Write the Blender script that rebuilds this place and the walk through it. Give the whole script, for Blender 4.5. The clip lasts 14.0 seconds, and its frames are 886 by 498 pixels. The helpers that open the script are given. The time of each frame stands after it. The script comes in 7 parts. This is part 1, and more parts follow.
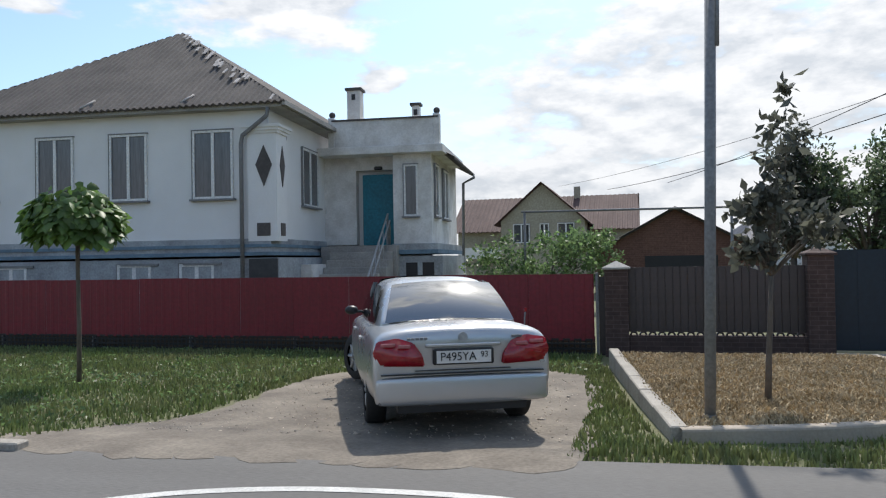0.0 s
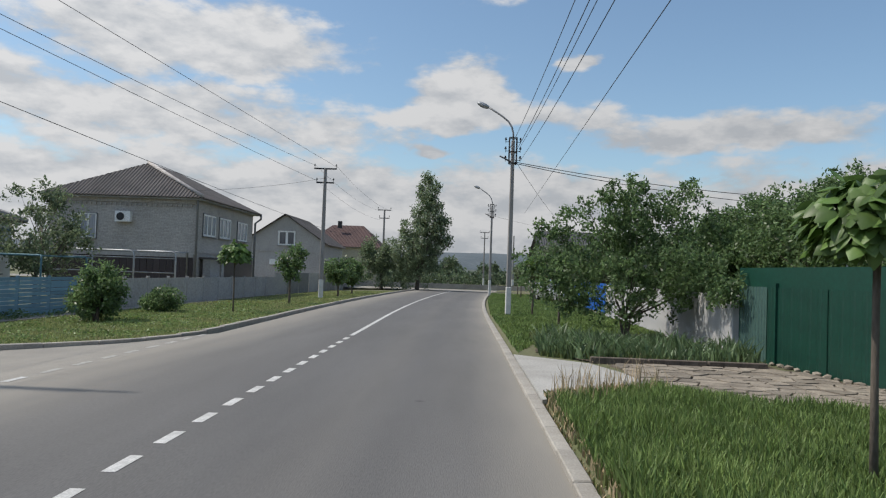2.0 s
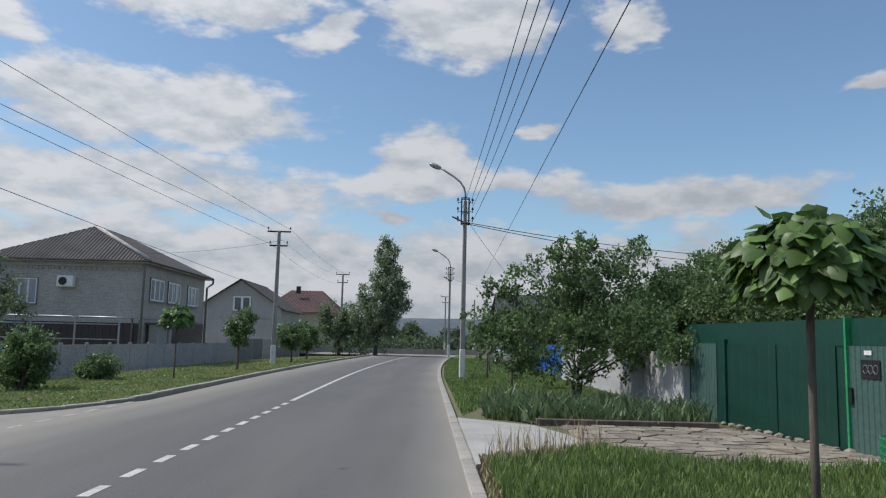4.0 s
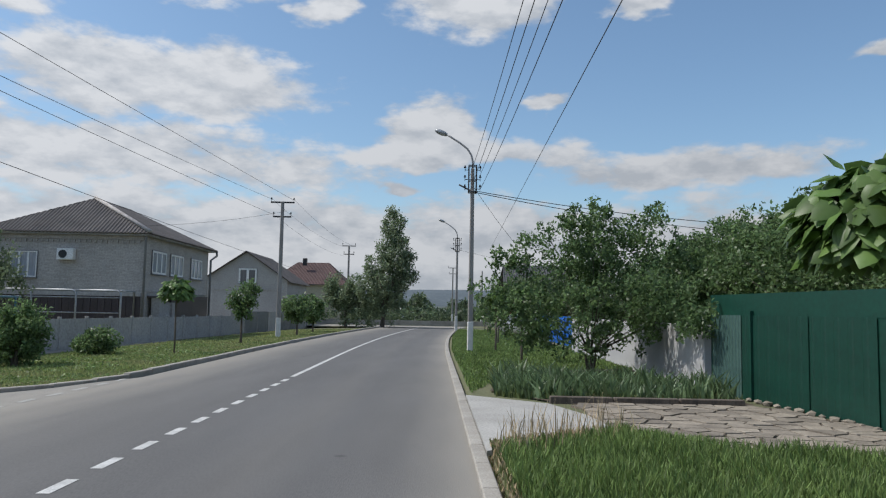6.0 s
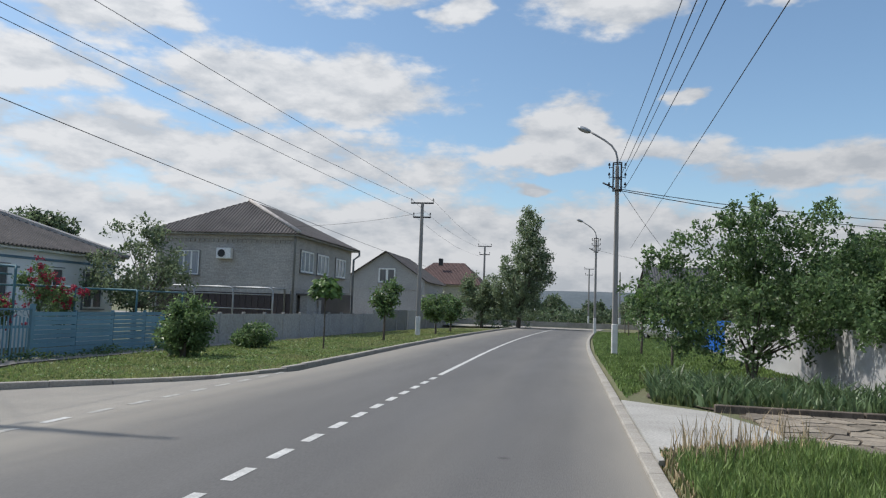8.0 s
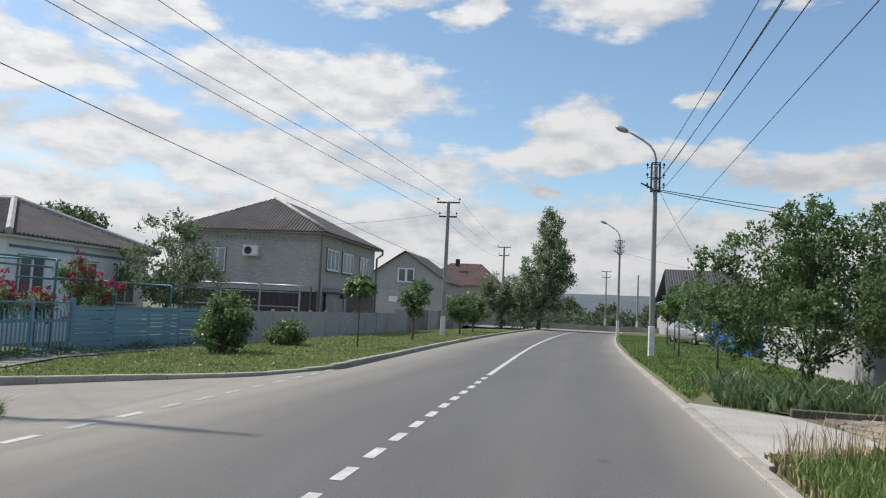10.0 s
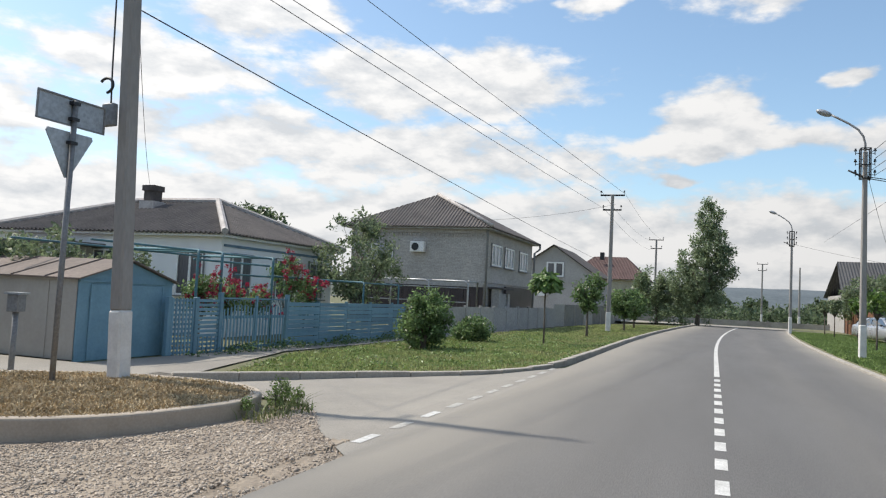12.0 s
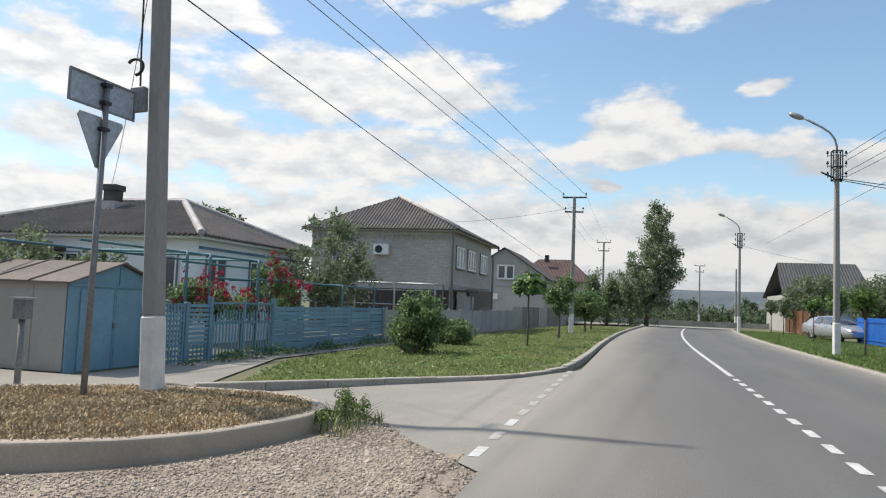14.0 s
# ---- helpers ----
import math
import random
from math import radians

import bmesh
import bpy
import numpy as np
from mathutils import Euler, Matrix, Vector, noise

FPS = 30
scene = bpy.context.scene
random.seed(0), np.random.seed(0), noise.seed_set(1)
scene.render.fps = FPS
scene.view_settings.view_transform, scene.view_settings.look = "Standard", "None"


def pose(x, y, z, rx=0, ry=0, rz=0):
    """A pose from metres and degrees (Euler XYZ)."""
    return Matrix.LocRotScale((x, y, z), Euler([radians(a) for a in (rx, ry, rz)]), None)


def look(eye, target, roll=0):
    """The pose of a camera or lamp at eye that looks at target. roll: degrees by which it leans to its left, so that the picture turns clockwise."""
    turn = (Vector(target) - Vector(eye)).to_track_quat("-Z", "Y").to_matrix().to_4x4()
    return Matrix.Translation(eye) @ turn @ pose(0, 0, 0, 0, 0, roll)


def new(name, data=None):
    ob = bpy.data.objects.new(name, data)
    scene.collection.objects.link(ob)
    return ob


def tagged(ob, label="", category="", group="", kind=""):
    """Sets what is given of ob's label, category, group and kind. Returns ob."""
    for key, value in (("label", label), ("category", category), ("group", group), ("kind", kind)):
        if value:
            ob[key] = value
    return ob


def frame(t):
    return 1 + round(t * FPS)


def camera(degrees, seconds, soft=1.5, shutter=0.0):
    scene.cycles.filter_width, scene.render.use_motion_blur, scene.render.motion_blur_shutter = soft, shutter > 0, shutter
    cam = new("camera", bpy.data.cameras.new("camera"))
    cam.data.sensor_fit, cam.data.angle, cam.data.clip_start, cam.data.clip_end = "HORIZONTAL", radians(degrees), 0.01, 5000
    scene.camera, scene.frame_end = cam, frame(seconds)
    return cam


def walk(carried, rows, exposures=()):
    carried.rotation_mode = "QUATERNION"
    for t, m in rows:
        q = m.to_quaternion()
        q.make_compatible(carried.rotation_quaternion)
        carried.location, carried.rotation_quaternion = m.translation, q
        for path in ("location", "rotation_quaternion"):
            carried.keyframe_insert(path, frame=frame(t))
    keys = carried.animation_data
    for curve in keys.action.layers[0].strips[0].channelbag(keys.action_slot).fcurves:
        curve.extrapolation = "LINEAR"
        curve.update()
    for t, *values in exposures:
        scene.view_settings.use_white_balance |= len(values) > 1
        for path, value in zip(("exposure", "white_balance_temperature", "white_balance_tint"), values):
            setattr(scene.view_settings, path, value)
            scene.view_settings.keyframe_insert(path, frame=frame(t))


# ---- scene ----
cam = camera(61.8, 14.0, soft=1.2)
PATH = [
    (0, (0.742, 1.259, 1.508), (0.29, 3.208, 1.536), -1.0),
    (0.2, (0.871, 1.294, 1.49), (0.705, 3.287, 1.51), -0.9),
    (0.5, (1.039, 1.348, 1.484), (1.379, 3.319, 1.487), -0.7),
    (0.7, (1.094, 1.381, 1.468), (1.772, 3.262, 1.466), -0.4),
    (1, (1.118, 1.412, 1.51), (2.287, 3.035, 1.499), 0.3),
    (1.2, (1.187, 1.361, 1.543), (2.678, 2.694, 1.533), 1.0),
    (1.5, (1.173, 1.243, 1.587), (3.057, 1.916, 1.591), 1.6),
    (2, (1.339, 1.448, 1.581), (3.338, 1.502, 1.645), 2.0),
    (2.5, (1.35, 1.439, 1.562), (3.342, 1.374, 1.728), 2.1),
    (3, (1.472, 1.263, 1.511), (3.457, 1.213, 1.751), 1.7),
    (5.5, (2.494, 0.952, 1.455), (4.483, 0.941, 1.666), 1.0),
    (6, (2.711, 0.988, 1.502), (4.704, 0.967, 1.668), 1.1),
    (6.5, (2.848, 1.045, 1.459), (4.84, 1.025, 1.626), 1.3),
    (7, (2.867, 1.194, 1.506), (4.852, 1.385, 1.664), 1.1),
    (9.5, (2.992, 1.641, 1.398), (4.95, 2.014, 1.556), 2.3),
    (10, (3.014, 2.226, 1.387), (4.974, 2.587, 1.547), 2.8),
    (10.5, (2.944, 2.817, 1.371), (4.875, 3.312, 1.526), 2.9),
    (11, (2.891, 3.328, 1.327), (4.788, 3.946, 1.47), 3.0),
    (11.5, (2.785, 3.776, 1.357), (4.66, 4.462, 1.486), 3.0),
    (12, (2.664, 4.151, 1.394), (4.537, 4.841, 1.519), 2.9),
    (12.5, (2.599, 4.642, 1.336), (4.483, 5.299, 1.473), 2.6),
    (13, (2.613, 5.044, 1.35), (4.504, 5.683, 1.483), 2.5),
    (13.5, (2.671, 5.46, 1.32), (4.587, 6.019, 1.456), 2.4),
    (14, (2.737, 5.892, 1.278), (4.663, 6.409, 1.422), 2.3),
]
walk(cam, [(t, look(eye, target, roll)) for t, eye, target, roll in PATH], exposures=[(0, .50, 6500, 10), (0.6, .28, 6700, 10), (1, .04, 6750, 10), (1.6, .06, 6700, 10), (2.2, .15, 6550, 10), (3.2, .06, 6300, 10), (5.3, .06, 6300, 10), (7, .18, 6350, 10), (9.5, .30, 6600, 10), (10.5, .46, 6700, 10), (11.2, .58, 6780, 10), (14, .56, 6780, 10)])

# ---- world, sun, exposure ----
SUN_EL, SUN_AZ = radians(53), math.atan2(0.03, 1.0)      # azimuth measured from +y towards +x
world = bpy.data.worlds.new("sky")
scene.world = world
world.use_nodes = True
wn, wl = world.node_tree.nodes, world.node_tree.links
wn.clear()


def wnode(kind, **kw):
    n = wn.new(kind)
    for k, v in kw.items():
        n.inputs[k].default_value = v
    return n


sky = wn.new("ShaderNodeTexSky")
sky.sky_type, sky.sun_disc = "NISHITA", False
sky.sun_elevation, sky.sun_rotation = SUN_EL, SUN_AZ
sky.air_density, sky.dust_density, sky.ozone_density = 1.0, 1.2, 2.0
tc = wn.new("ShaderNodeTexCoord")
sep = wn.new("ShaderNodeSeparateXYZ")
wl.new(tc.outputs["Generated"], sep.inputs[0])


def wmath(op, a, b=None):
    n = wn.new("ShaderNodeMath")
    n.operation = op
    for i, v in enumerate((a, b)):
        if v is None:
            continue
        if isinstance(v, (int, float)):
            n.inputs[i].default_value = v
        else:
            wl.new(v, n.inputs[i])
    return n.outputs[0]


up = wmath("MAXIMUM", sep.outputs[2], 0.0)
DEG = 180 / math.pi
azim = wmath("MULTIPLY", wmath("ARCTAN2", sep.outputs[1], sep.outputs[0]), DEG)
elev = wmath("MULTIPLY", wmath("ARCSINE", sep.outputs[2]), DEG)


def cloud_noise(scale, detail, rough, shift, stretch=2.4):
    """Cloud noise over the dome, flattened towards the horizon; shift moves it up."""
    m = wn.new("ShaderNodeMapping")
    m.inputs["Scale"].default_value = (1, 1, stretch)
    m.inputs["Location"].default_value = (1.7, 0.4, shift)
    wl.new(tc.outputs["Generated"], m.inputs[0])
    n = wnode("ShaderNodeTexNoise", Scale=scale, Detail=detail, Roughness=rough)
    wl.new(m.outputs[0], n.inputs["Vector"])
    return n


warp = cloud_noise(6.0, 4.0, 0.6, 0.0)
wsep = wn.new("ShaderNodeSeparateColor")
wl.new(warp.outputs["Color"], wsep.inputs[0])
az2 = wmath("ADD", azim, wmath("MULTIPLY", wmath("SUBTRACT", wsep.outputs[0], 0.5), 11.0))
el2 = wmath("ADD", elev, wmath("MULTIPLY", wmath("SUBTRACT", wsep.outputs[1], 0.5), 5.0))
# the banks of fair-weather cloud: bearing, height, half width and half depth in degrees
BANKS = [(-3, 24.5, 8, 4.3), (8.2, 22.5, 2.3, 2.0), (19, 24, 8, 2.4), (21, 15.8, 12.5, 3.3), (0.2, 13.8, 4.6, 3.1), (-1.3, 12, 9, 1.7), (35.5, 20.2, 6.8, 3.0), (43, 15.3, 9, 2.5), (28, 10.4, 22, 2.6),
         (-19, 10.4, 10, 1.8), (-7.7, 15.6, 1.7, 0.9), (4, 9, 2.0, 0.9), (-15.3, 23, 3.0, 1.6), (-33, 17.9, 2.6, 0.7), (115, 19, 8, 4.4), (108, 13.9, 2.8, 1.2), (82, 11, 20, 7.0), (133, 18, 3.5, 1.6), (64, 10.5, 17, 5.5), (84, 18, 6, 4.5)]
bank = None
for a, e, w, h in BANKS:
    u = wmath("MULTIPLY", wmath("SUBTRACT", az2, a), 0.82 / w)
    v = wmath("MULTIPLY", wmath("SUBTRACT", el2, e), 0.78 / h)
    v = wmath("MAXIMUM", v, wmath("MULTIPLY", v, -1.35))        # flatter below than above
    q = wmath("SUBTRACT", 1.0, wmath("SQRT", wmath("ADD", wmath("MULTIPLY", u, u), wmath("MULTIPLY", v, v))))
    bank = q if bank is None else wmath("MAXIMUM", bank, q)
# a veil of cloud low over the horizon, and open broken cloud overhead and behind
low = wmath("MULTIPLY", wmath("SUBTRACT", 9.2, el2), 0.20)
bank = wmath("MAXIMUM", bank, low)
big = cloud_noise(3.2, 6.0, 0.55, 0.0)
rest = wmath("MULTIPLY", wmath("SUBTRACT", big.outputs["Fac"], 0.52), 5.0)
aside = wn.new("ShaderNodeMapRange")
aside.inputs["From Min"].default_value, aside.inputs["From Max"].default_value = 92, 108
wl.new(wmath("ABSOLUTE", wmath("SUBTRACT", azim, 50.0)), aside.inputs["Value"])
above = wn.new("ShaderNodeMapRange")
above.inputs["From Min"].default_value, above.inputs["From Max"].default_value = 27, 34
wl.new(elev, above.inputs["Value"])
open_sky = wmath("MAXIMUM", aside.outputs[0], above.outputs[0])
bank = wmath("MAXIMUM", bank, wmath("SUBTRACT", rest, wmath("MULTIPLY", wmath("SUBTRACT", 1.0, open_sky), 6.0)))
puff = cloud_noise(11.0, 9.0, 0.58, 0.0)
puff_up = cloud_noise(11.0, 9.0, 0.58, 0.05)
cover = wmath("ADD", wmath("MAXIMUM", bank, -1.5), wmath("MULTIPLY", wmath("SUBTRACT", puff.outputs["Fac"], 0.5), 1.75))
ramp = wn.new("ShaderNodeValToRGB")
ramp.color_ramp.interpolation = "EASE"
ramp.color_ramp.elements[0].position, ramp.color_ramp.elements[1].position = 0.0, 0.46
wl.new(cover, ramp.inputs[0])
# sunlit tops and greyer undersides
lit = wmath("ADD", wmath("MULTIPLY", wmath("SUBTRACT", puff.outputs["Fac"], puff_up.outputs["Fac"]), 2.6), wmath("ADD", wmath("MULTIPLY", wmath("MINIMUM", cover, 1.0), 0.25), 0.42))
shade = wn.new("ShaderNodeValToRGB")
shade.color_ramp.elements[0].position, shade.color_ramp.elements[1].position = 0.15, 0.85
shade.color_ramp.elements[0].color, shade.color_ramp.elements[1].color = (4.45, 4.75, 5.15, 1), (6.3, 6.42, 6.6, 1)
wl.new(lit, shade.inputs[0])
skymul = wn.new("ShaderNodeMix")
skymul.data_type, skymul.blend_type = "RGBA", "MULTIPLY"
skymul.inputs["Factor"].default_value = 1.0
skymul.inputs["B"].default_value = (1.24, 1.34, 1.32, 1)
wl.new(sky.outputs[0], skymul.inputs["A"])
# clouds are brighter overhead and towards the sun
glow = wmath("ADD", wmath("ADD", wmath("MULTIPLY", sep.outputs[1], 0.20), wmath("MULTIPLY", up, 0.50)), 0.84)
bright = wn.new("ShaderNodeVectorMath")
bright.operation = "SCALE"
wl.new(shade.outputs[0], bright.inputs[0])
wl.new(glow, bright.inputs["Scale"])
cl = wn.new("ShaderNodeMix")
cl.data_type = "RGBA"
wl.new(ramp.outputs[0], cl.inputs["Factor"])
wl.new(skymul.outputs["Result"], cl.inputs["A"])
wl.new(bright.outputs[0], cl.inputs["B"])
bg = wn.new("ShaderNodeBackground")
bg.inputs[1].default_value = 0.098
wl.new(cl.outputs["Result"], bg.inputs[0])
wo = wn.new("ShaderNodeOutputWorld")
wl.new(bg.outputs[0], wo.inputs[0])

sun = new("sun", bpy.data.lights.new("sun", "SUN"))
sun.data.energy, sun.data.angle, sun.data.color = 3.0, radians(1.2), (1.0, 0.95, 0.87)
to_sun = Vector((math.sin(SUN_AZ) * math.cos(SUN_EL), math.cos(SUN_AZ) * math.cos(SUN_EL), math.sin(SUN_EL)))
sun.matrix_world = look(to_sun * 50, (0, 0, 0))

# ---- materials ----
MATS = {}


def mat(name, c1, c2=None, scale=1.5, fine=30.0, rough=0.8, bump=0.25, metal=0.0, rand=0.0, island=0.0, stretch=(1, 1, 1), contrast=0.35, spec=0.5, trans=0.0, grain=0.18):
    """Two scales of colour variation, fine relief, and a little roughness variation, in metres."""
    m = bpy.data.materials.new(name)
    m.use_nodes = True
    N, L = m.node_tree.nodes, m.node_tree.links
    p = N["Principled BSDF"]
    c2 = c2 or tuple(v * 0.72 for v in c1)
    t = N.new("ShaderNodeTexCoord")
    mp = N.new("ShaderNodeMapping")
    mp.inputs["Scale"].default_value = stretch
    L.new(t.outputs["Object"], mp.inputs[0])
    n1 = N.new("ShaderNodeTexNoise")
    n1.inputs["Scale"].default_value, n1.inputs["Detail"].default_value, n1.inputs["Roughness"].default_value = scale, 5, 0.6
    n2 = N.new("ShaderNodeTexNoise")
    n2.inputs["Scale"].default_value, n2.inputs["Detail"].default_value = fine, 3
    L.new(mp.outputs[0], n1.inputs["Vector"])
    L.new(mp.outputs[0], n2.inputs["Vector"])
    r = N.new("ShaderNodeMapRange")
    r.inputs["From Min"].default_value, r.inputs["From Max"].default_value = 0.5 - contrast / 2, 0.5 + contrast / 2
    L.new(n1.outputs["Fac"], r.inputs["Value"])
    mix = N.new("ShaderNodeMix")
    mix.data_type = "RGBA"
    mix.inputs["A"].default_value, mix.inputs["B"].default_value = (*c1, 1), (*c2, 1)
    L.new(r.outputs[0], mix.inputs["Factor"])
    hsv = N.new("ShaderNodeHueSaturation")
    L.new(mix.outputs["Result"], hsv.inputs["Color"])
    v = N.new("ShaderNodeMapRange")
    v.inputs["To Min"].default_value, v.inputs["To Max"].default_value = 1 - grain, 1 + grain
    v.inputs["From Min"].default_value, v.inputs["From Max"].default_value = 0.3, 0.7
    L.new(n2.outputs["Fac"], v.inputs["Value"])
    last = v.outputs[0]
    for amount, node, out in ((rand, "ShaderNodeObjectInfo", "Random"), (island, "ShaderNodeNewGeometry", "Random Per Island")):
        if amount:
            o = N.new(node)
            q = N.new("ShaderNodeMapRange")
            q.inputs["To Min"].default_value, q.inputs["To Max"].default_value = 1 - amount, 1 + amount
            L.new(o.outputs[out], q.inputs["Value"])
            mu = N.new("ShaderNodeMath")
            mu.operation = "MULTIPLY"
            L.new(last, mu.inputs[0])
            L.new(q.outputs[0], mu.inputs[1])
            last = mu.outputs[0]
    L.new(last, hsv.inputs["Value"])
    L.new(hsv.outputs[0], p.inputs["Base Color"])
    p.inputs["Metallic"].default_value, p.inputs["Specular IOR Level"].default_value = metal, spec
    rr = N.new("ShaderNodeMapRange")
    rr.inputs["To Min"].default_value, rr.inputs["To Max"].default_value = max(0.02, rough - 0.08), min(1, rough + 0.08)
    L.new(n1.outputs["Fac"], rr.inputs["Value"])
    L.new(rr.outputs[0], p.inputs["Roughness"])
    if bump:
        b = N.new("ShaderNodeBump")
        b.inputs["Strength"].default_value, b.inputs["Distance"].default_value = bump, 0.01
        L.new(n2.outputs["Fac"], b.inputs["Height"])
        L.new(b.outputs[0], p.inputs["Normal"])
    if trans:
        tr = N.new("ShaderNodeBsdfTranslucent")
        L.new(hsv.outputs[0], tr.inputs["Color"])
        ms = N.new("ShaderNodeMixShader")
        ms.inputs[0].default_value = trans
        L.new(p.outputs[0], ms.inputs[1])
        L.new(tr.outputs[0], ms.inputs[2])
        L.new(ms.outputs[0], N["Material Output"].inputs[0])
    MATS[name] = m
    return m


def brickmat(name, c1, c2, mortar, bw=0.25, bh=0.075, axis="XZ", rough=0.9):
    """Brickwork too far off to build course by course."""
    m = mat(name, c1, c2, 0.6, 12, rough, 0.2)
    N, L = m.node_tree.nodes, m.node_tree.links
    p = N["Principled BSDF"]
    t = N.new("ShaderNodeTexCoord")
    s = N.new("ShaderNodeSeparateXYZ")
    L.new(t.outputs["Object"], s.inputs[0])
    a = N.new("ShaderNodeMath")
    a.operation = "ADD"
    L.new(s.outputs[0], a.inputs[0])
    L.new(s.outputs[1], a.inputs[1])
    c = N.new("ShaderNodeCombineXYZ")
    L.new(a.outputs[0], c.inputs[0])
    L.new(s.outputs[2], c.inputs[1])
    b = N.new("ShaderNodeTexBrick")
    b.inputs["Scale"].default_value = 1.0
    b.inputs["Brick Width"].default_value, b.inputs["Row Height"].default_value, b.inputs["Mortar Size"].default_value = bw, bh, 0.006
    b.inputs["Color1"].default_value, b.inputs["Color2"].default_value, b.inputs["Mortar"].default_value = (1, 1, 1, 1), (0.8, 0.8, 0.8, 1), (*mortar, 1)
    L.new(c.outputs[0], b.inputs["Vector"])
    mu = N.new("ShaderNodeMix")
    mu.data_type, mu.blend_type = "RGBA", "MULTIPLY"
    mu.inputs["Factor"].default_value = 1
    src = p.inputs["Base Color"].links[0].from_socket
    L.new(src, mu.inputs["A"])
    L.new(b.outputs["Color"], mu.inputs["B"])
    L.new(mu.outputs["Result"], p.inputs["Base Color"])
    return m



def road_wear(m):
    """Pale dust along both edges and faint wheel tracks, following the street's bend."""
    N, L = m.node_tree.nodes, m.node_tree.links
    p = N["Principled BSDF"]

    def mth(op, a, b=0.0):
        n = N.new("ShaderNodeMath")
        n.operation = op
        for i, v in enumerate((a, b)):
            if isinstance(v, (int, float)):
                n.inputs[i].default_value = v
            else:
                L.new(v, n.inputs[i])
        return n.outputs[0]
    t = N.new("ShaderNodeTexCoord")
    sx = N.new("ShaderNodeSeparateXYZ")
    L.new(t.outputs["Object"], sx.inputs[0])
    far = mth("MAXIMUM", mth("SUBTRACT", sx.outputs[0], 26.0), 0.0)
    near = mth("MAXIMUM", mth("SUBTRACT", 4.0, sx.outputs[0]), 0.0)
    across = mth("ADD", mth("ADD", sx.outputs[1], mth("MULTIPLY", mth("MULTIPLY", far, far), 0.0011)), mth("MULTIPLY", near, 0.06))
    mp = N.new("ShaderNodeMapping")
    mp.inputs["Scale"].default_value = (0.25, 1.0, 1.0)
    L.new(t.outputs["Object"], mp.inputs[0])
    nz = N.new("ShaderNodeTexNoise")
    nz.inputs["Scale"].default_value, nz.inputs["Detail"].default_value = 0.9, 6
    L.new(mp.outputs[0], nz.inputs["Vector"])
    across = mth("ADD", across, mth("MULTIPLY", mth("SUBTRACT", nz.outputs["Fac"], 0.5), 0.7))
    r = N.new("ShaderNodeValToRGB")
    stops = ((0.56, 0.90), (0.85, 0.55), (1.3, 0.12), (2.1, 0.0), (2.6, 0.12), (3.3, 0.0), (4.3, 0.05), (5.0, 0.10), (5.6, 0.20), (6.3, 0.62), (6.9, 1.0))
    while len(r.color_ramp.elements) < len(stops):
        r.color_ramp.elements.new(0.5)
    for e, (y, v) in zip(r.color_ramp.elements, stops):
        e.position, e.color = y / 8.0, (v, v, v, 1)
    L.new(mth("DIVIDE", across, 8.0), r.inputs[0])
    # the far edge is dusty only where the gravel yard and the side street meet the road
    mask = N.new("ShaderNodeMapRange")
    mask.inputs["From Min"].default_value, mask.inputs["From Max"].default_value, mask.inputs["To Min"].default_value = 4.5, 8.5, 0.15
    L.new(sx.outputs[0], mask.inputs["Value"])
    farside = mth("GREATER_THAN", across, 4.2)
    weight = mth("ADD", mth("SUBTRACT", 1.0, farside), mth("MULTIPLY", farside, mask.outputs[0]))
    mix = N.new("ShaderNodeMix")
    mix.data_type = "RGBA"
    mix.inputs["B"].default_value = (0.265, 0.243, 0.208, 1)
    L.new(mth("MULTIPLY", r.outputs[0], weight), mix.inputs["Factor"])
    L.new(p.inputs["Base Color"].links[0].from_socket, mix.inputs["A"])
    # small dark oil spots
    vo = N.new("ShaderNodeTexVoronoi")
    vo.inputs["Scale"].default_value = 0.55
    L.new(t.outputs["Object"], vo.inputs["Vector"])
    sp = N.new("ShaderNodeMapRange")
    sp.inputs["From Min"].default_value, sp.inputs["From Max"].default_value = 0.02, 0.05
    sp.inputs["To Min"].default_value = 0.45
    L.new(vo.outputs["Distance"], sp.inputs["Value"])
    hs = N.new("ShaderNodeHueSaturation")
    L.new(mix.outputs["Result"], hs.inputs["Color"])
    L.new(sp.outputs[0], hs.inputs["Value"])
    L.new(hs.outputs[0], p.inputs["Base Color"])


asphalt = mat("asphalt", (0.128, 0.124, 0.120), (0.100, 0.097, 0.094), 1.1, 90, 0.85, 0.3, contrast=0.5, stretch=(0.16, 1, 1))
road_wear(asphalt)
asphalt_old = mat("old_asphalt", (0.30, 0.277, 0.24), (0.235, 0.218, 0.193), 0.5, 70, 0.9, 0.35)
paint = mat("road_paint", (0.62, 0.61, 0.585), (0.44, 0.435, 0.415), 6, 60, 0.7, 0.2)
wornpaint = mat("worn_road_paint", (0.46, 0.445, 0.41), (0.30, 0.285, 0.26), 9, 60, 0.8, 0.2, contrast=0.25)
kerbm = mat("kerb_concrete", (0.40, 0.37, 0.325), (0.29, 0.265, 0.23), 2.0, 45, 0.9, 0.25, rand=0.07)
castkerb = mat("cast_kerb_concrete", (0.42, 0.36, 0.295), (0.32, 0.275, 0.22), 1.2, 45, 0.9, 0.15, grain=0.08)
iris = mat("iris_leaf", (0.165, 0.235, 0.115), (0.115, 0.175, 0.075), 0.8, 6, 0.45, 0, island=0.4, trans=0.4)
concrete = mat("concrete", (0.40, 0.385, 0.36), (0.27, 0.26, 0.245), 1.2, 35, 0.9, 0.35)
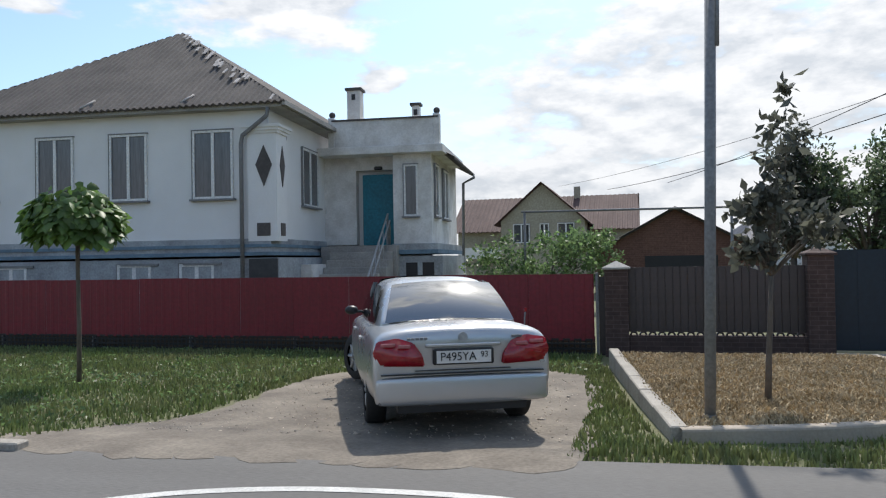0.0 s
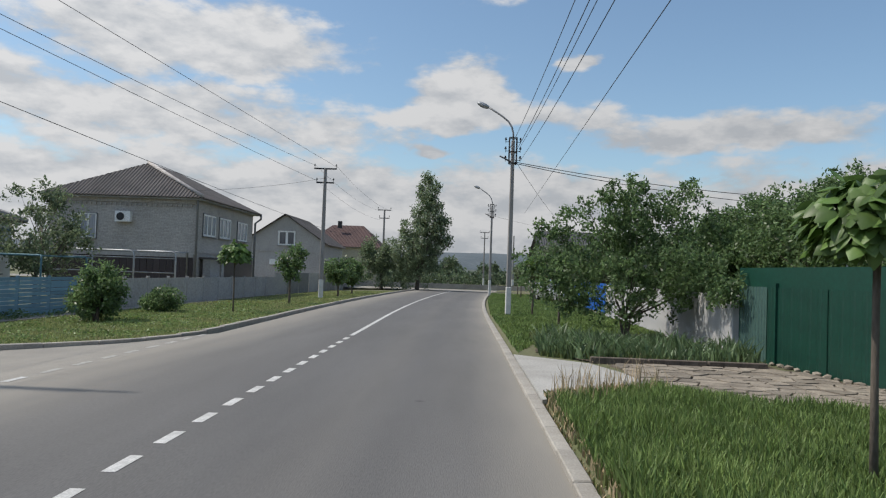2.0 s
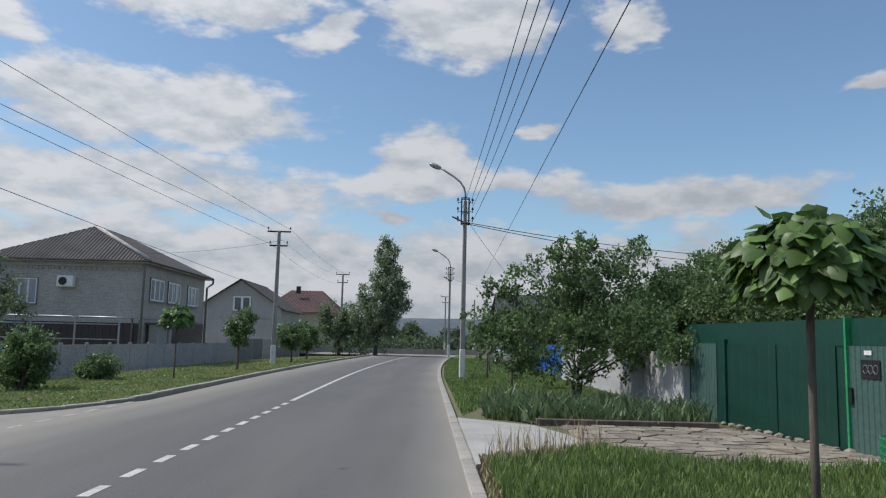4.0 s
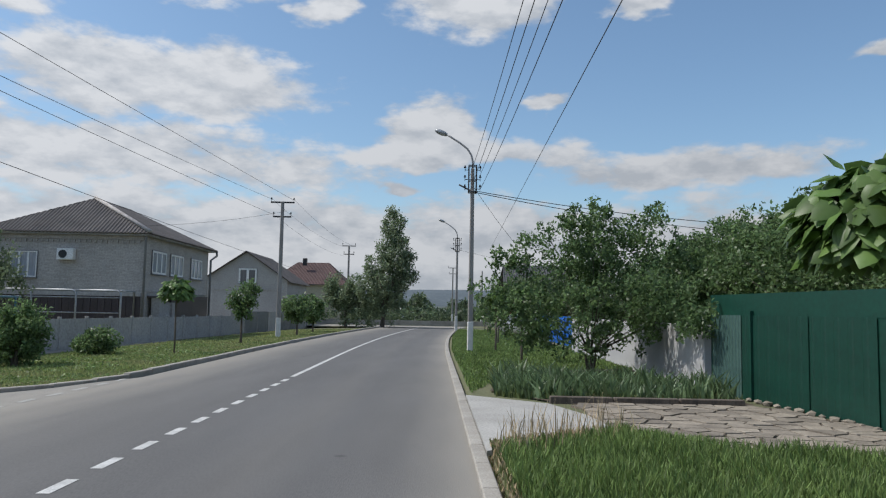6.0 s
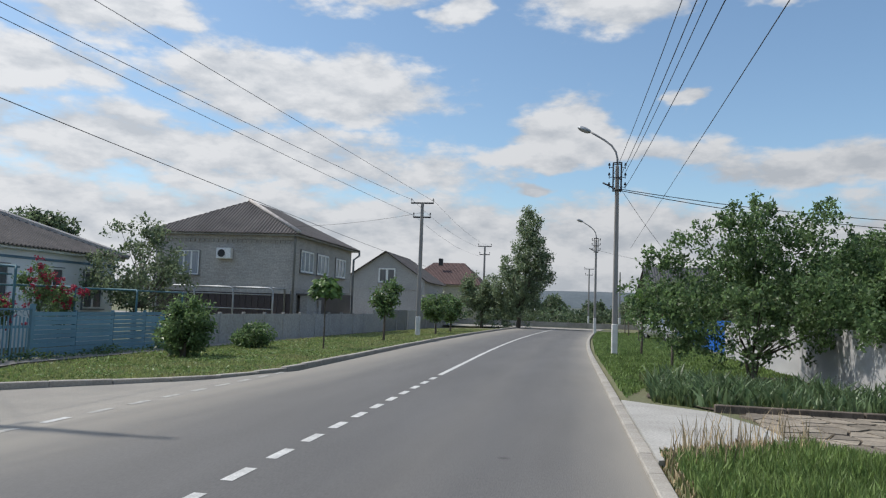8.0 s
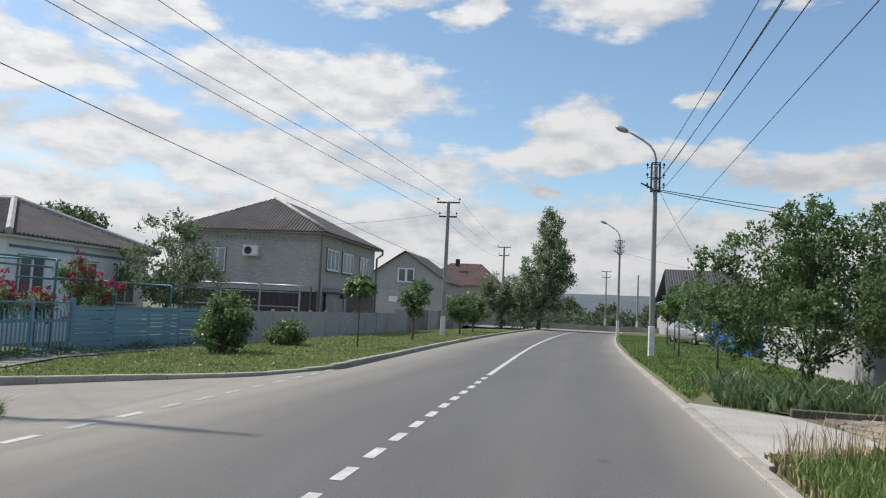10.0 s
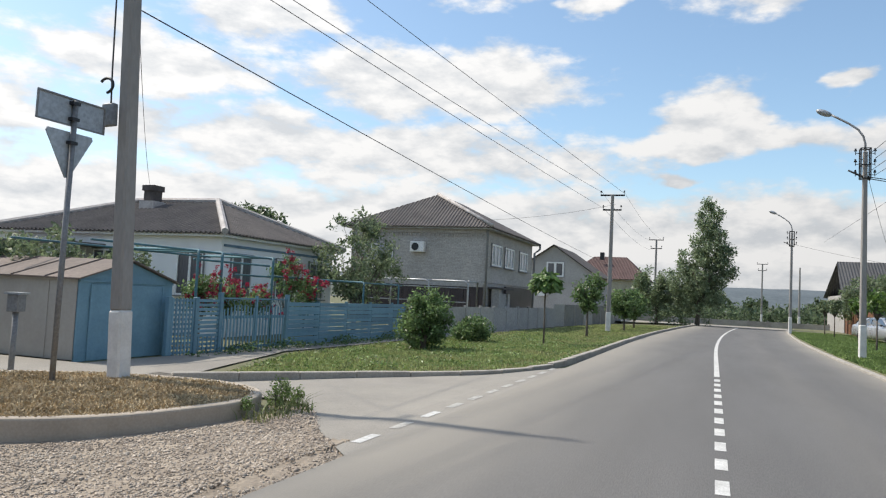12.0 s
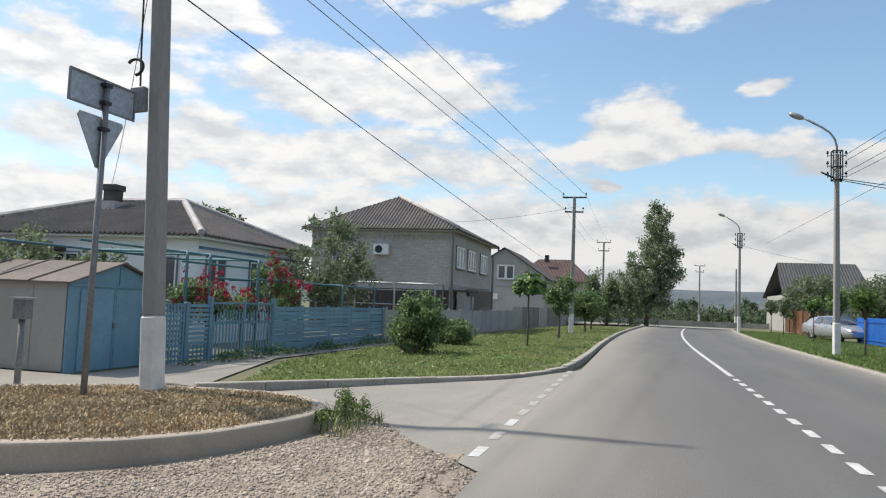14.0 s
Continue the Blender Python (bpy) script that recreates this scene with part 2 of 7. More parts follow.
slabm = mat("driveway_concrete", (0.43, 0.415, 0.385), (0.32, 0.305, 0.28), 0.9, 30, 0.9, 0.35)
polem = mat("pole_concrete", (0.32, 0.30, 0.28), (0.25, 0.232, 0.215), 1.5, 25, 0.9, 0.2, stretch=(1, 1, 0.3), grain=0.07)
whitewash = mat("whitewash", (0.74, 0.72, 0.69), (0.60, 0.58, 0.55), 3, 30, 0.9, 0.15, grain=0.05)
groundm = mat("verge_soil_and_turf", (0.105, 0.120, 0.050), (0.15, 0.14, 0.08), 0.8, 14, 0.95, 0.6)
dirtm = mat("packed_dirt", (0.225, 0.195, 0.158), (0.13, 0.11, 0.09), 1.6, 26, 0.95, 0.5)
gravelm = mat("gravel_bed", (0.35, 0.29, 0.225), (0.21, 0.17, 0.13), 2.5, 26, 0.95, 1.0)
stonem = mat("gravel_stone", (0.47, 0.405, 0.335), (0.29, 0.24, 0.195), 1.2, 30, 0.9, 0.3, island=0.35)
drygrass = mat("mown_dry_grass", (0.37, 0.285, 0.17), (0.24, 0.19, 0.105), 2.0, 60, 0.95, 0.9)
strawm = mat("dry_blade", (0.54, 0.425, 0.265), (0.36, 0.275, 0.16), 2.0, 20, 0.9, 0, island=0.35)
bladem = mat("grass_blade", (0.205, 0.285, 0.085), (0.130, 0.200, 0.055), 0.7, 8, 0.6, 0, island=0.4, trans=0.3)
bladedry = mat("yellowing_grass_blade", (0.265, 0.335, 0.11), (0.36, 0.36, 0.165), 0.5, 6, 0.7, 0, island=0.35, trans=0.3)
bladedark = mat("verge_grass_blade", (0.13, 0.185, 0.055), (0.19, 0.20, 0.085), 0.6, 8, 0.65, 0, island=0.4, trans=0.25)
weedleaf = mat("weed_leaf", (0.20, 0.285, 0.085), (0.145, 0.22, 0.065), 0.7, 8, 0.5, 0, island=0.45, trans=0.35)
flagm = mat("flagstone", (0.31, 0.265, 0.21), (0.19, 0.16, 0.125), 2.5, 30, 0.9, 0.5, rand=0.25)
soilm = mat("bed_soil", (0.10, 0.075, 0.05), (0.06, 0.045, 0.03), 3, 30, 0.95, 0.8)
plaster = mat("white_plaster", (0.80, 0.80, 0.80), (0.735, 0.735, 0.73), 0.7, 40, 0.9, 0.08, grain=0.03)
plaster_old = mat("worn_white_plaster", (0.76, 0.75, 0.73), (0.58, 0.56, 0.53), 1.4, 20, 0.92, 0.15, contrast=0.22, grain=0.08)
plinthm = mat("grey_blue_plinth", (0.42, 0.45, 0.47), (0.25, 0.26, 0.27), 1.3, 20, 0.9, 0.3)
bluetrim = mat("blue_grey_trim", (0.16, 0.25, 0.33), (0.11, 0.17, 0.22), 3, 20, 0.8, 0.2)
slate = mat("weathered_slate_sheet", (0.120, 0.107, 0.102), (0.080, 0.073, 0.071), 0.9, 18, 0.9, 0.35, rand=0.06)
slate_pale = mat("bare_slate", (0.50, 0.47, 0.45), (0.36, 0.33, 0.31), 3, 20, 0.9, 0.3)
greybrick = brickmat("grey_brick", (0.50, 0.47, 0.435), (0.41, 0.385, 0.355), (0.75, 0.72, 0.72))
darkbrick = brickmat("dark_red_brick", (0.088, 0.054, 0.048), (0.064, 0.040, 0.036), (1.4, 1.6, 1.6))
sootbrick = mat("sooty_brick", (0.10, 0.085, 0.078), (0.06, 0.052, 0.048), 3, 20, 0.9, 0.4)
rustbrick = brickmat("brown_brick", (0.17, 0.085, 0.06), (0.13, 0.065, 0.05), (1.2, 1.3, 1.3))
glass = mat("window_glass", (0.03, 0.035, 0.04), (0.05, 0.055, 0.06), 0.6, 4, 0.08, 0, spec=0.8)
curtain = mat("net_curtain_behind_glass", (0.115, 0.12, 0.135), (0.075, 0.08, 0.09), 2.0, 9, 0.16, 0, stretch=(6, 6, 0.4), spec=0.8)
palecurtain = mat("pale_curtain_behind_glass", (0.34, 0.37, 0.41), (0.22, 0.245, 0.28), 2.0, 9, 0.16, 0, stretch=(6, 6, 0.4), spec=0.8)
pvc = mat("white_window_frame", (0.78, 0.78, 0.77), (0.68, 0.68, 0.66), 2, 20, 0.45, 0.05)
teal_door = mat("teal_door_paint", (0.010, 0.175, 0.235), (0.015, 0.13, 0.18), 1.2, 15, 0.55, 0.1)
redsheet = mat("dark_red_sheet", (0.19, 0.010, 0.022), (0.145, 0.010, 0.019), 0.8, 14, 0.5, 0.05, rand=0.06)
greensheet = mat("green_sheet", (0.004, 0.050, 0.033), (0.004, 0.040, 0.026), 0.7, 14, 0.5, 0.05, rand=0.08)
greenpale = mat("pale_green_sheet", (0.075, 0.135, 0.12), (0.05, 0.105, 0.09), 0.7, 14, 0.45, 0.05)
bluesheet = mat("bright_blue_sheet", (0.012, 0.14, 0.52), (0.012, 0.11, 0.42), 0.8, 14, 0.45, 0.05, rand=0.06)
bluepaint = mat("faded_blue_paint", (0.175, 0.315, 0.40), (0.135, 0.255, 0.33), 1.5, 20, 0.6, 0.08, rand=0.12, grain=0.06)
tealpipe = mat("teal_pipe_paint", (0.075, 0.19, 0.225), (0.06, 0.14, 0.17), 3, 20, 0.6, 0.1)
garagegrey = mat("garage_grey_sheet", (0.36, 0.34, 0.31), (0.30, 0.28, 0.255), 0.9, 12, 0.6, 0.05, grain=0.04)
garagewhite = mat("garage_pale_sheet", (0.56, 0.56, 0.54), (0.45, 0.45, 0.43), 0.8, 12, 0.65, 0.1)
rustroof = mat("rusty_roof_sheet", (0.175, 0.135, 0.112), (0.125, 0.10, 0.085), 0.9, 14, 0.8, 0.2)
blackm = mat("black_paint", (0.012, 0.012, 0.014), (0.018, 0.018, 0.02), 2, 20, 0.45, 0.05)
navym = mat("dark_navy_gate_sheet", (0.006, 0.018, 0.033), (0.005, 0.014, 0.026), 1, 14, 0.5, 0.05)
brownsheet = mat("dark_brown_sheet", (0.058, 0.044, 0.046), (0.048, 0.037, 0.039), 1, 14, 0.4, 0.05, rand=0.1)
steel = mat("galvanised_steel", (0.42, 0.43, 0.44), (0.32, 0.33, 0.34), 4, 30, 0.5, 0.1, metal=0.6)
steelgrey = mat("grey_painted_steel", (0.23, 0.235, 0.24), (0.18, 0.18, 0.185), 3, 30, 0.55, 0.1, metal=0.2)
signback = mat("sign_back_sheet", (0.42, 0.45, 0.48), (0.34, 0.37, 0.40), 3, 20, 0.5, 0.05, metal=0.3)
wirem = mat("wire", (0.03, 0.03, 0.033), None, 2, 20, 0.6, 0)
barkm = mat("bark", (0.150, 0.122, 0.098), (0.090, 0.074, 0.060), 6, 40, 0.95, 0.7, stretch=(1, 1, 0.3))
leaf_mid = mat("leaf", (0.175, 0.260, 0.105), (0.115, 0.185, 0.075), 0.8, 6, 0.42, 0, island=0.5, trans=0.56)
leaf_dark = mat("dark_leaf", (0.125, 0.168, 0.092), (0.092, 0.130, 0.068), 0.8, 6, 0.42, 0, island=0.5, trans=0.58)
leaf_bright = mat("catalpa_leaf", (0.150, 0.240, 0.060), (0.085, 0.155, 0.042), 1.4, 6, 0.45, 0, island=0.45, trans=0.4)
leaf_grey = mat("grey_green_leaf", (0.205, 0.255, 0.145), (0.145, 0.19, 0.10), 0.8, 6, 0.55, 0, island=0.4, trans=0.45)
leaf_poplar = mat("poplar_leaf", (0.25, 0.31, 0.185), (0.18, 0.235, 0.13), 0.8, 6, 0.5, 0, island=0.45, trans=0.5)
leaf_purple = mat("purple_leaf", (0.125, 0.130, 0.105), (0.095, 0.102, 0.08), 0.8, 6, 0.4, 0, island=0.5, trans=0.55)
petalm = mat("red_rose_petal", (0.46, 0.04, 0.085), (0.33, 0.025, 0.06), 3, 20, 0.6, 0, island=0.4, trans=0.3)
carsilver = mat("silver_car_paint", (0.53, 0.535, 0.545), (0.51, 0.515, 0.525), 1, 200, 0.28, 0, metal=0.7, grain=0.04)
carglass = mat("car_glass", (0.012, 0.016, 0.018), None, 1, 5, 0.05, 0, spec=1.0)
carglass.node_tree.nodes["Principled BSDF"].inputs["IOR"].default_value = 2.2
rubber = mat("tyre_rubber", (0.014, 0.014, 0.015), (0.022, 0.022, 0.022), 6, 40, 0.85, 0.3)
taillens = mat("tail_lamp_lens", (0.33, 0.008, 0.018), (0.26, 0.006, 0.014), 5, 30, 0.15, 0.05, spec=0.8)
clearlens = mat("clear_lamp_lens", (0.55, 0.42, 0.42), (0.40, 0.28, 0.28), 8, 30, 0.15, 0.05, spec=0.8)
pinklens = mat("pale_red_lamp_lens", (0.42, 0.13, 0.14), (0.34, 0.09, 0.10), 8, 30, 0.15, 0.05, spec=0.8)
# the haze of distance is mixed into the hill's blue-grey colour
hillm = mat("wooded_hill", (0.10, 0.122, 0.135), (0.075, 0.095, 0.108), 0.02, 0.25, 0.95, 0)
fieldm = mat("far_field", (0.060, 0.075, 0.060), (0.085, 0.10, 0.075), 0.01, 0.2, 0.95, 0)
redtile = mat("red_brown_tile", (0.115, 0.066, 0.060), (0.088, 0.052, 0.048), 0.7, 8, 0.8, 0.2)
tanwall = mat("tan_render", (0.40, 0.37, 0.28), (0.33, 0.30, 0.23), 0.8, 10, 0.9, 0.1)
greyrender = mat("grey_render", (0.40, 0.385, 0.37), (0.335, 0.32, 0.305), 0.6, 10, 0.9, 0.1)
picketm = mat("brown_picket", (0.30, 0.14, 0.075), (0.23, 0.11, 0.06), 1.5, 15, 0.8, 0.1, rand=0.15)


# ---- builders ----
def thing(name, loc=(0, 0, 0), rot=0.0, label="", category="", group="", kind=""):
    e = new(name)
    e.empty_display_size = 0.2
    e.matrix_basis = pose(*loc, 0, 0, rot)
    return tagged(e, label, category, group, kind)


def part(name, bm, material, parent=None, label="", smooth=False):
    me = bpy.data.meshes.new(name)
    bmesh.ops.recalc_face_normals(bm, faces=bm.faces)
    bm.to_mesh(me)
    bm.free()
    me.materials.append(material)
    if smooth:
        me.polygons.foreach_set("use_smooth", np.ones(len(me.polygons), bool))
    ob = new(name, me)
    ob.parent = parent
    return tagged(ob, label)


def again(ob, m, parent=None, name=None):
    """Another piece on the same mesh."""
    o = new(name or ob.name.split(".")[0], ob.data)
    o.parent = parent if parent else ob.parent
    o.matrix_basis = m
    return o


def soup(name, verts, faces, material, parent=None, smooth=False):
    """Many small pieces in one mesh, from arrays; faces is (n, 3) or (n, 4)."""
    me = bpy.data.meshes.new(name)
    faces = np.asarray(faces, np.int32)
    k = faces.shape[1]
    me.vertices.add(len(verts))
    me.vertices.foreach_set("co", np.asarray(verts, np.float32).ravel())
    me.loops.add(faces.size)
    me.loops.foreach_set("vertex_index", faces.ravel())
    me.polygons.add(len(faces))
    me.polygons.foreach_set("loop_start", np.arange(0, faces.size, k, dtype=np.int32))
    me.update(calc_edges=True)
    if smooth:
        me.polygons.foreach_set("use_smooth", np.ones(len(faces), bool))
    me.materials.append(material)
    ob = new(name, me)
    ob.parent = parent
    return ob


def bx(bm, x0, x1, y0, y1, z0, z1, m=None, bevel=0.0):
    g = bmesh.ops.create_cube(bm, size=1.0)
    vs = g["verts"]
    for v in vs:
        v.co = Vector((x0 + (v.co.x + 0.5) * (x1 - x0), y0 + (v.co.y + 0.5) * (y1 - y0), z0 + (v.co.z + 0.5) * (z1 - z0)))
        if m is not None:
            v.co = m @ v.co
    if bevel:
        es = list({e for v in vs for e in v.link_edges})
        bmesh.ops.bevel(bm, geom=es, offset=bevel, segments=1, affect="EDGES")
    return bm


def box(name, material, parent, x0, x1, y0, y1, z0, z1, label="", bevel=0.0, m=None):
    return part(name, bx(bmesh.new(), x0, x1, y0, y1, z0, z1, m, bevel), material, parent, label)


def tube(bm, pts, radii, seg=8, closed=True):
    rings = []
    pts = [Vector(p) for p in pts]
    if isinstance(radii, (int, float)):
        radii = [radii] * len(pts)
    for i, p in enumerate(pts):
        d = (pts[min(i + 1, len(pts) - 1)] - pts[max(i - 1, 0)]).normalized()
        a = d.orthogonal().normalized() if abs(d.z) < 0.9 else (d.cross(Vector((0, 1, 0)))).normalized()
        b = d.cross(a).normalized()
        rings.append([bm.verts.new(p + (a * math.cos(2 * math.pi * k / seg) + b * math.sin(2 * math.pi * k / seg)) * radii[i]) for k in range(seg)])
    for r, s in zip(rings, rings[1:]):
        # follow the ring that lies nearest, so that the tube does not twist
        o = min(range(seg), key=lambda k: (s[k].co - r[0].co - (s[0].co + s[seg // 2].co) / 2 + (r[0].co + r[seg // 2].co) / 2).length)
        for k in range(seg):
            bm.faces.new((r[k], r[(k + 1) % seg], s[(k + 1 + o) % seg], s[(k + o) % seg]))
    if closed:
        bm.faces.new(rings[0][::-1])
        bm.faces.new(rings[-1])
    return bm


def tubes(name, material, parent, *lines, r=0.03, seg=8, label="", smooth=True):
    bm = bmesh.new()
    for pts in lines:
        tube(bm, pts, r, seg)
    return part(name, bm, material, parent, label, smooth)


def prism(bm, outline, z0, z1):
    lo = [bm.verts.new((x, y, z0)) for x, y in outline]
    hi = [bm.verts.new((x, y, z1)) for x, y in outline]
    bm.faces.new(hi)
    bm.faces.new(lo[::-1])
    n = len(outline)
    for i in range(n):
        bm.faces.new((lo[i], lo[(i + 1) % n], hi[(i + 1) % n], hi[i]))
    return bm


def smoothline(pts, n=6):
    """Catmull-Rom through the points."""
    P = [Vector((*p, 0)[:3]) for p in pts]
    out = []
    for i in range(len(P) - 1):
        a, b, c, d = P[max(i - 1, 0)], P[i], P[i + 1], P[min(i + 2, len(P) - 1)]
        for k in range(n):
            t = k / n
            out.append(0.5 * ((2 * b) + (c - a) * t + (2 * a - 5 * b + 4 * c - d) * t * t + (3 * b - a - 3 * c + d) * t ** 3))
    return [(v.x, v.y) for v in out] + [(P[-1].x, P[-1].y)]


def along(pts, step):
    """Points every step metres along a line, each with its direction in degrees."""
    out, carry = [], 0.0
    for (x0, y0), (x1, y1) in zip(pts, pts[1:]):
        ln = math.hypot(x1 - x0, y1 - y0)
        d = carry
        while d < ln:
            f = d / ln
            out.append((x0 + (x1 - x0) * f, y0 + (y1 - y0) * f, math.degrees(math.atan2(y1 - y0, x1 - x0))))
            d += step
        carry = d - ln
    return out


# ---- the lie of the land ----
def bend(x):
    """How far the street is shifted sideways at x."""
    if x > 26:
        return -0.0011 * (x - 26) ** 2
    if x < 4:
        return -0.06 * (4 - x)
    return 0.0


def gz(x, y):
    y = y - bend(x)
    if y > 7.3:
        return -0.02 - 0.06 * min(1.0, (y - 7.3) / 0.8) - 0.15 * min(1.0, max(0.0, (y - 8.5) / 5.5))
    if y > 0.35:
        return -0.05
    return 0.05


def sheet_ground():
    xs = [-400, -200, -100, -60] + list(np.arange(-40, 74, 1.0)) + [80, 95, 120, 180, 300, 600, 1200]
    ys = [-900, -300, -120, -60, -30, -15, -8, -4, -2, -1, 0, 0.3, 0.4, 7.15, 7.3, 7.6, 8.5, 9.5, 10.5, 12, 14, 17, 25, 40, 70, 130, 300, 900]
    bm = bmesh.new()
    V = [[bm.verts.new((x, y + bend(min(x, 90)), gz(x, y + bend(x)) + (0 if abs(y) > 60 or x > 74 else 0.012 * noise.noise((x * 0.7, y * 0.7, 0)) * (0 if 0.3 < y < 7.4 else 1)))) for y in ys] for x in xs]
    for i in range(len(xs) - 1):
        for j in range(len(ys) - 1):
            bm.faces.new((V[i][j], V[i + 1][j], V[i + 1][j + 1], V[i][j + 1]))
    g = part("ground", bm, groundm)
    return tagged(g, "trampled verge of soil and short turf", "ground", kind="structure")


sheet_ground()


def strip(name, material, left, right, z, label, category, dz=0.0):
    bm = bmesh.new()
    a = [bm.verts.new((x, y, z(x, y) if callable(z) else z)) for x, y in left]
    b = [bm.verts.new((x, y, z(x, y) if callable(z) else z)) for x, y in right]
    for i in range(len(a) - 1):
        bm.faces.new((a[i], a[i + 1], b[i + 1], b[i]))
    return tagged(part(name, bm, material), label, category, kind="structure")


ROADX = [-80 + 1.5 * i for i in range(98)]
ROAD_N, ROAD_F = 0.56, 7.05
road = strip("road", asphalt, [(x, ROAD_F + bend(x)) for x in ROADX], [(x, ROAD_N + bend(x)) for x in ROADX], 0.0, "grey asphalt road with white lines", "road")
strip("cross_road", asphalt_old, [(73.5, y) for y in range(-80, 60, 5)], [(66.5, y) for y in range(-80, 60, 5)], 0.004, "pale asphalt cross street at the end of the road", "road")
# the side street: from the mouth at the junction up between the brick fence and the garage
strip("side_road", asphalt_old, smoothline([(8.2, 6.9), (9.3, 7.8), (10.9, 8.9), (11.25, 10.2), (10.6, 12.0), (10.0, 13.8), (10.0, 22), (10.0, 45)], 4),
      smoothline([(18.9, 6.9), (17.4, 7.4), (16.0, 8.2), (14.1, 10.0), (12.6, 11.6), (13.4, 14.2), (13.4, 22), (13.4, 45)], 4), lambda x, y: gz(x, y) + 0.03 if y > 7.5 else -0.001,
      "pale worn asphalt of the side street", "road")


def polygon(name, material, outline, lift, label, category, ragged=0.0):
    """A flat patch that follows the ground, with a ragged edge where it is loose earth."""
    bm = bmesh.new()
    if ragged:
        fine = []
        for (xa, ya), (xb, yb) in zip(outline, outline[1:] + outline[:1]):
            k = max(1, int(math.hypot(xb - xa, yb - ya) / 0.12))
            fine += [(xa + (xb - xa) * i / k, ya + (yb - ya) * i / k) for i in range(k)]
        outline = [(x + ragged * noise.noise((x * 2.3, y * 2.3, 1)) + 0.5 * ragged * noise.noise((x * 7, y * 7, 2)), y + ragged * noise.noise((x * 2.3, y * 2.3, 5)) + 0.5 * ragged * noise.noise((x * 7, y * 7, 6))) for x, y in fine]
    f = bm.faces.new([bm.verts.new((x, y, 0)) for x, y in outline])
    bmesh.ops.triangulate(bm, faces=[f])
    for k in range(2 if ragged else 1):
        bmesh.ops.subdivide_edges(bm, edges=bm.edges[:], cuts=3, use_grid_fill=True)
    for v in bm.verts:
        on_road = 0.3 < v.co.y - bend(v.co.x) < 7.35
        v.co.z = 0.004 if on_road and lift < 0.025 else gz(v.co.x, v.co.y) + lift
        if ragged and v.is_boundary and lift > 0.025:
            v.co.z -= 0.014
        if ragged and v.is_boundary and on_road and lift < 0.025:
            v.co.z = -0.006      # loose earth runs out to nothing
    return tagged(part(name, bm, material), label, category, kind="structure")


polygon("driveway", dirtm, smoothline([(-3.76, 6.36), (-0.6, 6.44), (0.46, 6.78), (0.48, 8.6), (0.35, 11.56), (-0.95, 12.57), (-3.28, 11.7), (-3.49, 9.7), (-3.5, 8.27), (-4.39, 7.25), (-4.99, 6.65), (-3.76, 6.36)], 4)[:-1], 0.022, "packed dirt driveway, pale and rutted", "driveway", 0.12)
polygon("gravel_yard", gravelm, smoothline([(4.1, 6.94), (6.11, 6.91), (8.4, 6.87), (9.39, 7.79), (10.86, 8.89), (9.57, 10.18), (8.5, 11.65), (8.6, 14.1), (4.55, 14.2), (4.58, 12.27), (4.89, 10.35), (4.65, 8.92), (3.76, 8.0), (4.1, 6.94)], 4)[:-1], 0.028, "loose gravel yard in front of a gate", "gravel", 0.12)
tagged(part("concrete_driveway", prism(bmesh.new(), [(15.6, 0.412), (14.6, -0.85), (13.4, -1.2), (12.2, -1.35), (11.3, -0.7), (10.7, 0.1), (10.5, 0.412)][::-1], -0.05, 0.068), slabm), "pale concrete driveway slab beside the kerb", "driveway", kind="structure")
polygon("bed_ground", soilm, [(14.8, -0.9), (14.7, -4.2), (22.5, -4.1), (20.0, -0.6), (16.2, -0.05)], 0.03, "dark soil of a flower bed", "flower bed")
polygon("fence_path", asphalt_old, [(12.6, 12.3), (13.5, 15.2), (16.2, 15.1), (28, 14.7), (39, 13.9), (39, 13.4), (28, 14.0), (18.8, 14.2), (14.8, 13.0)], 0.03, "pale concrete path along a fence", "path")


def dash(x0, x1, y0, w=0.11, z=0.004):
    bm = bmesh.new()
    n = max(1, int((x1 - x0) / 2))
    rows = [(x0 + (x1 - x0) * i / n) for i in range(n + 1)]
    a = [bm.verts.new((x, y0 + bend(x) - w / 2, z)) for x in rows]
    b = [bm.verts.new((x, y0 + bend(x) + w / 2, z)) for x in rows]
    for i in range(n):
        bm.faces.new((a[i], a[i + 1], b[i + 1], b[i]))
    return bm


CENTRE = 4.05
for i in range(15):
    x = 18.03 - 0.93 * i
    part("road_marking", dash(x, x + 0.5, CENTRE), paint, road)
part("road_marking", dash(19.1, 66, CENTRE), paint, road)
for i in range(11):
    part("road_marking", dash(8.92 + 0.86 * i, 9.38 + 0.86 * i, 7.22, 0.10, 0.003), paint if i in (0, 2) else wornpaint, road)
bm = bmesh.new()
arc = smoothline([(-2.85, 5.14), (-2.16, 5.59), (-1.44, 5.82), (-0.72, 5.89), (-0.05, 5.87), (0.62, 5.73)], 5)
prev = None
for (x, y), (x2, y2) in zip(arc, arc[1:] + [(2 * arc[-1][0] - arc[-2][0], 2 * arc[-1][1] - arc[-2][1])]):
    n = Vector((y - y2, x2 - x)).normalized() * 0.05
    cur = (bm.verts.new((x - n.x, y - n.y, 0.004)), bm.verts.new((x + n.x, y + n.y, 0.004)))
    if prev:
        bm.faces.new((prev[0], cur[0], cur[1], prev[1]))
    prev = cur
part("road_marking", bm, paint, road)


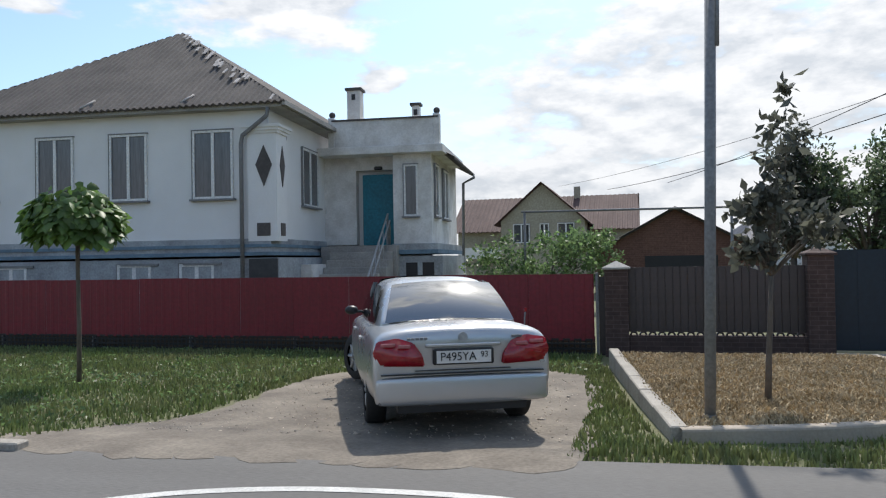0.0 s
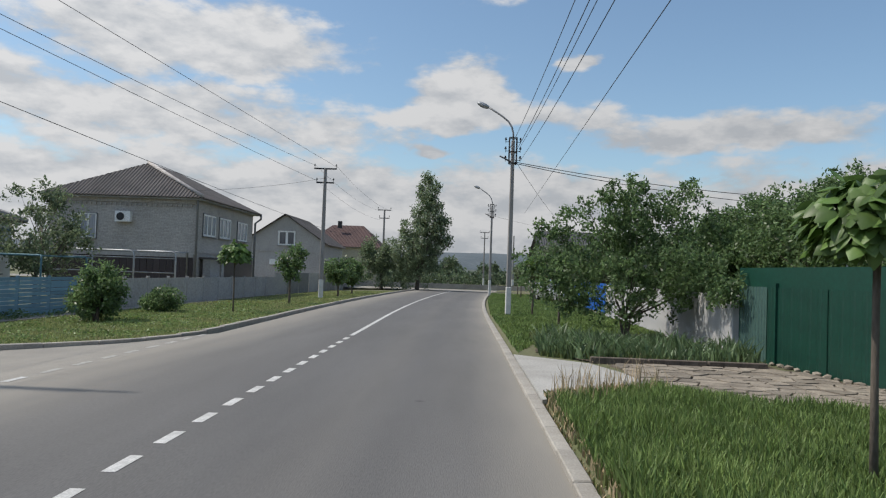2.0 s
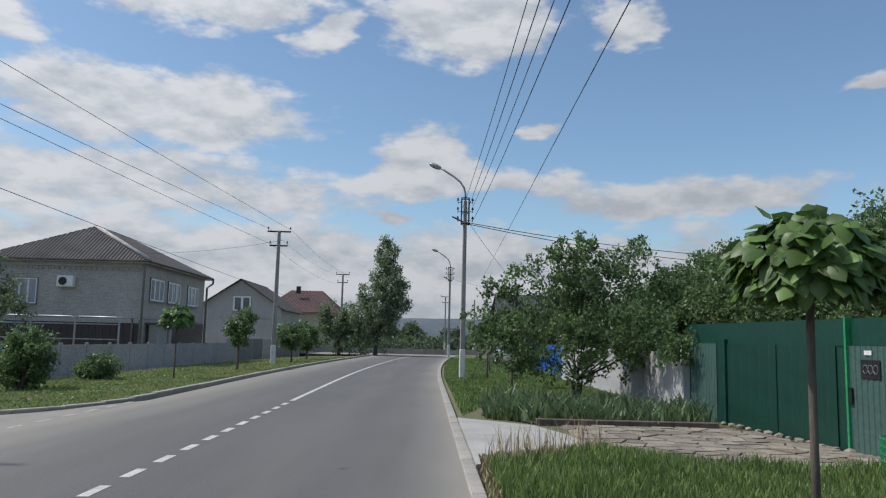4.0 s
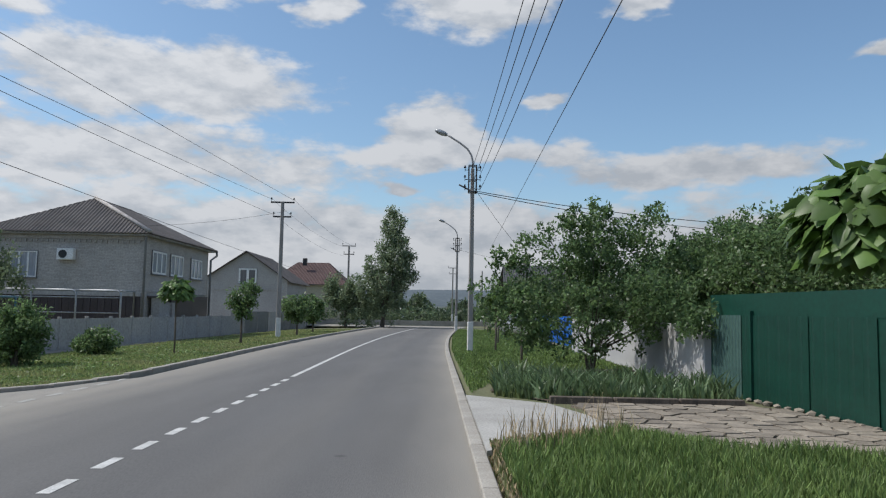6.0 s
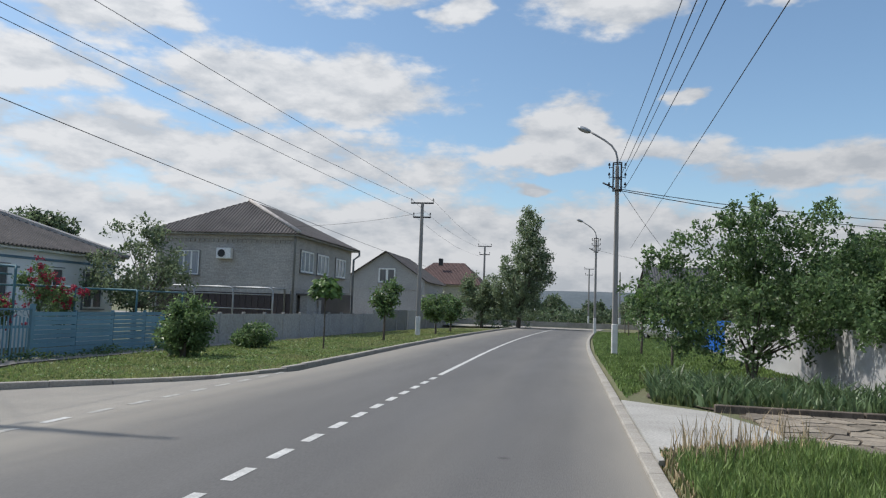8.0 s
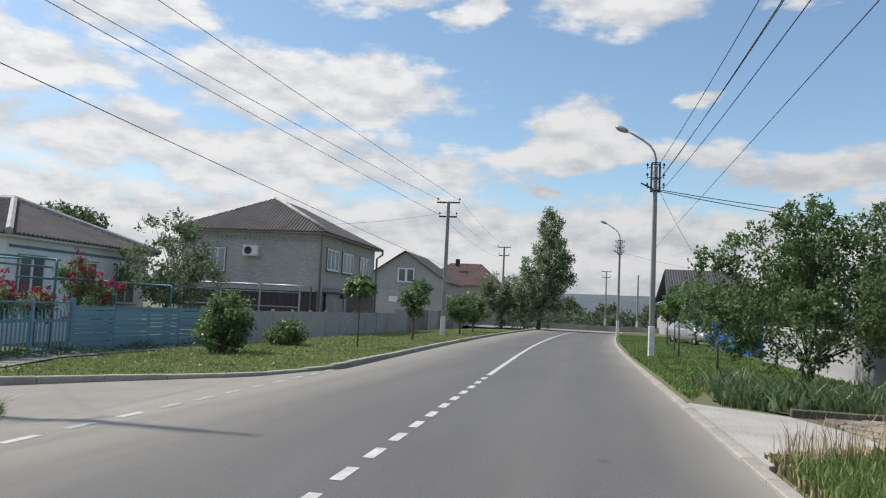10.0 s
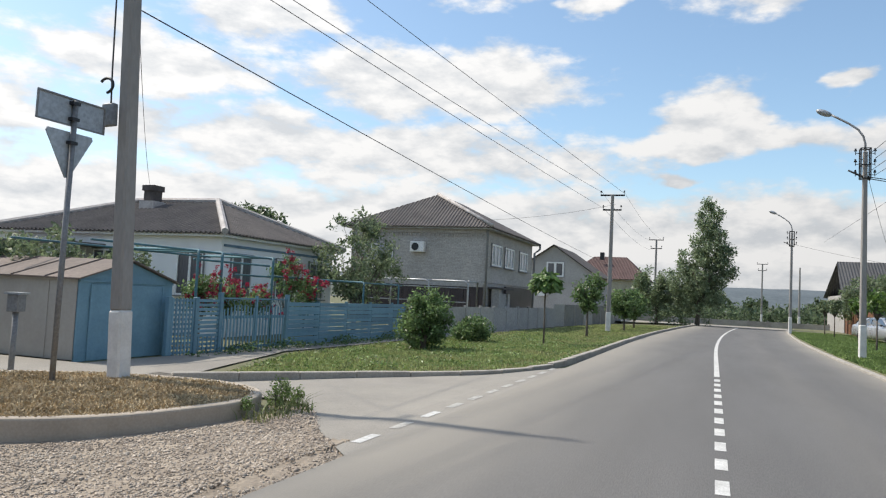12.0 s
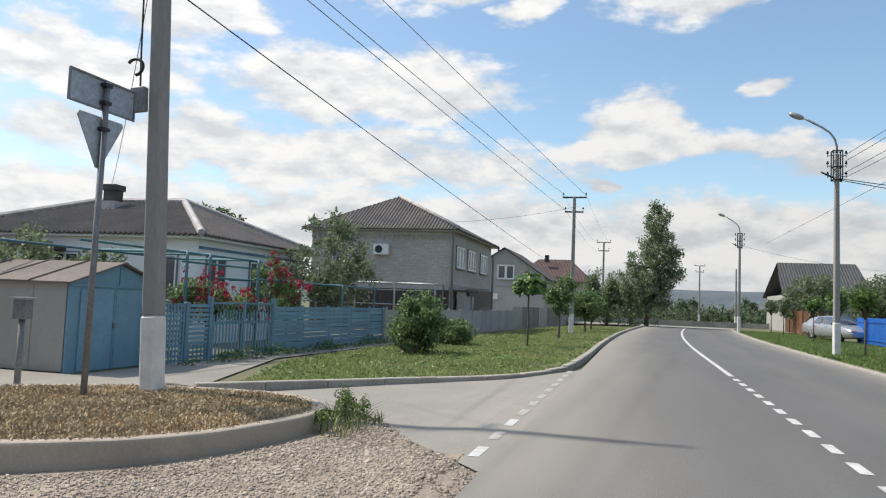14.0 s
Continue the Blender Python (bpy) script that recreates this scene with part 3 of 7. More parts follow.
def kerb(name, pts, top, label, w=0.15, h=0.3, ln=1.0, gap=0.006):
    """A row of kerb stones, each a piece of its own."""
    k = thing(name, (0, 0, 0), 0, label, "kerb", kind="structure")
    first = None
    spots = along(pts, ln)
    for i, (x, y, a) in enumerate(spots):
        # turn each stone to meet the next one
        if i + 1 < len(spots):
            a = math.degrees(math.atan2(spots[i + 1][1] - y, spots[i + 1][0] - x))
        m = pose(x, y, (top(x, y) if callable(top) else top) + random.uniform(-0.006, 0.006), 0, random.uniform(-0.3, 0.3), a)
        if first is None:
            bm = bx(bmesh.new(), gap / 2, ln - gap / 2, -w / 2, w / 2, -h, 0, None, 0.012)
            first = part("kerb_stone", bm, kerbm, k)
            first.matrix_basis = m
        else:
            again(first, m, k)
    return k


kerb("kerb_near", [(x, ROAD_N - 0.07 + bend(x)) for x in np.arange(-14, 66, 1.0)], lambda x, y: 0.05 if 10.6 < x < 15.8 else 0.055, "weathered concrete kerb along the road", ln=1.0)
kerb("kerb_verge", smoothline([(12.0, 11.9), (13.0, 11.0), (14.2, 9.95), (15.2, 8.95), (16.2, 8.15), (17.6, 7.55), (19.2, 7.3), (22, 7.22), (25, 7.2), (30, 7.2 + bend(30)), (38, 7.2 + bend(38)), (46, 7.2 + bend(46)), (56, 7.2 + bend(56)), (65, 7.2 + bend(65))], 5), lambda x, y: 0.015 + 0.09 * min(1.0, max(0.0, (x - 15.5) / 4)), "raised concrete kerb round the grass verge")
kerb("kerb_far", [(-40, 6.95 + bend(-40)), (-20, 6.95 + bend(-20)), (-5.0, 6.95 + bend(-5.0))], 0.07, "low concrete kerb at the road's edge")
ISL_A = smoothline([(1.24, 7.75), (2.47, 8.05), (3.73, 8.65), (4.42, 9.25), (4.61, 9.9), (4.54, 11.03), (4.25, 12.76)], 5)
ISL_B = smoothline([(8.6, 13.25), (7.5, 12.6), (6.95, 11.62), (7.1, 10.9), (7.75, 9.85), (8.39, 9.4), (9.34, 9.12), (10.05, 9.15), (10.7, 9.6), (10.95, 10.5), (10.6, 11.9), (9.8, 13.0), (8.6, 13.25)], 4)


def island(name, line, outline, top, label):
    bm = bmesh.new()
    f = bm.faces.new([bm.verts.new((x, y, 0)) for x, y in outline])
    bmesh.ops.triangulate(bm, faces=[f])
    bmesh.ops.subdivide_edges(bm, edges=bm.edges[:], cuts=4, use_grid_fill=True)
    for v in bm.verts:
        v.co.z = top - 0.035 + 0.02 * noise.noise(v.co * 1.3)
    return tagged(part(name, bm, drygrass), label, "lawn", kind="structure")


kerb("kerb_island_side", [(1.24, 7.75), (0.97, 10.2), (0.73, 12.75)], 0.07, "concrete kerb at the bed's edge", ln=0.9)
def cast_kerb(name, pts, top, label, w=0.15, h=0.3, closed=True):
    """One continuous cast kerb with rounded top edges, swept along a line."""
    k = thing(name, (0, 0, 0), 0, label, "kerb", kind="structure")
    sec = [(-w / 2, -h), (-w / 2, -0.025), (-w / 2 + 0.008, -0.008), (-w / 2 + 0.025, 0), (w / 2 - 0.025, 0), (w / 2 - 0.008, -0.008), (w / 2, -0.025), (w / 2, -h)]
    line = [Vector((x, y)) for x, y in (pts[:-1] if pts[0] == pts[-1] else pts)]
    bm = bmesh.new()
    rings = []
    for i, p in enumerate(line):
        nxt, prv = (line[(i + 1) % len(line)], line[i - 1]) if closed else (line[min(i + 1, len(line) - 1)], line[max(i - 1, 0)])
        d = (nxt - prv).normalized()
        lift = top + 0.006 * noise.noise((p.x * 1.5, p.y * 1.5, 0))
        rings.append([bm.verts.new((p.x - d.y * o, p.y + d.x * o, lift + z)) for o, z in sec])
    for a, b in zip(rings, rings[1:] + (rings[:1] if closed else [])):
        for i in range(len(sec) - 1):
            bm.faces.new((a[i], a[i + 1], b[i + 1], b[i]))
    bmesh.ops.recalc_face_normals(bm, faces=bm.faces[:])
    part("kerb_beam", bm, castkerb, k)
    return k


cast_kerb("kerb_island_front", ISL_A, 0.07, "smooth concrete kerb round a planted bed", closed=False)
cast_kerb("kerb_island_corner", ISL_B, 0.12, "smooth beige concrete kerb cast round the corner bed")
island("bed_front", ISL_A, ISL_A + [(0.73, 12.8), (0.97, 10.2)], 0.07, "bed of mown dry brown grass inside a kerb")
island("bed_corner", ISL_B, ISL_B[:-1], 0.12, "corner bed of mown dry brown grass")


# ---- fences ----
def corrugated(width, z0, z1, pitch=0.2, depth=0.02, seam=0.0):
    """A profiled metal sheet standing along x, ribs upright."""
    bm = bmesh.new()
    xs, ys = [], []
    x = 0.0
    while x < width - 1e-6:
        for f, d in ((0, 0), (0.55, 0), (0.65, 1), (0.9, 1)):
            if x + f * pitch <= width:
                xs.append(x + f * pitch)
                ys.append(-d * depth)
        x += pitch
    xs.append(width)
    ys.append(0)
    lo = [bm.verts.new((a, b, z0)) for a, b in zip(xs, ys)]
    hi = [bm.verts.new((a, b, z1)) for a, b in zip(xs, ys)]
    lob = [bm.verts.new((a, b + 0.004, z0)) for a, b in zip(xs, ys)]
    hib = [bm.verts.new((a, b + 0.004, z1)) for a, b in zip(xs, ys)]
    for i in range(len(xs) - 1):
        bm.faces.new((lo[i], lo[i + 1], hi[i + 1], hi[i]))
        bm.faces.new((lob[i + 1], lob[i], hib[i], hib[i + 1]))
        bm.faces.new((hi[i], hi[i + 1], hib[i + 1], hib[i]))
        bm.faces.new((lo[i + 1], lo[i], lob[i], lob[i + 1]))
    return bm


def sheet_fence(name, p0, p1, z0, z1, material, label, pitch=0.2, width=1.15, post=None, lattice=False, depth=0.02):
    ln = math.hypot(p1[0] - p0[0], p1[1] - p0[1])
    f = thing(name, (*p0, 0), math.degrees(math.atan2(p1[1] - p0[1], p1[0] - p0[0])), label, "fence")
    n = max(1, round(ln / width))
    w = ln / n
    first = part("panel", corrugated(w - 0.004, z0, z1, pitch, depth), material, f)
    for i in range(1, n):
        again(first, pose(i * w, 0.004 * (i % 2), random.uniform(-0.006, 0.006)), f)
    p = None
    for i in range(0, n + 1, 2):
        if p is None:
            p = box("post", post or material, f, -0.03, 0.03, 0.03, 0.09, -0.35, z1 - 0.05)
        else:
            again(p, pose(i * w, 0, 0), f)
    for z in (z0 + 0.2, z1 - 0.2):
        box("rail", post or material, f, 0, ln, 0.012, 0.045, z - 0.02, z + 0.02)
    if lattice:
        # the black mesh strip that closes the gap under the sheets
        bm = bmesh.new()
        x = 0.0
        while x < ln:
            bx(bm, x, x + 0.03, -0.004, 0.004, z0 - 0.25, z0 + 0.03)
            x += 0.10
        for z in (z0 - 0.23, z0 - 0.15, z0 - 0.06, z0 + 0.01):
            bx(bm, 0, ln, -0.005, 0.005, z - 0.018, z + 0.018)
        # dark strip added for the shade on the ground behind the lattice
        box("footing", soilm, f, 0, ln, 0.095, 0.2, z0 - 0.4, z0 + 0.06, "added dark strip in place of the shade behind the lattice")
        part("lattice_strip", bm, blackm, f, "black plastic lattice strip under the sheets")
    return f


sheet_fence("red_fence", (-28.5, 15.1), (0.37, 14.64), 0.03, 1.21, redsheet, "dark red profiled sheet fence with black lattice strip below", lattice=True, post=steelgrey, depth=0.009)

# brick fence with brown sheet panels and a dark sliding gate
bf = thing("brick_fence", (0.0, 14.63, -0.27), -1.2, "dark brick fence with capped pillars and brown sheet panels", "fence")


def pillar(x, top, w=0.40):
    p = box("pillar", darkbrick, bf, x - w / 2, x + w / 2, -0.2, 0.2, 0, top, "dark red brick pillar", 0.006)
    bm = bmesh.new()
    bx(bm, x - w / 2 - 0.04, x + w / 2 + 0.04, -0.24, 0.24, top, top + 0.035, None, 0.006)
    r = bmesh.ops.create_cone(bm, cap_ends=True, segments=4, radius1=(w / 2 + 0.04) * 1.414, radius2=0.02, depth=0.11)
    bmesh.ops.transform(bm, matrix=Matrix.Translation((x, 0, top + 0.09)) @ Matrix.Rotation(radians(45), 4, "Z"), verts=r["verts"])
    part("cap", bm, concrete if top < 1.7 else darkbrick, p, "pyramid pillar cap")


pillar(0.76, 1.55)
box("gap_post", steelgrey, bf, 0.40, 0.45, -0.03, 0.03, 0, 1.5, "narrow grey steel post", 0.004)
box("gap_filler", brownsheet, bf, 0.452, 0.558, 0.01, 0.02, 0.0, 1.42, "dark strip closing the fence gap")
pillar(4.0, 1.74)
pillar(7.17, 1.74)
pillar(9.05, 1.47)


def brickfill(x0, x1, top):
    box("base_wall", darkbrick, bf, x0, x1, -0.12, 0.12, 0, top, "dark brick base wall")
    n = int((x1 - x0) / 0.12)
    w = (x1 - x0) / n
    first = box("panel_strip", brownsheet, bf, 0.006, w - 0.006, -0.03, -0.018, top + 0.06, 1.58)
    first.matrix_basis = pose(x0, 0, 0)
    for i in range(1, n):
        again(first, pose(x0 + i * w, 0.004 * (i % 2), 0), bf)
    box("panel_back", brownsheet, bf, x0, x1, -0.008, 0.0, top + 0.06, 1.58)
    m = int((x1 - x0) / 0.15)
    for i in range(m):
        xc = x0 + (i + 0.5) * (x1 - x0) / m
        bm = tube(bmesh.new(), [(xc - 0.055, 0.0, top), (xc - 0.04, 0.0, top + 0.04), (xc, 0.0, top + 0.055), (xc + 0.04, 0.0, top + 0.04), (xc + 0.055, 0.0, top)], 0.018, 5)
        part("scallop", bm, brownsheet, bf)
    for z in (top + 0.2, 1.45):
        box("panel_rail", brownsheet, bf, x0, x1, 0.004, 0.04, z, z + 0.04)


brickfill(0.96, 3.8, 0.40)
brickfill(7.37, 8.85, 0.42)
# daylight shows through a row of scallops under the panel
gate = thing("sliding_gate", (4.2, 14.56, -0.2), -1.2, "dark navy sliding sheet gate between brick pillars", "gate")
n = 14
w = 2.75 / n
first = box("gate_sheet", navym, gate, -0.002, w + 0.002, -0.01, 0.0, 0.12, 1.74)
for i in range(1, n):
    again(first, pose(i * w, 0.006 * (i % 2), 0), gate)
for z in (0.10, 1.0, 1.70):
    box("gate_rail", navym, gate, 0, 2.75, 0.008, 0.05, z, z + 0.05)
for x in (0, 2.70):
    box("gate_stile", navym, gate, x, x + 0.05, -0.02, 0.03, 0.06, 1.76)
box("gate_track", steel, gate, -0.1, 2.85, -0.05, 0.02, 0.0, 0.05, "pale steel track under the gate")

# garage
gar = thing("garage", (13.6, 15.55, -0.28), 0, "small sheet-metal garage with faded blue doors and rusty roof", "garage")
GW, GL, GE, GA = 2.6, 6.05, 1.65, 2.03
box("side_wall", garagegrey, gar, 0, 0.04, 0.02, 3.4, 0.08, GE, "grey sheet side wall", 0.004)
box("side_wall", garagewhite, gar, -0.012, 0.03, 3.42, GL + 0.1, 0.06, GE - 0.02, "pale sheet side wall", 0.004)
for y in (0.75, 3.41):
    box("wall_seam", garagegrey, gar, -0.012, 0.0, y, y + 0.04, 0.1, GE - 0.05)
box("side_wall", garagegrey, gar, GW - 0.04, GW, 0.02, GL, 0, GE)
box("back_wall", garagegrey, gar, 0.04, GW - 0.04, GL - 0.04, GL, 0, GE)
bm = bmesh.new()
lo = [(0, 0), (GW, 0), (GW, GE), (GW / 2, GA), (0, GE)]
a = [bm.verts.new((x, -0.0, z)) for x, z in lo]
b = [bm.verts.new((x, 0.04, z)) for x, z in lo]
bm.faces.new(a)
bm.faces.new(b[::-1])
for i in range(5):
    bm.faces.new((a[i], a[(i + 1) % 5], b[(i + 1) % 5], b[i]))
part("front_wall", bm, bluepaint, gar, "faded blue gable front")
for x0, x1 in ((0.28, 1.18), (1.2, 2.3)):
    d = box("garage_door", bluepaint, gar, x0, x1, -0.03, -0.004, 0.06, GE - 0.1, "faded blue sheet door leaf", 0.006)
    box("door_edge", bluepaint, d, x1 - 0.05, x1 - 0.01, -0.042, -0.03, 0.06, GE - 0.1)
    box("hinge", bluepaint, d, (x0 if x0 < 1 else x1 - 0.02) - 0.02, (x0 if x0 < 1 else x1 - 0.02) + 0.04, -0.05, -0.03, 1.2, 1.3)
box("padlock", steelgrey, gar, 1.13, 1.2, -0.06, -0.03, 0.82, 0.92)
box("gable_batten", bluepaint, gar, GW / 2 - 0.02, GW / 2 + 0.02, -0.02, -0.002, GE - 0.06, GA - 0.04)
box("fascia", bluepaint, gar, 0, GW, -0.03, -0.002, GE - 0.06, GE - 0.02)
for s in (0, 1):
    e0, e1 = (-0.1, GE - 0.02) if s == 0 else (GW + 0.1, GE - 0.02)
    n = 7
    for i in range(n):
        bm = bmesh.new()
        y0, y1 = -0.1 + (GL + 0.2) * i / n, -0.1 + (GL + 0.2) * (i + 1) / n - 0.02
        vs = []
        for yy in (y0, y1):
            for x, z in ((e0, e1), (GW / 2, GA + 0.02), (GW / 2, GA + 0.05), (e0, e1 + 0.03)):
                vs.append(bm.verts.new((x, yy, z + 0.004 * (i % 2))))
        for q in ((0, 1, 2, 3), (4, 7, 6, 5), (0, 4, 5, 1), (3, 2, 6, 7), (0, 3, 7, 4), (1, 5, 6, 2)):
            bm.faces.new([vs[k] for k in q])
        tube(bm, [(e0, y1, e1 + 0.04), (GW / 2, y1, GA + 0.06)], 0.02, 5)
        part("roof_sheet", bm, rustroof, gar, "brown rusty seamed roof sheet")

# blue picket fence with gate, lattice panel and slatted run
fb = thing("blue_fence", (15.75, 15.25, -0.38), -1.5, "faded blue wooden fence with lattice panel and double gate", "fence")

fb.scale = (1.16, 1, 1)


def picket(x, z0, z1, w=0.05, t=0.02, y=0.0):
    return box("picket", bluepaint, fb, x, x + w, y - t, y, z0, z1, bevel=0.004)


for x in (0.02, 0.78, 1.52, 3.95):
    box("post", bluepaint, fb, x - 0.05, x + 0.05, -0.05, 0.05, 0, 1.58 if x > 1 else 1.45, bevel=0.008)
# lattice
first = None
for k in range(7):
    picket(0.10 + k * 0.095, 0.05, 1.42, 0.05)
for k in range(13):
    box("lattice_slat", bluepaint, fb, 0.06, 0.74, 0.002, 0.018, 0.08 + k * 0.105, 0.135 + k * 0.105)
# slatted panel
for k in range(14):
    box("slat", bluepaint, fb, 0.82, 1.48, -0.012, 0.012, 0.04 + k * 0.1, 0.105 + k * 0.1, bevel=0.004)
for k in range(5):
    picket(0.86 + 0.13 * k, 0.03, 0.55, 0.04, y=-0.014)
# gate leaves
for k in range(20):
    x = 1.62 + k * 0.114
    picket(x, 0.08, 1.18 + 0.10 * abs(math.sin(k * math.pi / 10)), 0.045)
for z in (0.2, 0.95):
    box("gate_rail", bluepaint, fb, 1.58, 3.9, 0.002, 0.04, z, z + 0.07)
box("gate_rail", bluepaint, fb, 1.58, 3.9, -0.02, 0.02, 1.42, 1.46)
for k in range(12):
    tubes("scroll", bluepaint, fb, [(1.64 + k * 0.19 + 0.07 * math.cos(a), -0.0, 1.34 + 0.07 * math.sin(a)) for a in np.linspace(0, 5.2, 9)], r=0.008, seg=4)
box("gate_stile", bluepaint, fb, 2.72, 2.78, -0.03, 0.03, 0.06, 1.52, bevel=0.005)
# long slatted run
X1 = 11.3
for k in range(6):
    box("post", bluepaint, fb, 4.0 + k * 1.45 - 0.04, 4.0 + k * 1.45 + 0.04, 0.02, 0.08, 0, 1.42)
for k in range(11):
    for j in range(5):
        s = box("slat", bluepaint, fb, 0.008, 1.442, -0.012, 0.012, 0, 0.108, bevel=0.004) if (k == 0 and j == 0) else again(s, Matrix(), fb)
        s.matrix_basis = pose(4.0 + j * 1.45, 0, 0.06 + k * 0.12 + random.uniform(-0.005, 0.005), 0, random.uniform(-0.3, 0.3), 0)

# pergola of pipes behind the blue fence
pg = thing("pipe_pergola", (15.75, 15.5, -0.35), -1.5, "teal painted pipe pergola behind the fence", "pergola")
pg.scale = (1.16, 1, 1)
for x in (1.0, 1.75, 3.6, 5.6, 8.2, 10.6):
    z = 2.52 if x < 4 else 2.05
    tubes("upright", tealpipe, pg, [(x, 0, 0), (x, 0, z - 0.12), (x + 0.03, 0.03, z - 0.04), (x + 0.1, 0.1, z), (x + 0.1, 2.4, z)], r=0.032)
for y, z, x0, x1 in ((0.1, 2.5, -1.6, 3.8), (2.3, 2.5, -1.6, 3.8), (0.12, 2.3, 1.0, 3.6), (0.1, 2.03, 3.6, 11), (1.2, 2.03, 3.6, 11)):
    tubes("crossbar", tealpipe, pg, [(x0, y, z), (x1, y, z)], r=0.026)

# grey fence of the two-storey house and beyond
gf = thing("grey_fence", (28.3, 14.85, -0.35), -2.5, "low grey sheet fence with pale posts along the verge", "fence")
for i in range(11):
    x = i * 1.9
    m = Matrix.Rotation(radians(-1.0), 4, "Z")
    box("panel", greyrender, gf, x + 0.05, x + 1.85, -0.03, 0.03, 0.0, 1.28, m=m)
    box("post", greyrender, gf, x - 0.06, x + 0.05, -0.06, 0.06, 0, 1.36, m=m, bevel=0.01)
gf2 = thing("far_grey_fence", (49.5, 13.7, -0.3), 0, "grey sheet fence behind street trees", "fence")
for i in range(8):
    x = i * 2.4
    box("panel", steelgrey if i % 3 else greyrender, gf2, x + 0.05, x + 2.3, -0.03, 0.03, 0.0, 1.5, m=Matrix.Rotation(radians(-6), 4, "Z"))

# green fence on the near side
GA_, GB_ = (8.2, -5.32), (17.05, -4.36)
gl = math.hypot(GB_[0] - GA_[0], GB_[1] - GA_[1])
gfn = thing("green_fence", (*GA_, 0.0), math.degrees(math.atan2(GB_[1] - GA_[1], GB_[0] - GA_[0])) , "tall dark green sheet fence with gate and wicket", "fence")
gfn.scale = (1, -1, 1)
box("top_strip", greensheet, gfn, 0, gl, 0.02, 0.03, 1.5, 1.90)
tops = part("rib_sheet", corrugated(1.05, 0.06, 1.52, 0.11, 0.012), greenpale, gfn, "paler green ribbed sheet")
tops.matrix_basis = pose(7.75, 0, 0)
tops = part("rib_sheet", corrugated(1.0, 0.06, 1.52, 0.11, 0.012), greenpale, gfn, "ribbed wicket door")
tops.matrix_basis = pose(3.0, -0.01, 0)
for x0, x1 in ((0.0, 2.9), (4.28, 5.75), (5.78, 7.35), (7.4, 7.72)):
    p = part("sheet", corrugated(x1 - x0, 0.05, 1.52, 0.3, 0.008), greensheet, gfn)
    p.matrix_basis = pose(x0, 0, 0)
box("back_sheet", greensheet, gfn, 0.0, gl, 0.02, 0.03, 0.05, 1.52)
for x in (0.0, 2.95, 7.38):
    box("post", greensheet, gfn, x - 0.03, x + 0.03, -0.045, 0.02, 0, 1.60)
box("post", mat("bright_green_post", (0.03, 0.30, 0.12), None, 2, 20, 0.5, 0.05), gfn, 3.96, 4.0, -0.06, 0.02, 0, 1.92, "bright green painted gate post")
pl = box("mail_slot", blackm, gfn, 3.35, 3.72, -0.03, -0.015, 1.08, 1.34, "black letter box with a worked front", 0.006)
for k in range(3):
    tubes("ornament", steelgrey, pl, [(3.42 + 0.1 * k + 0.045 * math.cos(a), -0.036, 1.21 + 0.06 * math.sin(a)) for a in np.linspace(0, 6.0, 10)], r=0.006, seg=4)
box("number_plate", pvc, gfn, 3.5, 3.64, -0.03, -0.02, 1.40, 1.46, "small white house plate")
box("handle", blackm, gfn, 3.9, 3.98, -0.05, -0.02, 0.72, 0.95, "black lock with handle", 0.005)
for k in range(13):
    s = 0.05 + random.random() * 0.05
    b = bmesh.new()
    bmesh.ops.create_icosphere(b, subdivisions=1, radius=s)
    for v in b.verts:
        v.co += Vector((random.uniform(-1, 1), random.uniform(-1, 1), random.uniform(-1, 1))) * s * 0.25
        v.co.z *= 0.6
    o = tagged(part("edging_stone", b, flagm), "pale rough stone at the foot of a green fence", "stone", "stones along the green fence")
    o.matrix_basis = pose(GA_[0] + (GB_[0] - GA_[0]) * (0.44 + k * 0.032), GA_[1] + (GB_[1] - GA_[1]) * (0.44 + k * 0.032) + 0.09, 0.08)

# white wall and blue fence past the flower bed
ww = thing("white_wall", (17.1, -4.34, 0.0), 0.2, "low plain white rendered garden wall", "wall")
wallpaint = mat("dull_white_wall_paint", (0.46, 0.455, 0.455), (0.40, 0.395, 0.395), 0.8, 30, 0.9, 0.08, grain=0.04)
box("wall_body", wallpaint, ww, 0, 13.5, -0.1, 0.08, -0.1, 1.32, bevel=0.01)
sheet_fence("bright_blue_fence", (31, -4.7), (45.5, -5.0), 0.08, 1.35, bluesheet, "bright blue profiled sheet fence", width=2.0)
pf = thing("picket_fence", (53, -4.9, 0.05), -2, "reddish-brown fence of tall boards", "fence")
for i in range(44):
    b0 = box("board", picketm, pf, 0, 0.2, -0.02, 0.02, 0, 1.65) if i == 0 else again(b0, Matrix(), pf)
    b0.matrix_basis = pose(i * 0.42, 0, 0)
for i in range(7):
    box("post", rustbrick, pf, i * 3, i * 3 + 0.3, -0.2, 0.1, 0, 1.75)
lowf = thing("low_concrete_fence", (74.5, -10, 0), 90, "low pale concrete fence across the street's end", "fence")
for i in range(14):
    box("fence_panel", concrete, lowf, i * 1.6 + 0.06, i * 1.6 + 1.54, -0.05, 0.05, 0, 0.5)
    box("fence_post", concrete, lowf, i * 1.6 - 0.06, i * 1.6 + 0.06, -0.08, 0.08, 0, 0.6)


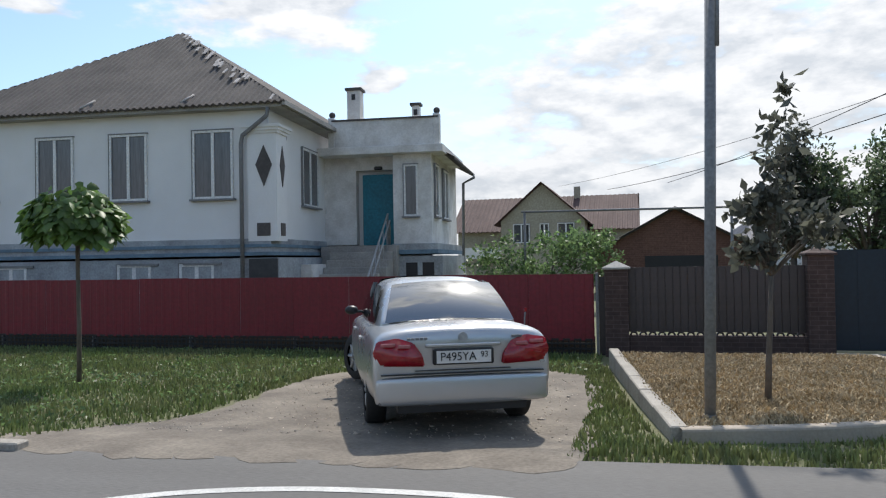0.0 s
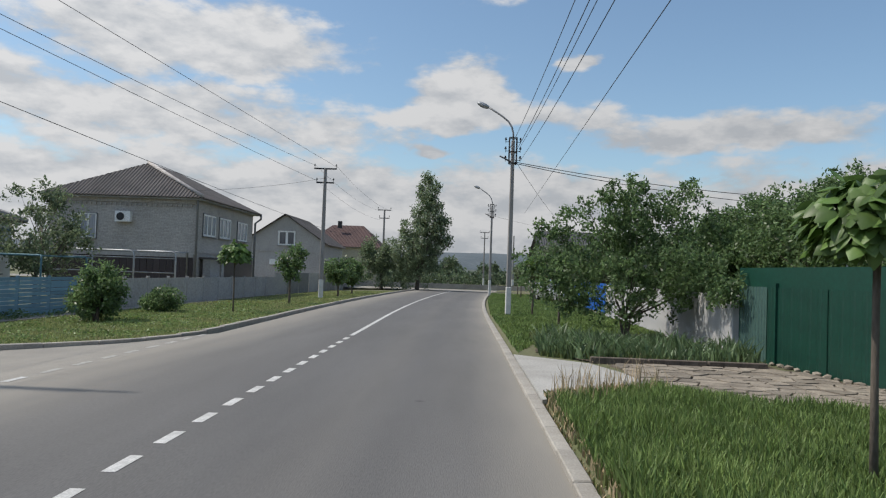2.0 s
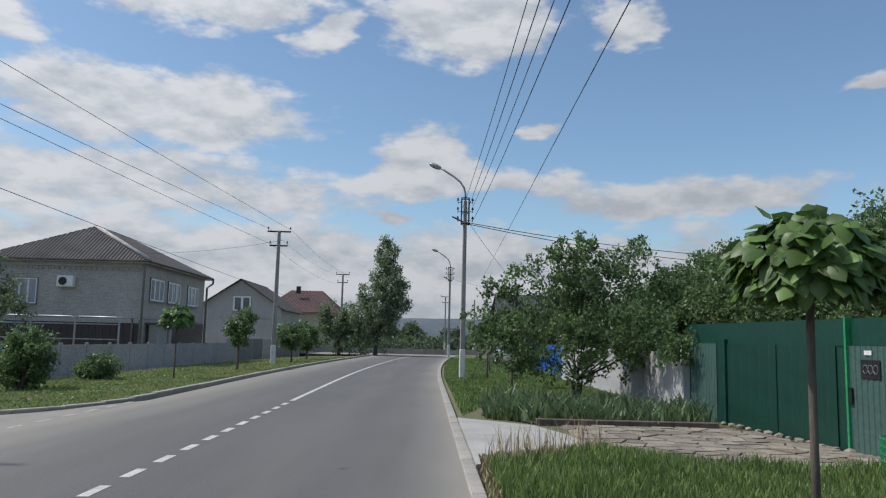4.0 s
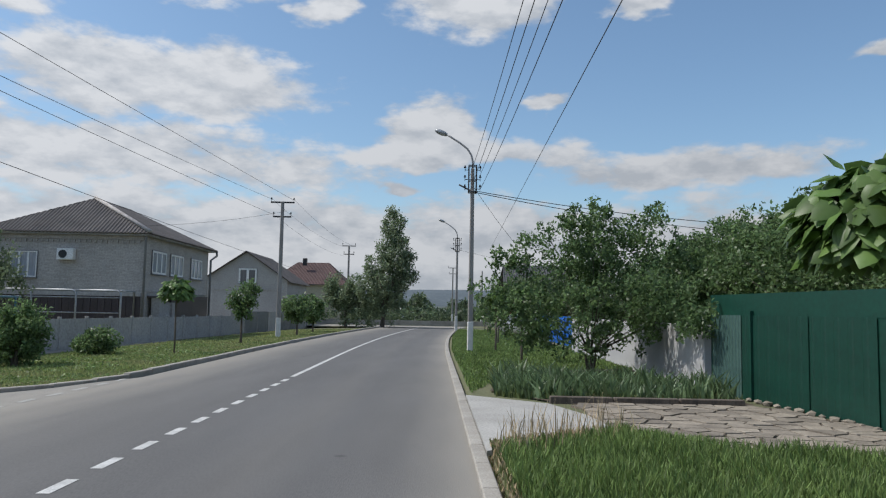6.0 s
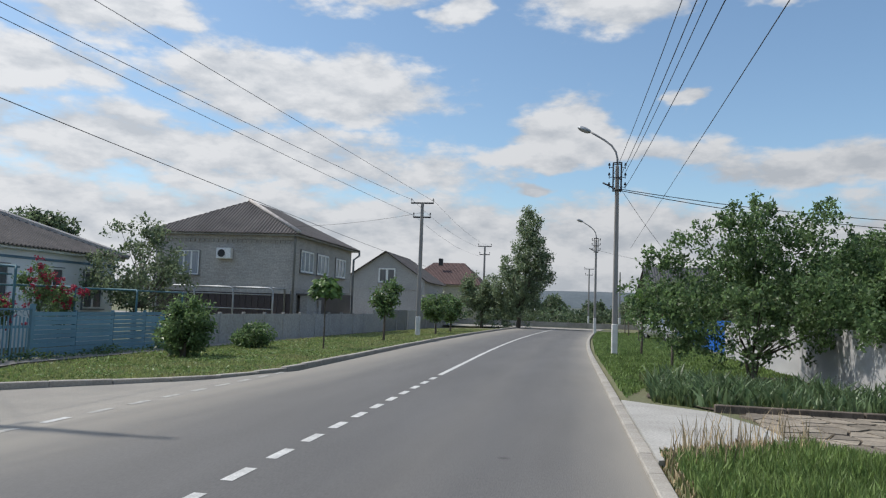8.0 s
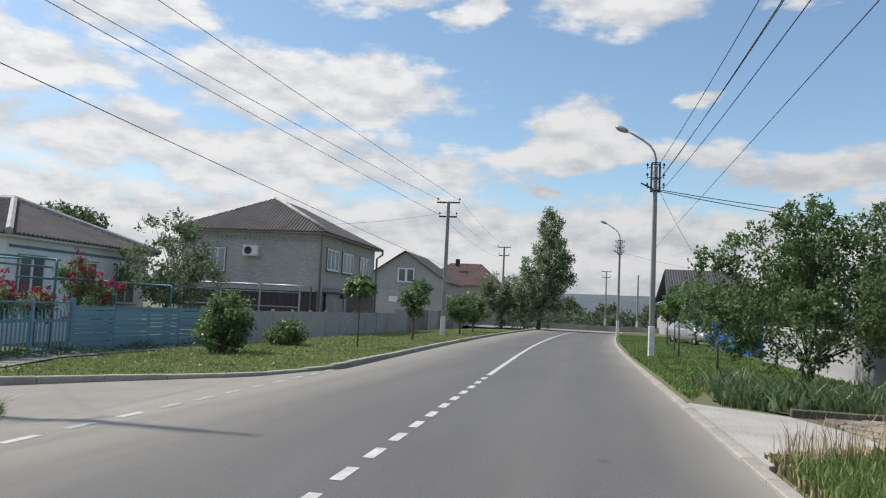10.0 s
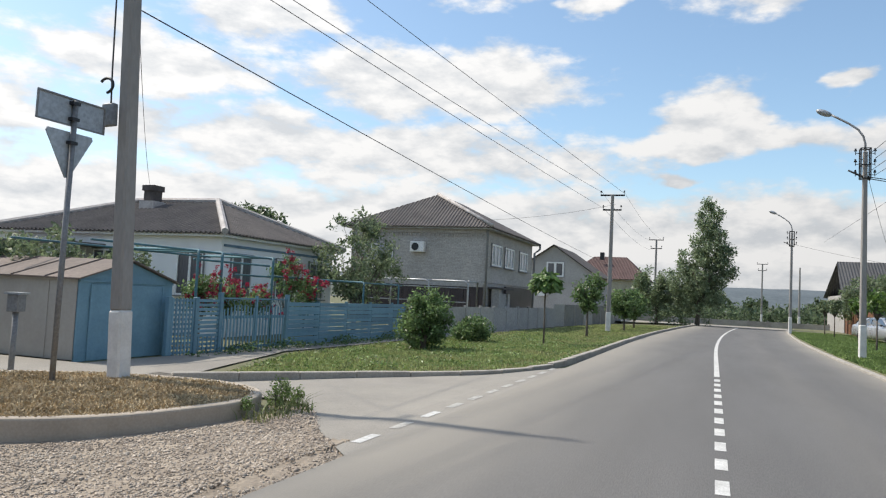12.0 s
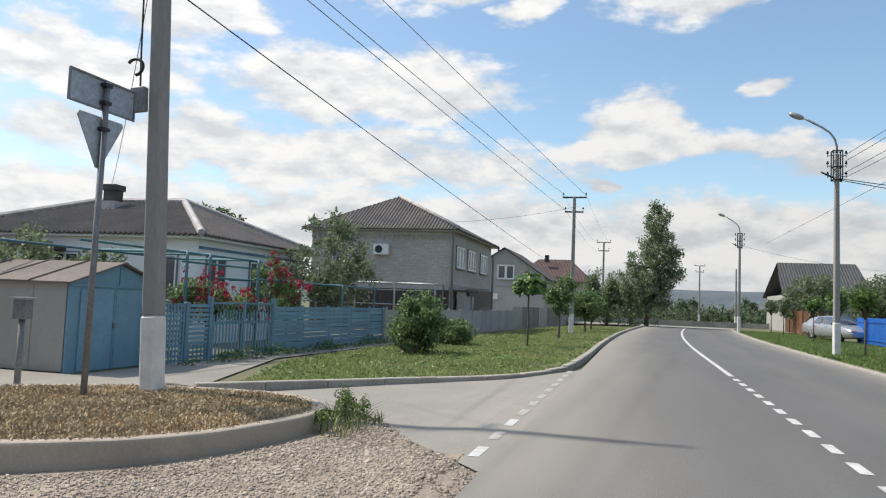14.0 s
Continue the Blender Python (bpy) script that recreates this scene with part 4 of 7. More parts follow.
# ---- houses ----
def roof_plane(name, parent, material, e0, e1, r0, r1, pitch=0.18, depth=0.03, label=""):
    """Corrugated sheets from the eave e0-e1 up to the ridge r0-r1, ribs running up the slope."""
    e0, e1, r0, r1 = (Vector(v) for v in (e0, e1, r0, r1))
    u = (e1 - e0)
    ln = u.length
    u.normalize()
    s0, s1 = (r0 - e0).dot(u), (r1 - e0).dot(u)
    perp0 = r0 - e0 - u * s0
    nrm = u.cross(perp0).normalized()
    if nrm.z < 0:
        nrm = -nrm
    bm = bmesh.new()
    n = int(ln / pitch * 4)
    prev = None
    for i in range(n + 1):
        s = ln * i / n
        f = 1.0
        if s < s0:
            f = s / s0
        elif s > s1:
            f = (ln - s) / max(ln - s1, 1e-6)
        f = max(0.0, min(1.0, f))
        off = nrm * depth * math.sin(2 * math.pi * i / 4 + 0.6)
        a, b = e0 + u * s + off, e0 + u * s + perp0 * f + off
        cur = (bm.verts.new(a), bm.verts.new(b), bm.verts.new(a - nrm * 0.05), bm.verts.new(b - nrm * 0.05))
        if prev:
            bm.faces.new((prev[0], cur[0], cur[1], prev[1]))
            bm.faces.new((prev[2], prev[3], cur[3], cur[2]))
            bm.faces.new((prev[0], prev[2], cur[2], cur[0]))
        prev = cur
    return part(name, bm, material, parent, label)


def hip_roof(parent, x0, x1, y0, y1, z, h, material, axis="x", over=0.35, capm=None, inset=None, thick=0.12):
    x0, x1, y0, y1 = x0 - over, x1 + over, y0 - over, y1 + over
    if axis == "x":
        i = (y1 - y0) / 2 if inset is None else inset
        ra, rb = (x0 + i, (y0 + y1) / 2, z + h), (x1 - i, (y0 + y1) / 2, z + h)
    else:
        i = (x1 - x0) / 2 if inset is None else inset
        ra, rb = ((x0 + x1) / 2, y0 + i, z + h), ((x0 + x1) / 2, y1 - i, z + h)
    c = [(x0, y0, z), (x1, y0, z), (x1, y1, z), (x0, y1, z)]
    if axis == "x":
        faces = ((c[0], c[1], ra, rb), (c[1], c[2], rb, rb), (c[2], c[3], rb, ra), (c[3], c[0], ra, ra))
        hips = ((c[0], ra), (c[1], rb), (c[2], rb), (c[3], ra), (ra, rb))
    else:
        faces = ((c[0], c[1], ra, ra), (c[1], c[2], ra, rb), (c[2], c[3], rb, rb), (c[3], c[0], rb, ra))
        hips = ((c[0], ra), (c[1], ra), (c[2], rb), (c[3], rb), (ra, rb))
    for f in faces:
        roof_plane("roof", parent, material, *f)
    for a, b in hips:
        if capm:
            bm = bmesh.new()
            tube(bm, [Vector(a) + Vector((0, 0, 0.03)), Vector(b) + Vector((0, 0, 0.03))], 0.11, 6)
            part("ridge_cap", bm, capm, parent, "pale bent ridge cap")
    bm = bmesh.new()
    bx(bm, x0 + 0.1, x1 - 0.1, y0 + 0.1, y1 - 0.1, z - thick, z - 0.02)
    part("soffit", bm, pvc if capm else concrete, parent, "boxed eaves")


def window(parent, x, z, w, h, axis="x", at=0.0, out=-1, lights=2, inner=None, sill=True, reveal=0.06, framew=0.055):
    """A framed window set on a wall face: axis along the wall, at = the wall's face, out = the side that it looks to."""
    if axis == "x":
        def B(name, m, p, a0, a1, d0, d1, z0, z1, lab=""):
            lo, hi = sorted((at + out * d0, at + out * d1))
            return box(name, m, p, a0, a1, lo, hi, z0, z1, lab, 0.0)
    else:
        def B(name, m, p, a0, a1, d0, d1, z0, z1, lab=""):
            lo, hi = sorted((at + out * d0, at + out * d1))
            return box(name, m, p, lo, hi, a0, a1, z0, z1, lab, 0.0)
    win = B("window", inner or curtain, parent, x + 0.02, x + w - 0.02, 0.004, 0.02, z + 0.02, z + h - 0.02, "dark pane with a net curtain behind")
    f = framew
    for a0, a1, z0, z1 in ((x, x + w, z + h - f, z + h), (x, x + w, z, z + f), (x, x + f, z + f, z + h - f), (x + w - f, x + w, z + f, z + h - f)):
        B("frame", pvc, win, a0, a1, 0.002, reveal, z0, z1)
    for k in range(1, lights):
        c = x + w * k / lights
        B("mullion", pvc, win, c - f * 0.75, c + f * 0.75, 0.002, reveal - 0.01, z + f, z + h - f)
    # no recess is cut: dark strips at top and one side imitate its shade
    B("reveal", steelgrey, win, x - 0.025, x + w + 0.025, 0.002, reveal + 0.012, z + h, z + h + 0.03)
    B("reveal", steelgrey, win, x - 0.025, x - 0.002, 0.002, reveal + 0.008, z, z + h)
    if sill:
        B("sill", steelgrey, win, x - 0.06, x + w + 0.06, 0.002, 0.14, z - 0.05, z - 0.005)
    return win


# the two-storey white house behind the red fence
ha = thing("white_house", (-7.57, 18.5, -0.27), 3.6, "white plastered house with dark hipped slate roof and raised porch", "house")
ZB, ZP, ZE = 2.2, 1.9, 5.77
box("wall", plaster, ha, -9.9, 0, 0, 0.4, ZB + 0.12, ZE, "white plastered front wall")
box("wall", plaster, ha, -0.4, 0, 0.4, 5.0, ZB + 0.12, ZE, "white plastered side wall")
box("wall", plaster, ha, -9.9, -0.4, 12.6, 13.0, 0, ZE)
box("wall", plaster, ha, -9.9, -9.5, 0.4, 12.6, 0, ZE)
box("wall", plaster, ha, -0.4, 0, 5.0, 12.6, 0, ZE)
box("plinth", plinthm, ha, -9.9, 0.03, -0.04, 0.3, 0, ZP, "grey-blue plinth wall")
box("plinth", plinthm, ha, -0.3, 0.03, 0.3, 5.0, 0, ZP, "grey-blue plinth wall")
for z0, z1, d, m in ((ZP, ZP + 0.09, 0.10, bluetrim), (ZP + 0.09, ZP + 0.20, 0.06, plinthm), (ZP + 0.20, ZP + 0.28, 0.10, bluetrim), (ZP + 0.28, ZB + 0.12, 0.05, plinthm)):
    box("string_course", m, ha, -9.9, d, -d, 0.3, z0, z1)
    box("string_course", m, ha, 0.0, d, 0.3, 5.0, z0, z1)
for x, z, w, h in ((-6.53, 3.45, 1.08, 1.58), (-4.39, 3.34, 1.06, 1.69), (-2.05, 3.33, 1.1, 1.70), (-8.8, 3.45, 1.08, 1.6)):
    window(ha, x, z, w, h)
for x in (-4.2, -2.45, -7.8):
    window(ha, x, 0.98, 0.95, 0.74, sill=False, inner=blackm, framew=0.07)
    box("lintel", steelgrey, ha, x - 0.05, x + 1.0, -0.09, -0.002, 1.74, 1.80, "dark lintel strip")
window(ha, 2.32, 3.28, 1.36, 1.6, axis="y", at=0.0, out=1)
# corner pilaster with diamonds and lozenges
box("pilaster", plaster, ha, -0.72, 0.06, -0.06, 0.02, ZB + 0.12, 5.05, "corner pilaster")
box("pilaster", plaster, ha, -0.02, 0.06, 0.02, 0.62, ZB + 0.12, 5.05)
for k in range(3):
    box("capital", plaster, ha, -0.76 - 0.04 * k, 0.10 + 0.04 * k, -0.10 - 0.04 * k, 0.66 + 0.04 * k, 5.05 + 0.07 * k, 5.12 + 0.07 * k)
box("plinth_panel", mat("black_plinth_panel", (0.02, 0.022, 0.026), (0.06, 0.06, 0.06), 2, 10, 0.6, 0.2), ha, -0.70, 0.06, -0.09, -0.04, 0.6, ZP - 0.02, "black painted plinth panel")
for y_front in (True, False):
    bm = bmesh.new()
    c = [(-0.28, 3.95), (-0.06, 4.5), (-0.28, 5.0), (-0.5, 4.5)] if y_front else [(0.3, 3.95), (0.14, 4.5), (0.3, 5.0), (0.46, 4.5)]
    c = [(a, z - 0.25) for a, z in c]
    mk = (lambda a, z, d: (a, -0.062 - d, z)) if y_front else (lambda a, z, d: (0.062 + d, a, z))
    lo = [bm.verts.new(mk(a, z, 0)) for a, z in c]
    hi = [bm.verts.new(mk(a, z, 0.02)) for a, z in c]
    bm.faces.new(hi)
    for i in range(4):
        bm.faces.new((lo[i], lo[(i + 1) % 4], hi[(i + 1) % 4], hi[i]))
    part("diamond_panel", bm, slate, ha, "grey diamond ornament")
    if y_front:
        box("lozenge", slate, ha, -0.48, -0.12, -0.08, -0.062, 2.45, 2.78, "grey rounded ornament", 0.008)
    else:
        box("lozenge", slate, ha, 0.062, 0.08, 0.16, 0.46, 2.45, 2.78, "grey rounded ornament", 0.008)
# downpipe
tubes("downpipe", steelgrey, ha, [(-0.06, -0.28, 5.65), (-0.1, -0.26, 5.45), (-0.82, -0.12, 5.0), (-0.86, -0.12, 4.8), (-0.86, -0.12, 0.4)], r=0.055)
hopper = box("vent_ornament", slate, ha, 0.0, 0.10, 0.75, 1.0, 4.85, 5.15, "grey cast wall ornament", 0.02)
# front roof
hip_roof(ha, -9.9, 0, 0, 13.0, ZE, 3.5, slate, axis="y", over=0.42, inset=4.92)
for k in range(26):
    t = random.random() ** 0.7 * 0.9
    a, b = Vector((0.42, -0.42, ZE + 0.06)), Vector((-4.5, 4.5, ZE + 3.52))
    p = a.lerp(b, t) + Vector((-0.25 - random.random() * 0.5, 0, 0.02))
    zz = ZE + (p.y + 0.42) / 4.92 * 3.5 + 0.06
    box("broken_edge", slate_pale, ha, p.x, p.x + 0.06 + random.random() * 0.05, p.y - 0.15, p.y + 0.15, -0.01, 0.01, m=None).matrix_basis = Matrix.Translation((0, p.y, zz + 0.03)) @ Matrix.Rotation(math.atan2(3.5, 4.92), 4, "X") @ Matrix.Translation((0, -p.y, 0))
for x in (-2.4, -5.2, -8.2):
    tubes("snow_hook", slate_pale, ha, [(x, -0.30, ZE + 0.10), (x + 0.22, 0.0, ZE + 0.36)], r=0.03, seg=5)
box("gutter_board", concrete, ha, 0.36, 0.44, -0.4, 4.2, ZE - 0.10, ZE + 0.02)
# the porch wing
PY = 3.85
first_part = len(ha.children)
box("wall", plaster_old, ha, 0.0, 1.02, PY + 0.5, PY + 0.8, ZB, 4.95, "white porch wall")
box("wall", plaster_old, ha, 2.28, 3.45, PY + 0.12, PY + 0.42, ZB, 4.95, "worn white porch pier")
box("wall", plaster_old, ha, 1.02, 2.28, PY + 0.5, PY + 0.8, 4.42, 4.95)
door = box("door", teal_door, ha, 1.05, 2.25, PY + 0.54, PY + 0.60, ZB + 0.05, 4.42, "teal painted entrance door", 0.006)
for z0, z1 in ((2.4, 3.2), (3.35, 4.25)):
    box("door_panel", teal_door, door, 1.2, 2.1, PY + 0.525, PY + 0.54, z0, z1, bevel=0.005)
box("handle", steelgrey, door, 2.14, 2.18, PY + 0.50, PY + 0.54, 3.1, 3.25)
box("wall", plaster, ha, 0.0, 3.3, PY + 0.82, PY + 1.0, 0, 4.95, "back wall of the porch")
box("porch_slab", plaster_old, ha, -0.15, 3.7, PY - 0.25, PY + 4.0, 4.95, 5.18, "concrete slab over the porch", 0.01)
box("parapet", plaster_old, ha, 0.35, 3.5, PY - 0.12, PY + 0.15, 5.18, 5.98, "flaking white parapet")
box("parapet_cap", slate, ha, 0.3, 3.56, PY - 0.16, PY + 0.19, 5.98, 6.03)
for x in (0.28, 3.5):
    box("finial_post", plaster_old, ha, x - 0.1, x + 0.1, PY - 0.14, PY + 0.1, 5.18, 6.1, bevel=0.02)
    b = bmesh.new()
    bmesh.ops.create_uvsphere(b, u_segments=12, v_segments=8, radius=0.1)
    bmesh.ops.transform(b, matrix=Matrix.Translation((x, PY, 6.2)), verts=b.verts)
    part("finial_ball", b, slate, ha, smooth=True)
for x, y, w, z1 in ((0.75, PY + 0.7, 0.42, 7.1), (2.7, PY + 0.8, 0.24, 6.55)):
    ch = box("chimney", plaster_old, ha, x - w / 2, x + w / 2, y, y + w, 5.0, z1, "worn plastered chimney", 0.01)
    box("chimney_cap", slate, ch, x - w / 2 - 0.05, x + w / 2 + 0.05, y - 0.05, y + w + 0.05, z1, z1 + 0.08)
    # black plate on the solid face, coloured like the dark inside of a flue
    box("flue_hole", blackm, ch, x - 0.06, x + 0.06, y - 0.012, y - 0.002, z1 - 0.3, z1 - 0.12)
window(ha, 2.62, 3.0, 0.42, 1.5, at=PY + 0.12, lights=1, inner=curtain, framew=0.05)
box("wall", plaster_old, ha, 3.15, 3.45, PY + 0.42, 9.0, ZB, 5.0, "worn white side wall")
window(ha, PY + 0.55, 3.0, 0.6, 1.55, axis="y", at=3.45, out=1, lights=1)
window(ha, PY + 2.0, 3.0, 1.0, 1.55, axis="y", at=3.45, out=1)
roof_plane("roof", ha, slate, (3.95, PY + 0.4, 4.85), (3.95, 9.2, 4.85), (2.3, PY + 0.4, 5.75), (2.3, 9.2, 5.75))
tubes("downpipe", steelgrey, ha, [(3.95, PY + 4.8, 4.85), (4.0, PY + 4.8, 4.7), (3.6, PY + 4.8, 4.5), (3.55, PY + 4.8, 0.5)], r=0.05)
box("plinth", plinthm, ha, 2.28, 3.6, PY - 0.02, 9.0, 0, 1.9, "dark patterned plinth")
box("string_course", bluetrim, ha, 2.24, 3.66, PY - 0.08, 9.0, 1.9, 2.02)
box("string_course", plinthm, ha, 2.26, 3.63, PY - 0.04, 9.0, 2.02, ZB)
for x in (2.5, 3.0):
    box("plinth_panel", blackm, ha, x, x + 0.35, PY - 0.035, PY - 0.02, 0.9, 1.7)
box("landing", concrete, ha, 0.0, 2.3, PY - 0.4, PY + 0.52, 0, ZB + 0.02, "concrete porch landing")
for k in range(8):
    box("step", concrete, ha, 0.35, 2.2, PY - 0.4 - 0.29 * (k + 1), PY - 0.4 - 0.29 * k, 0, ZB - 0.17 - 0.22 * k, "worn concrete step", 0.01)
box("stair_wall", plaster_old, ha, -0.02, 0.33, PY - 2.2, PY - 0.1, 0, 1.7)
rail = tubes("handrail", steel, ha, [(2.0, PY - 0.2, ZB + 0.05), (2.0, PY - 0.2, ZB + 0.95), (2.0, PY - 2.7, 1.2), (2.0, PY - 2.7, 0.0)], [(2.06, PY - 0.2, ZB + 0.05), (2.06, PY - 0.2, ZB + 0.75), (2.06, PY - 2.7, 0.95)], r=0.028)
for k in range(5):
    tubes("baluster", steel, rail, [(2.03, PY - 0.45 - 0.45 * k, ZB - 0.35 - 0.36 * k), (2.03, PY - 0.45 - 0.45 * k, ZB + 0.74 - 0.32 * k)], r=0.013, seg=5)
box("porch_lamp", blackm, ha, 1.45, 1.7, PY + 0.40, PY + 0.5, 4.55, 4.66, "small oval porch lamp", 0.03)

# the porch sits a little nearer to the corner, and its floor is high
for o in ha.children[first_part:]:
    for q in (o, *o.children_recursive):
        q.data.transform(Matrix.Translation((-0.17, 0, 0)) @ Matrix.Diagonal((1, 1, 1.03, 1)))

# house by the junction, with the chimney
h1 = thing("white_cottage", (21.45, 18.25, -0.35), 0, "single-storey white cottage with dark hipped slate roof", "house")
box("wall", plaster, h1, 0, 7.0, 0, 0.35, 0, 3.3, "white front wall")
box("wall", plaster, h1, 0, 0.35, 0.35, 9.4, 0, 3.3, "white side wall")
box("wall", plaster, h1, 6.65, 7.0, 0.35, 9.4, 0, 3.3)
box("wall", plaster, h1, 0.35, 6.65, 9.05, 9.4, 0, 3.3)
hip_roof(h1, 0, 7.0, 0, 9.4, 3.3, 1.42, slate, axis="y", over=0.35, inset=3.25, capm=slate_pale)
for x0, z0 in ((0.5, 1.35), (3.0, 1.35), (5.2, 1.35)):
    window(h1, x0, z0, 1.1, 1.35, at=0.0)
window(h1, 0.6, 1.35, 1.0, 1.35, axis="y", at=0.0, out=-1)
window(h1, 4.0, 1.35, 1.0, 1.35, axis="y", at=0.0, out=-1)
box("fascia_board", bluetrim, h1, 0.1, 7.3, -0.03, -0.002, 2.9, 2.98)
ch = box("chimney", sootbrick, h1, 2.55, 3.0, 5.0, 5.45, 4.2, 5.15, "soot-dark brick chimney", 0.01)
box("chimney_top", sootbrick, ch, 2.5, 3.05, 4.95, 5.5, 5.0, 5.2)
box("chimney_foot", slate_pale, ch, 2.45, 3.1, 4.9, 5.55, 4.3, 4.62)
box("porch_roof", slate, h1, -1.6, 0.1, 4.5, 8.5, 2.75, 2.85, "lean-to porch roof")
box("porch_wall", plaster, h1, -1.4, -1.2, 4.6, 8.4, 0, 2.75)
window(h1, 5.0, 1.2, 1.0, 1.3, axis="y", at=-1.4, out=-1)

# two-storey grey brick house
h2 = thing("grey_brick_house", (38.65, 15.1, -0.35), 0, "two-storey grey brick house with hipped slate roof", "house")
box("wall", greybrick, h2, 0, 10.2, 0, 0.4, 0, 5.25, "grey brick front wall")
box("wall", greybrick, h2, 0, 0.4, 0.4, 7.6, 0, 5.25, "grey brick side wall")
box("wall", greybrick, h2, 9.8, 10.2, 0.4, 7.6, 0, 5.25)
box("wall", greybrick, h2, 0.4, 9.8, 7.2, 7.6, 0, 5.25)
hip_roof(h2, 0, 10.2, 0, 7.6, 5.3, 2.1, slate, axis="x", over=0.45, inset=3.3)
tubes("ridge_cap", slate_pale, h2, [(-0.45, -0.45, 5.37), (2.85, 3.8, 7.44)], r=0.10, seg=6)
for x in (1.0, 3.6, 6.9):
    window(h2, x, 3.42, 1.95, 1.15, lights=3, framew=0.09, inner=palecurtain)
window(h2, 5.1, 3.1, 1.3, 1.25, axis="y", at=0.0, out=-1, lights=3, inner=palecurtain)
window(h2, 8.2, 1.2, 0.9, 1.0, at=0.0)
for k in range(29):
    y = 0.2 + 0.26 * k
    b0 = box("dentil", greybrick, h2, -0.07, 0.0, 0, 0.13, 4.82, 4.95) if k == 0 else again(b0, Matrix(), h2)
    b0.matrix_basis = pose(0, y, 0)
box("cornice", greybrick, h2, -0.08, -0.0, 0, 7.6, 4.98, 5.25)
box("string_course", greybrick, h2, -0.05, 10.25, -0.05, -0.0, 2.5, 2.62)
ac = box("air_conditioner", pvc, h2, -0.32, -0.02, 3.25, 4.05, 3.95, 4.5, "white air conditioner unit", 0.02)
b = bmesh.new()
r = bmesh.ops.create_cone(b, cap_ends=True, segments=20, radius1=0.2, radius2=0.2, depth=0.02)
bmesh.ops.transform(b, matrix=Matrix.Translation((-0.33, 3.75, 4.22)) @ Matrix.Rotation(radians(90), 4, "Y"), verts=b.verts)
part("fan_grille", b, blackm, ac, "dark round fan grille")
tubes("downpipe", steelgrey, h2, [(-0.2, -0.2, 5.4), (-0.12, -0.12, 5.2), (-0.12, -0.12, 0.5)], r=0.06)
tubes("downpipe", steelgrey, h2, [(10.6, -0.4, 5.3), (10.65, -0.4, 5.0), (10.35, -0.12, 4.7), (10.35, -0.12, 0.5)], r=0.07)
# ground-floor screen and entrance in the yard
tr = thing("yard_trellis", (37.0, 15.3, -0.35), 90, "white pipe trellis in front of a dark ground-floor terrace", "trellis")
for k in range(4):
    x = 0.1 + 2.05 * k
    tubes("upright", steel, tr, [(x, 0, 0), (x, 0, 2.3), (x + 0.06, 0, 2.42), (x + 0.2, 0, 2.48), (x + 1.9, 0, 2.48)], r=0.05, seg=6)
for z in (1.45, 2.15, 2.48):
    tubes("crossbar", steel, tr, [(0.1, 0, z), (8.0, 0, z)], r=0.028, seg=6)
tubes("crossbar", steel, tr, [(0.1, 0, 2.48), (0.1, -1.5, 2.48), (0.1, -1.5, 0.0)], r=0.05, seg=6)
terr = thing("dark_terrace", (38.62, 15.12, -0.35), 90, "dark boarded ground-floor terrace against the brick house", "terrace")
for k in range(22):
    b0 = box("board", brownsheet, terr, 0.01, 0.33, 0.02, 0.06, 0.1, 2.25) if k == 0 else again(b0, Matrix(), terr)
    b0.matrix_basis = pose(k * 0.34, 0.008 * (k % 2), 0)
box("terrace_lintel", greyrender, terr, 0, 7.5, 0.0, 0.12, 2.25, 2.42)
gp = thing("front_gate", (39.4, 14.5, -0.35), 0, "grey yard gate with a small tiled roof", "gate")
box("gate_pier", greyrender, gp, 0, 0.5, 0, 0.4, 0, 2.2)
box("gate_pier", greyrender, gp, 1.8, 2.2, 0, 0.4, 0, 2.0)
box("gate_leaf", greyrender, gp, 0.5, 1.8, 0.1, 0.2, 0.1, 2.0)
box("gate_cap", slate, gp, -0.1, 2.3, -0.2, 0.6, 2.2, 2.3)
fasc = thing("dark_shop_front", (42.2, 14.9, -0.35), 0, "dark boarded ground-floor front", "panel")
box("board", brownsheet, fasc, 0, 6.2, 0, 0.12, 1.1, 2.4)


def gable_house(name, loc, rot, w, d, wall_h, h, wallm, roofm, label, axis="y"):
    """The gable looks along local -x; ridge runs along x."""
    g = thing(name, loc, rot, label, "house")
    bm = bmesh.new()
    prof = [(-w / 2, 0), (w / 2, 0), (w / 2, wall_h), (0, wall_h + h - 0.1), (-w / 2, wall_h)]
    a = [bm.verts.new((0, y, z)) for y, z in prof]
    b = [bm.verts.new((d, y, z)) for y, z in prof]
    bm.faces.new(a)
    bm.faces.new(b[::-1])
    for i in range(5):
        bm.faces.new((a[i], b[i], b[(i + 1) % 5], a[(i + 1) % 5]))
    part("wall", bm, wallm, g)
    ov = 0.35
    k = h / (w / 2)
    for s in (-1, 1):
        roof_plane("roof", g, roofm, (-ov, s * (w / 2 + ov), wall_h - ov * k), (d + ov, s * (w / 2 + ov), wall_h - ov * k), (-ov, 0, wall_h + h), (d + ov, 0, wall_h + h), 0.3, 0.03)
    return g


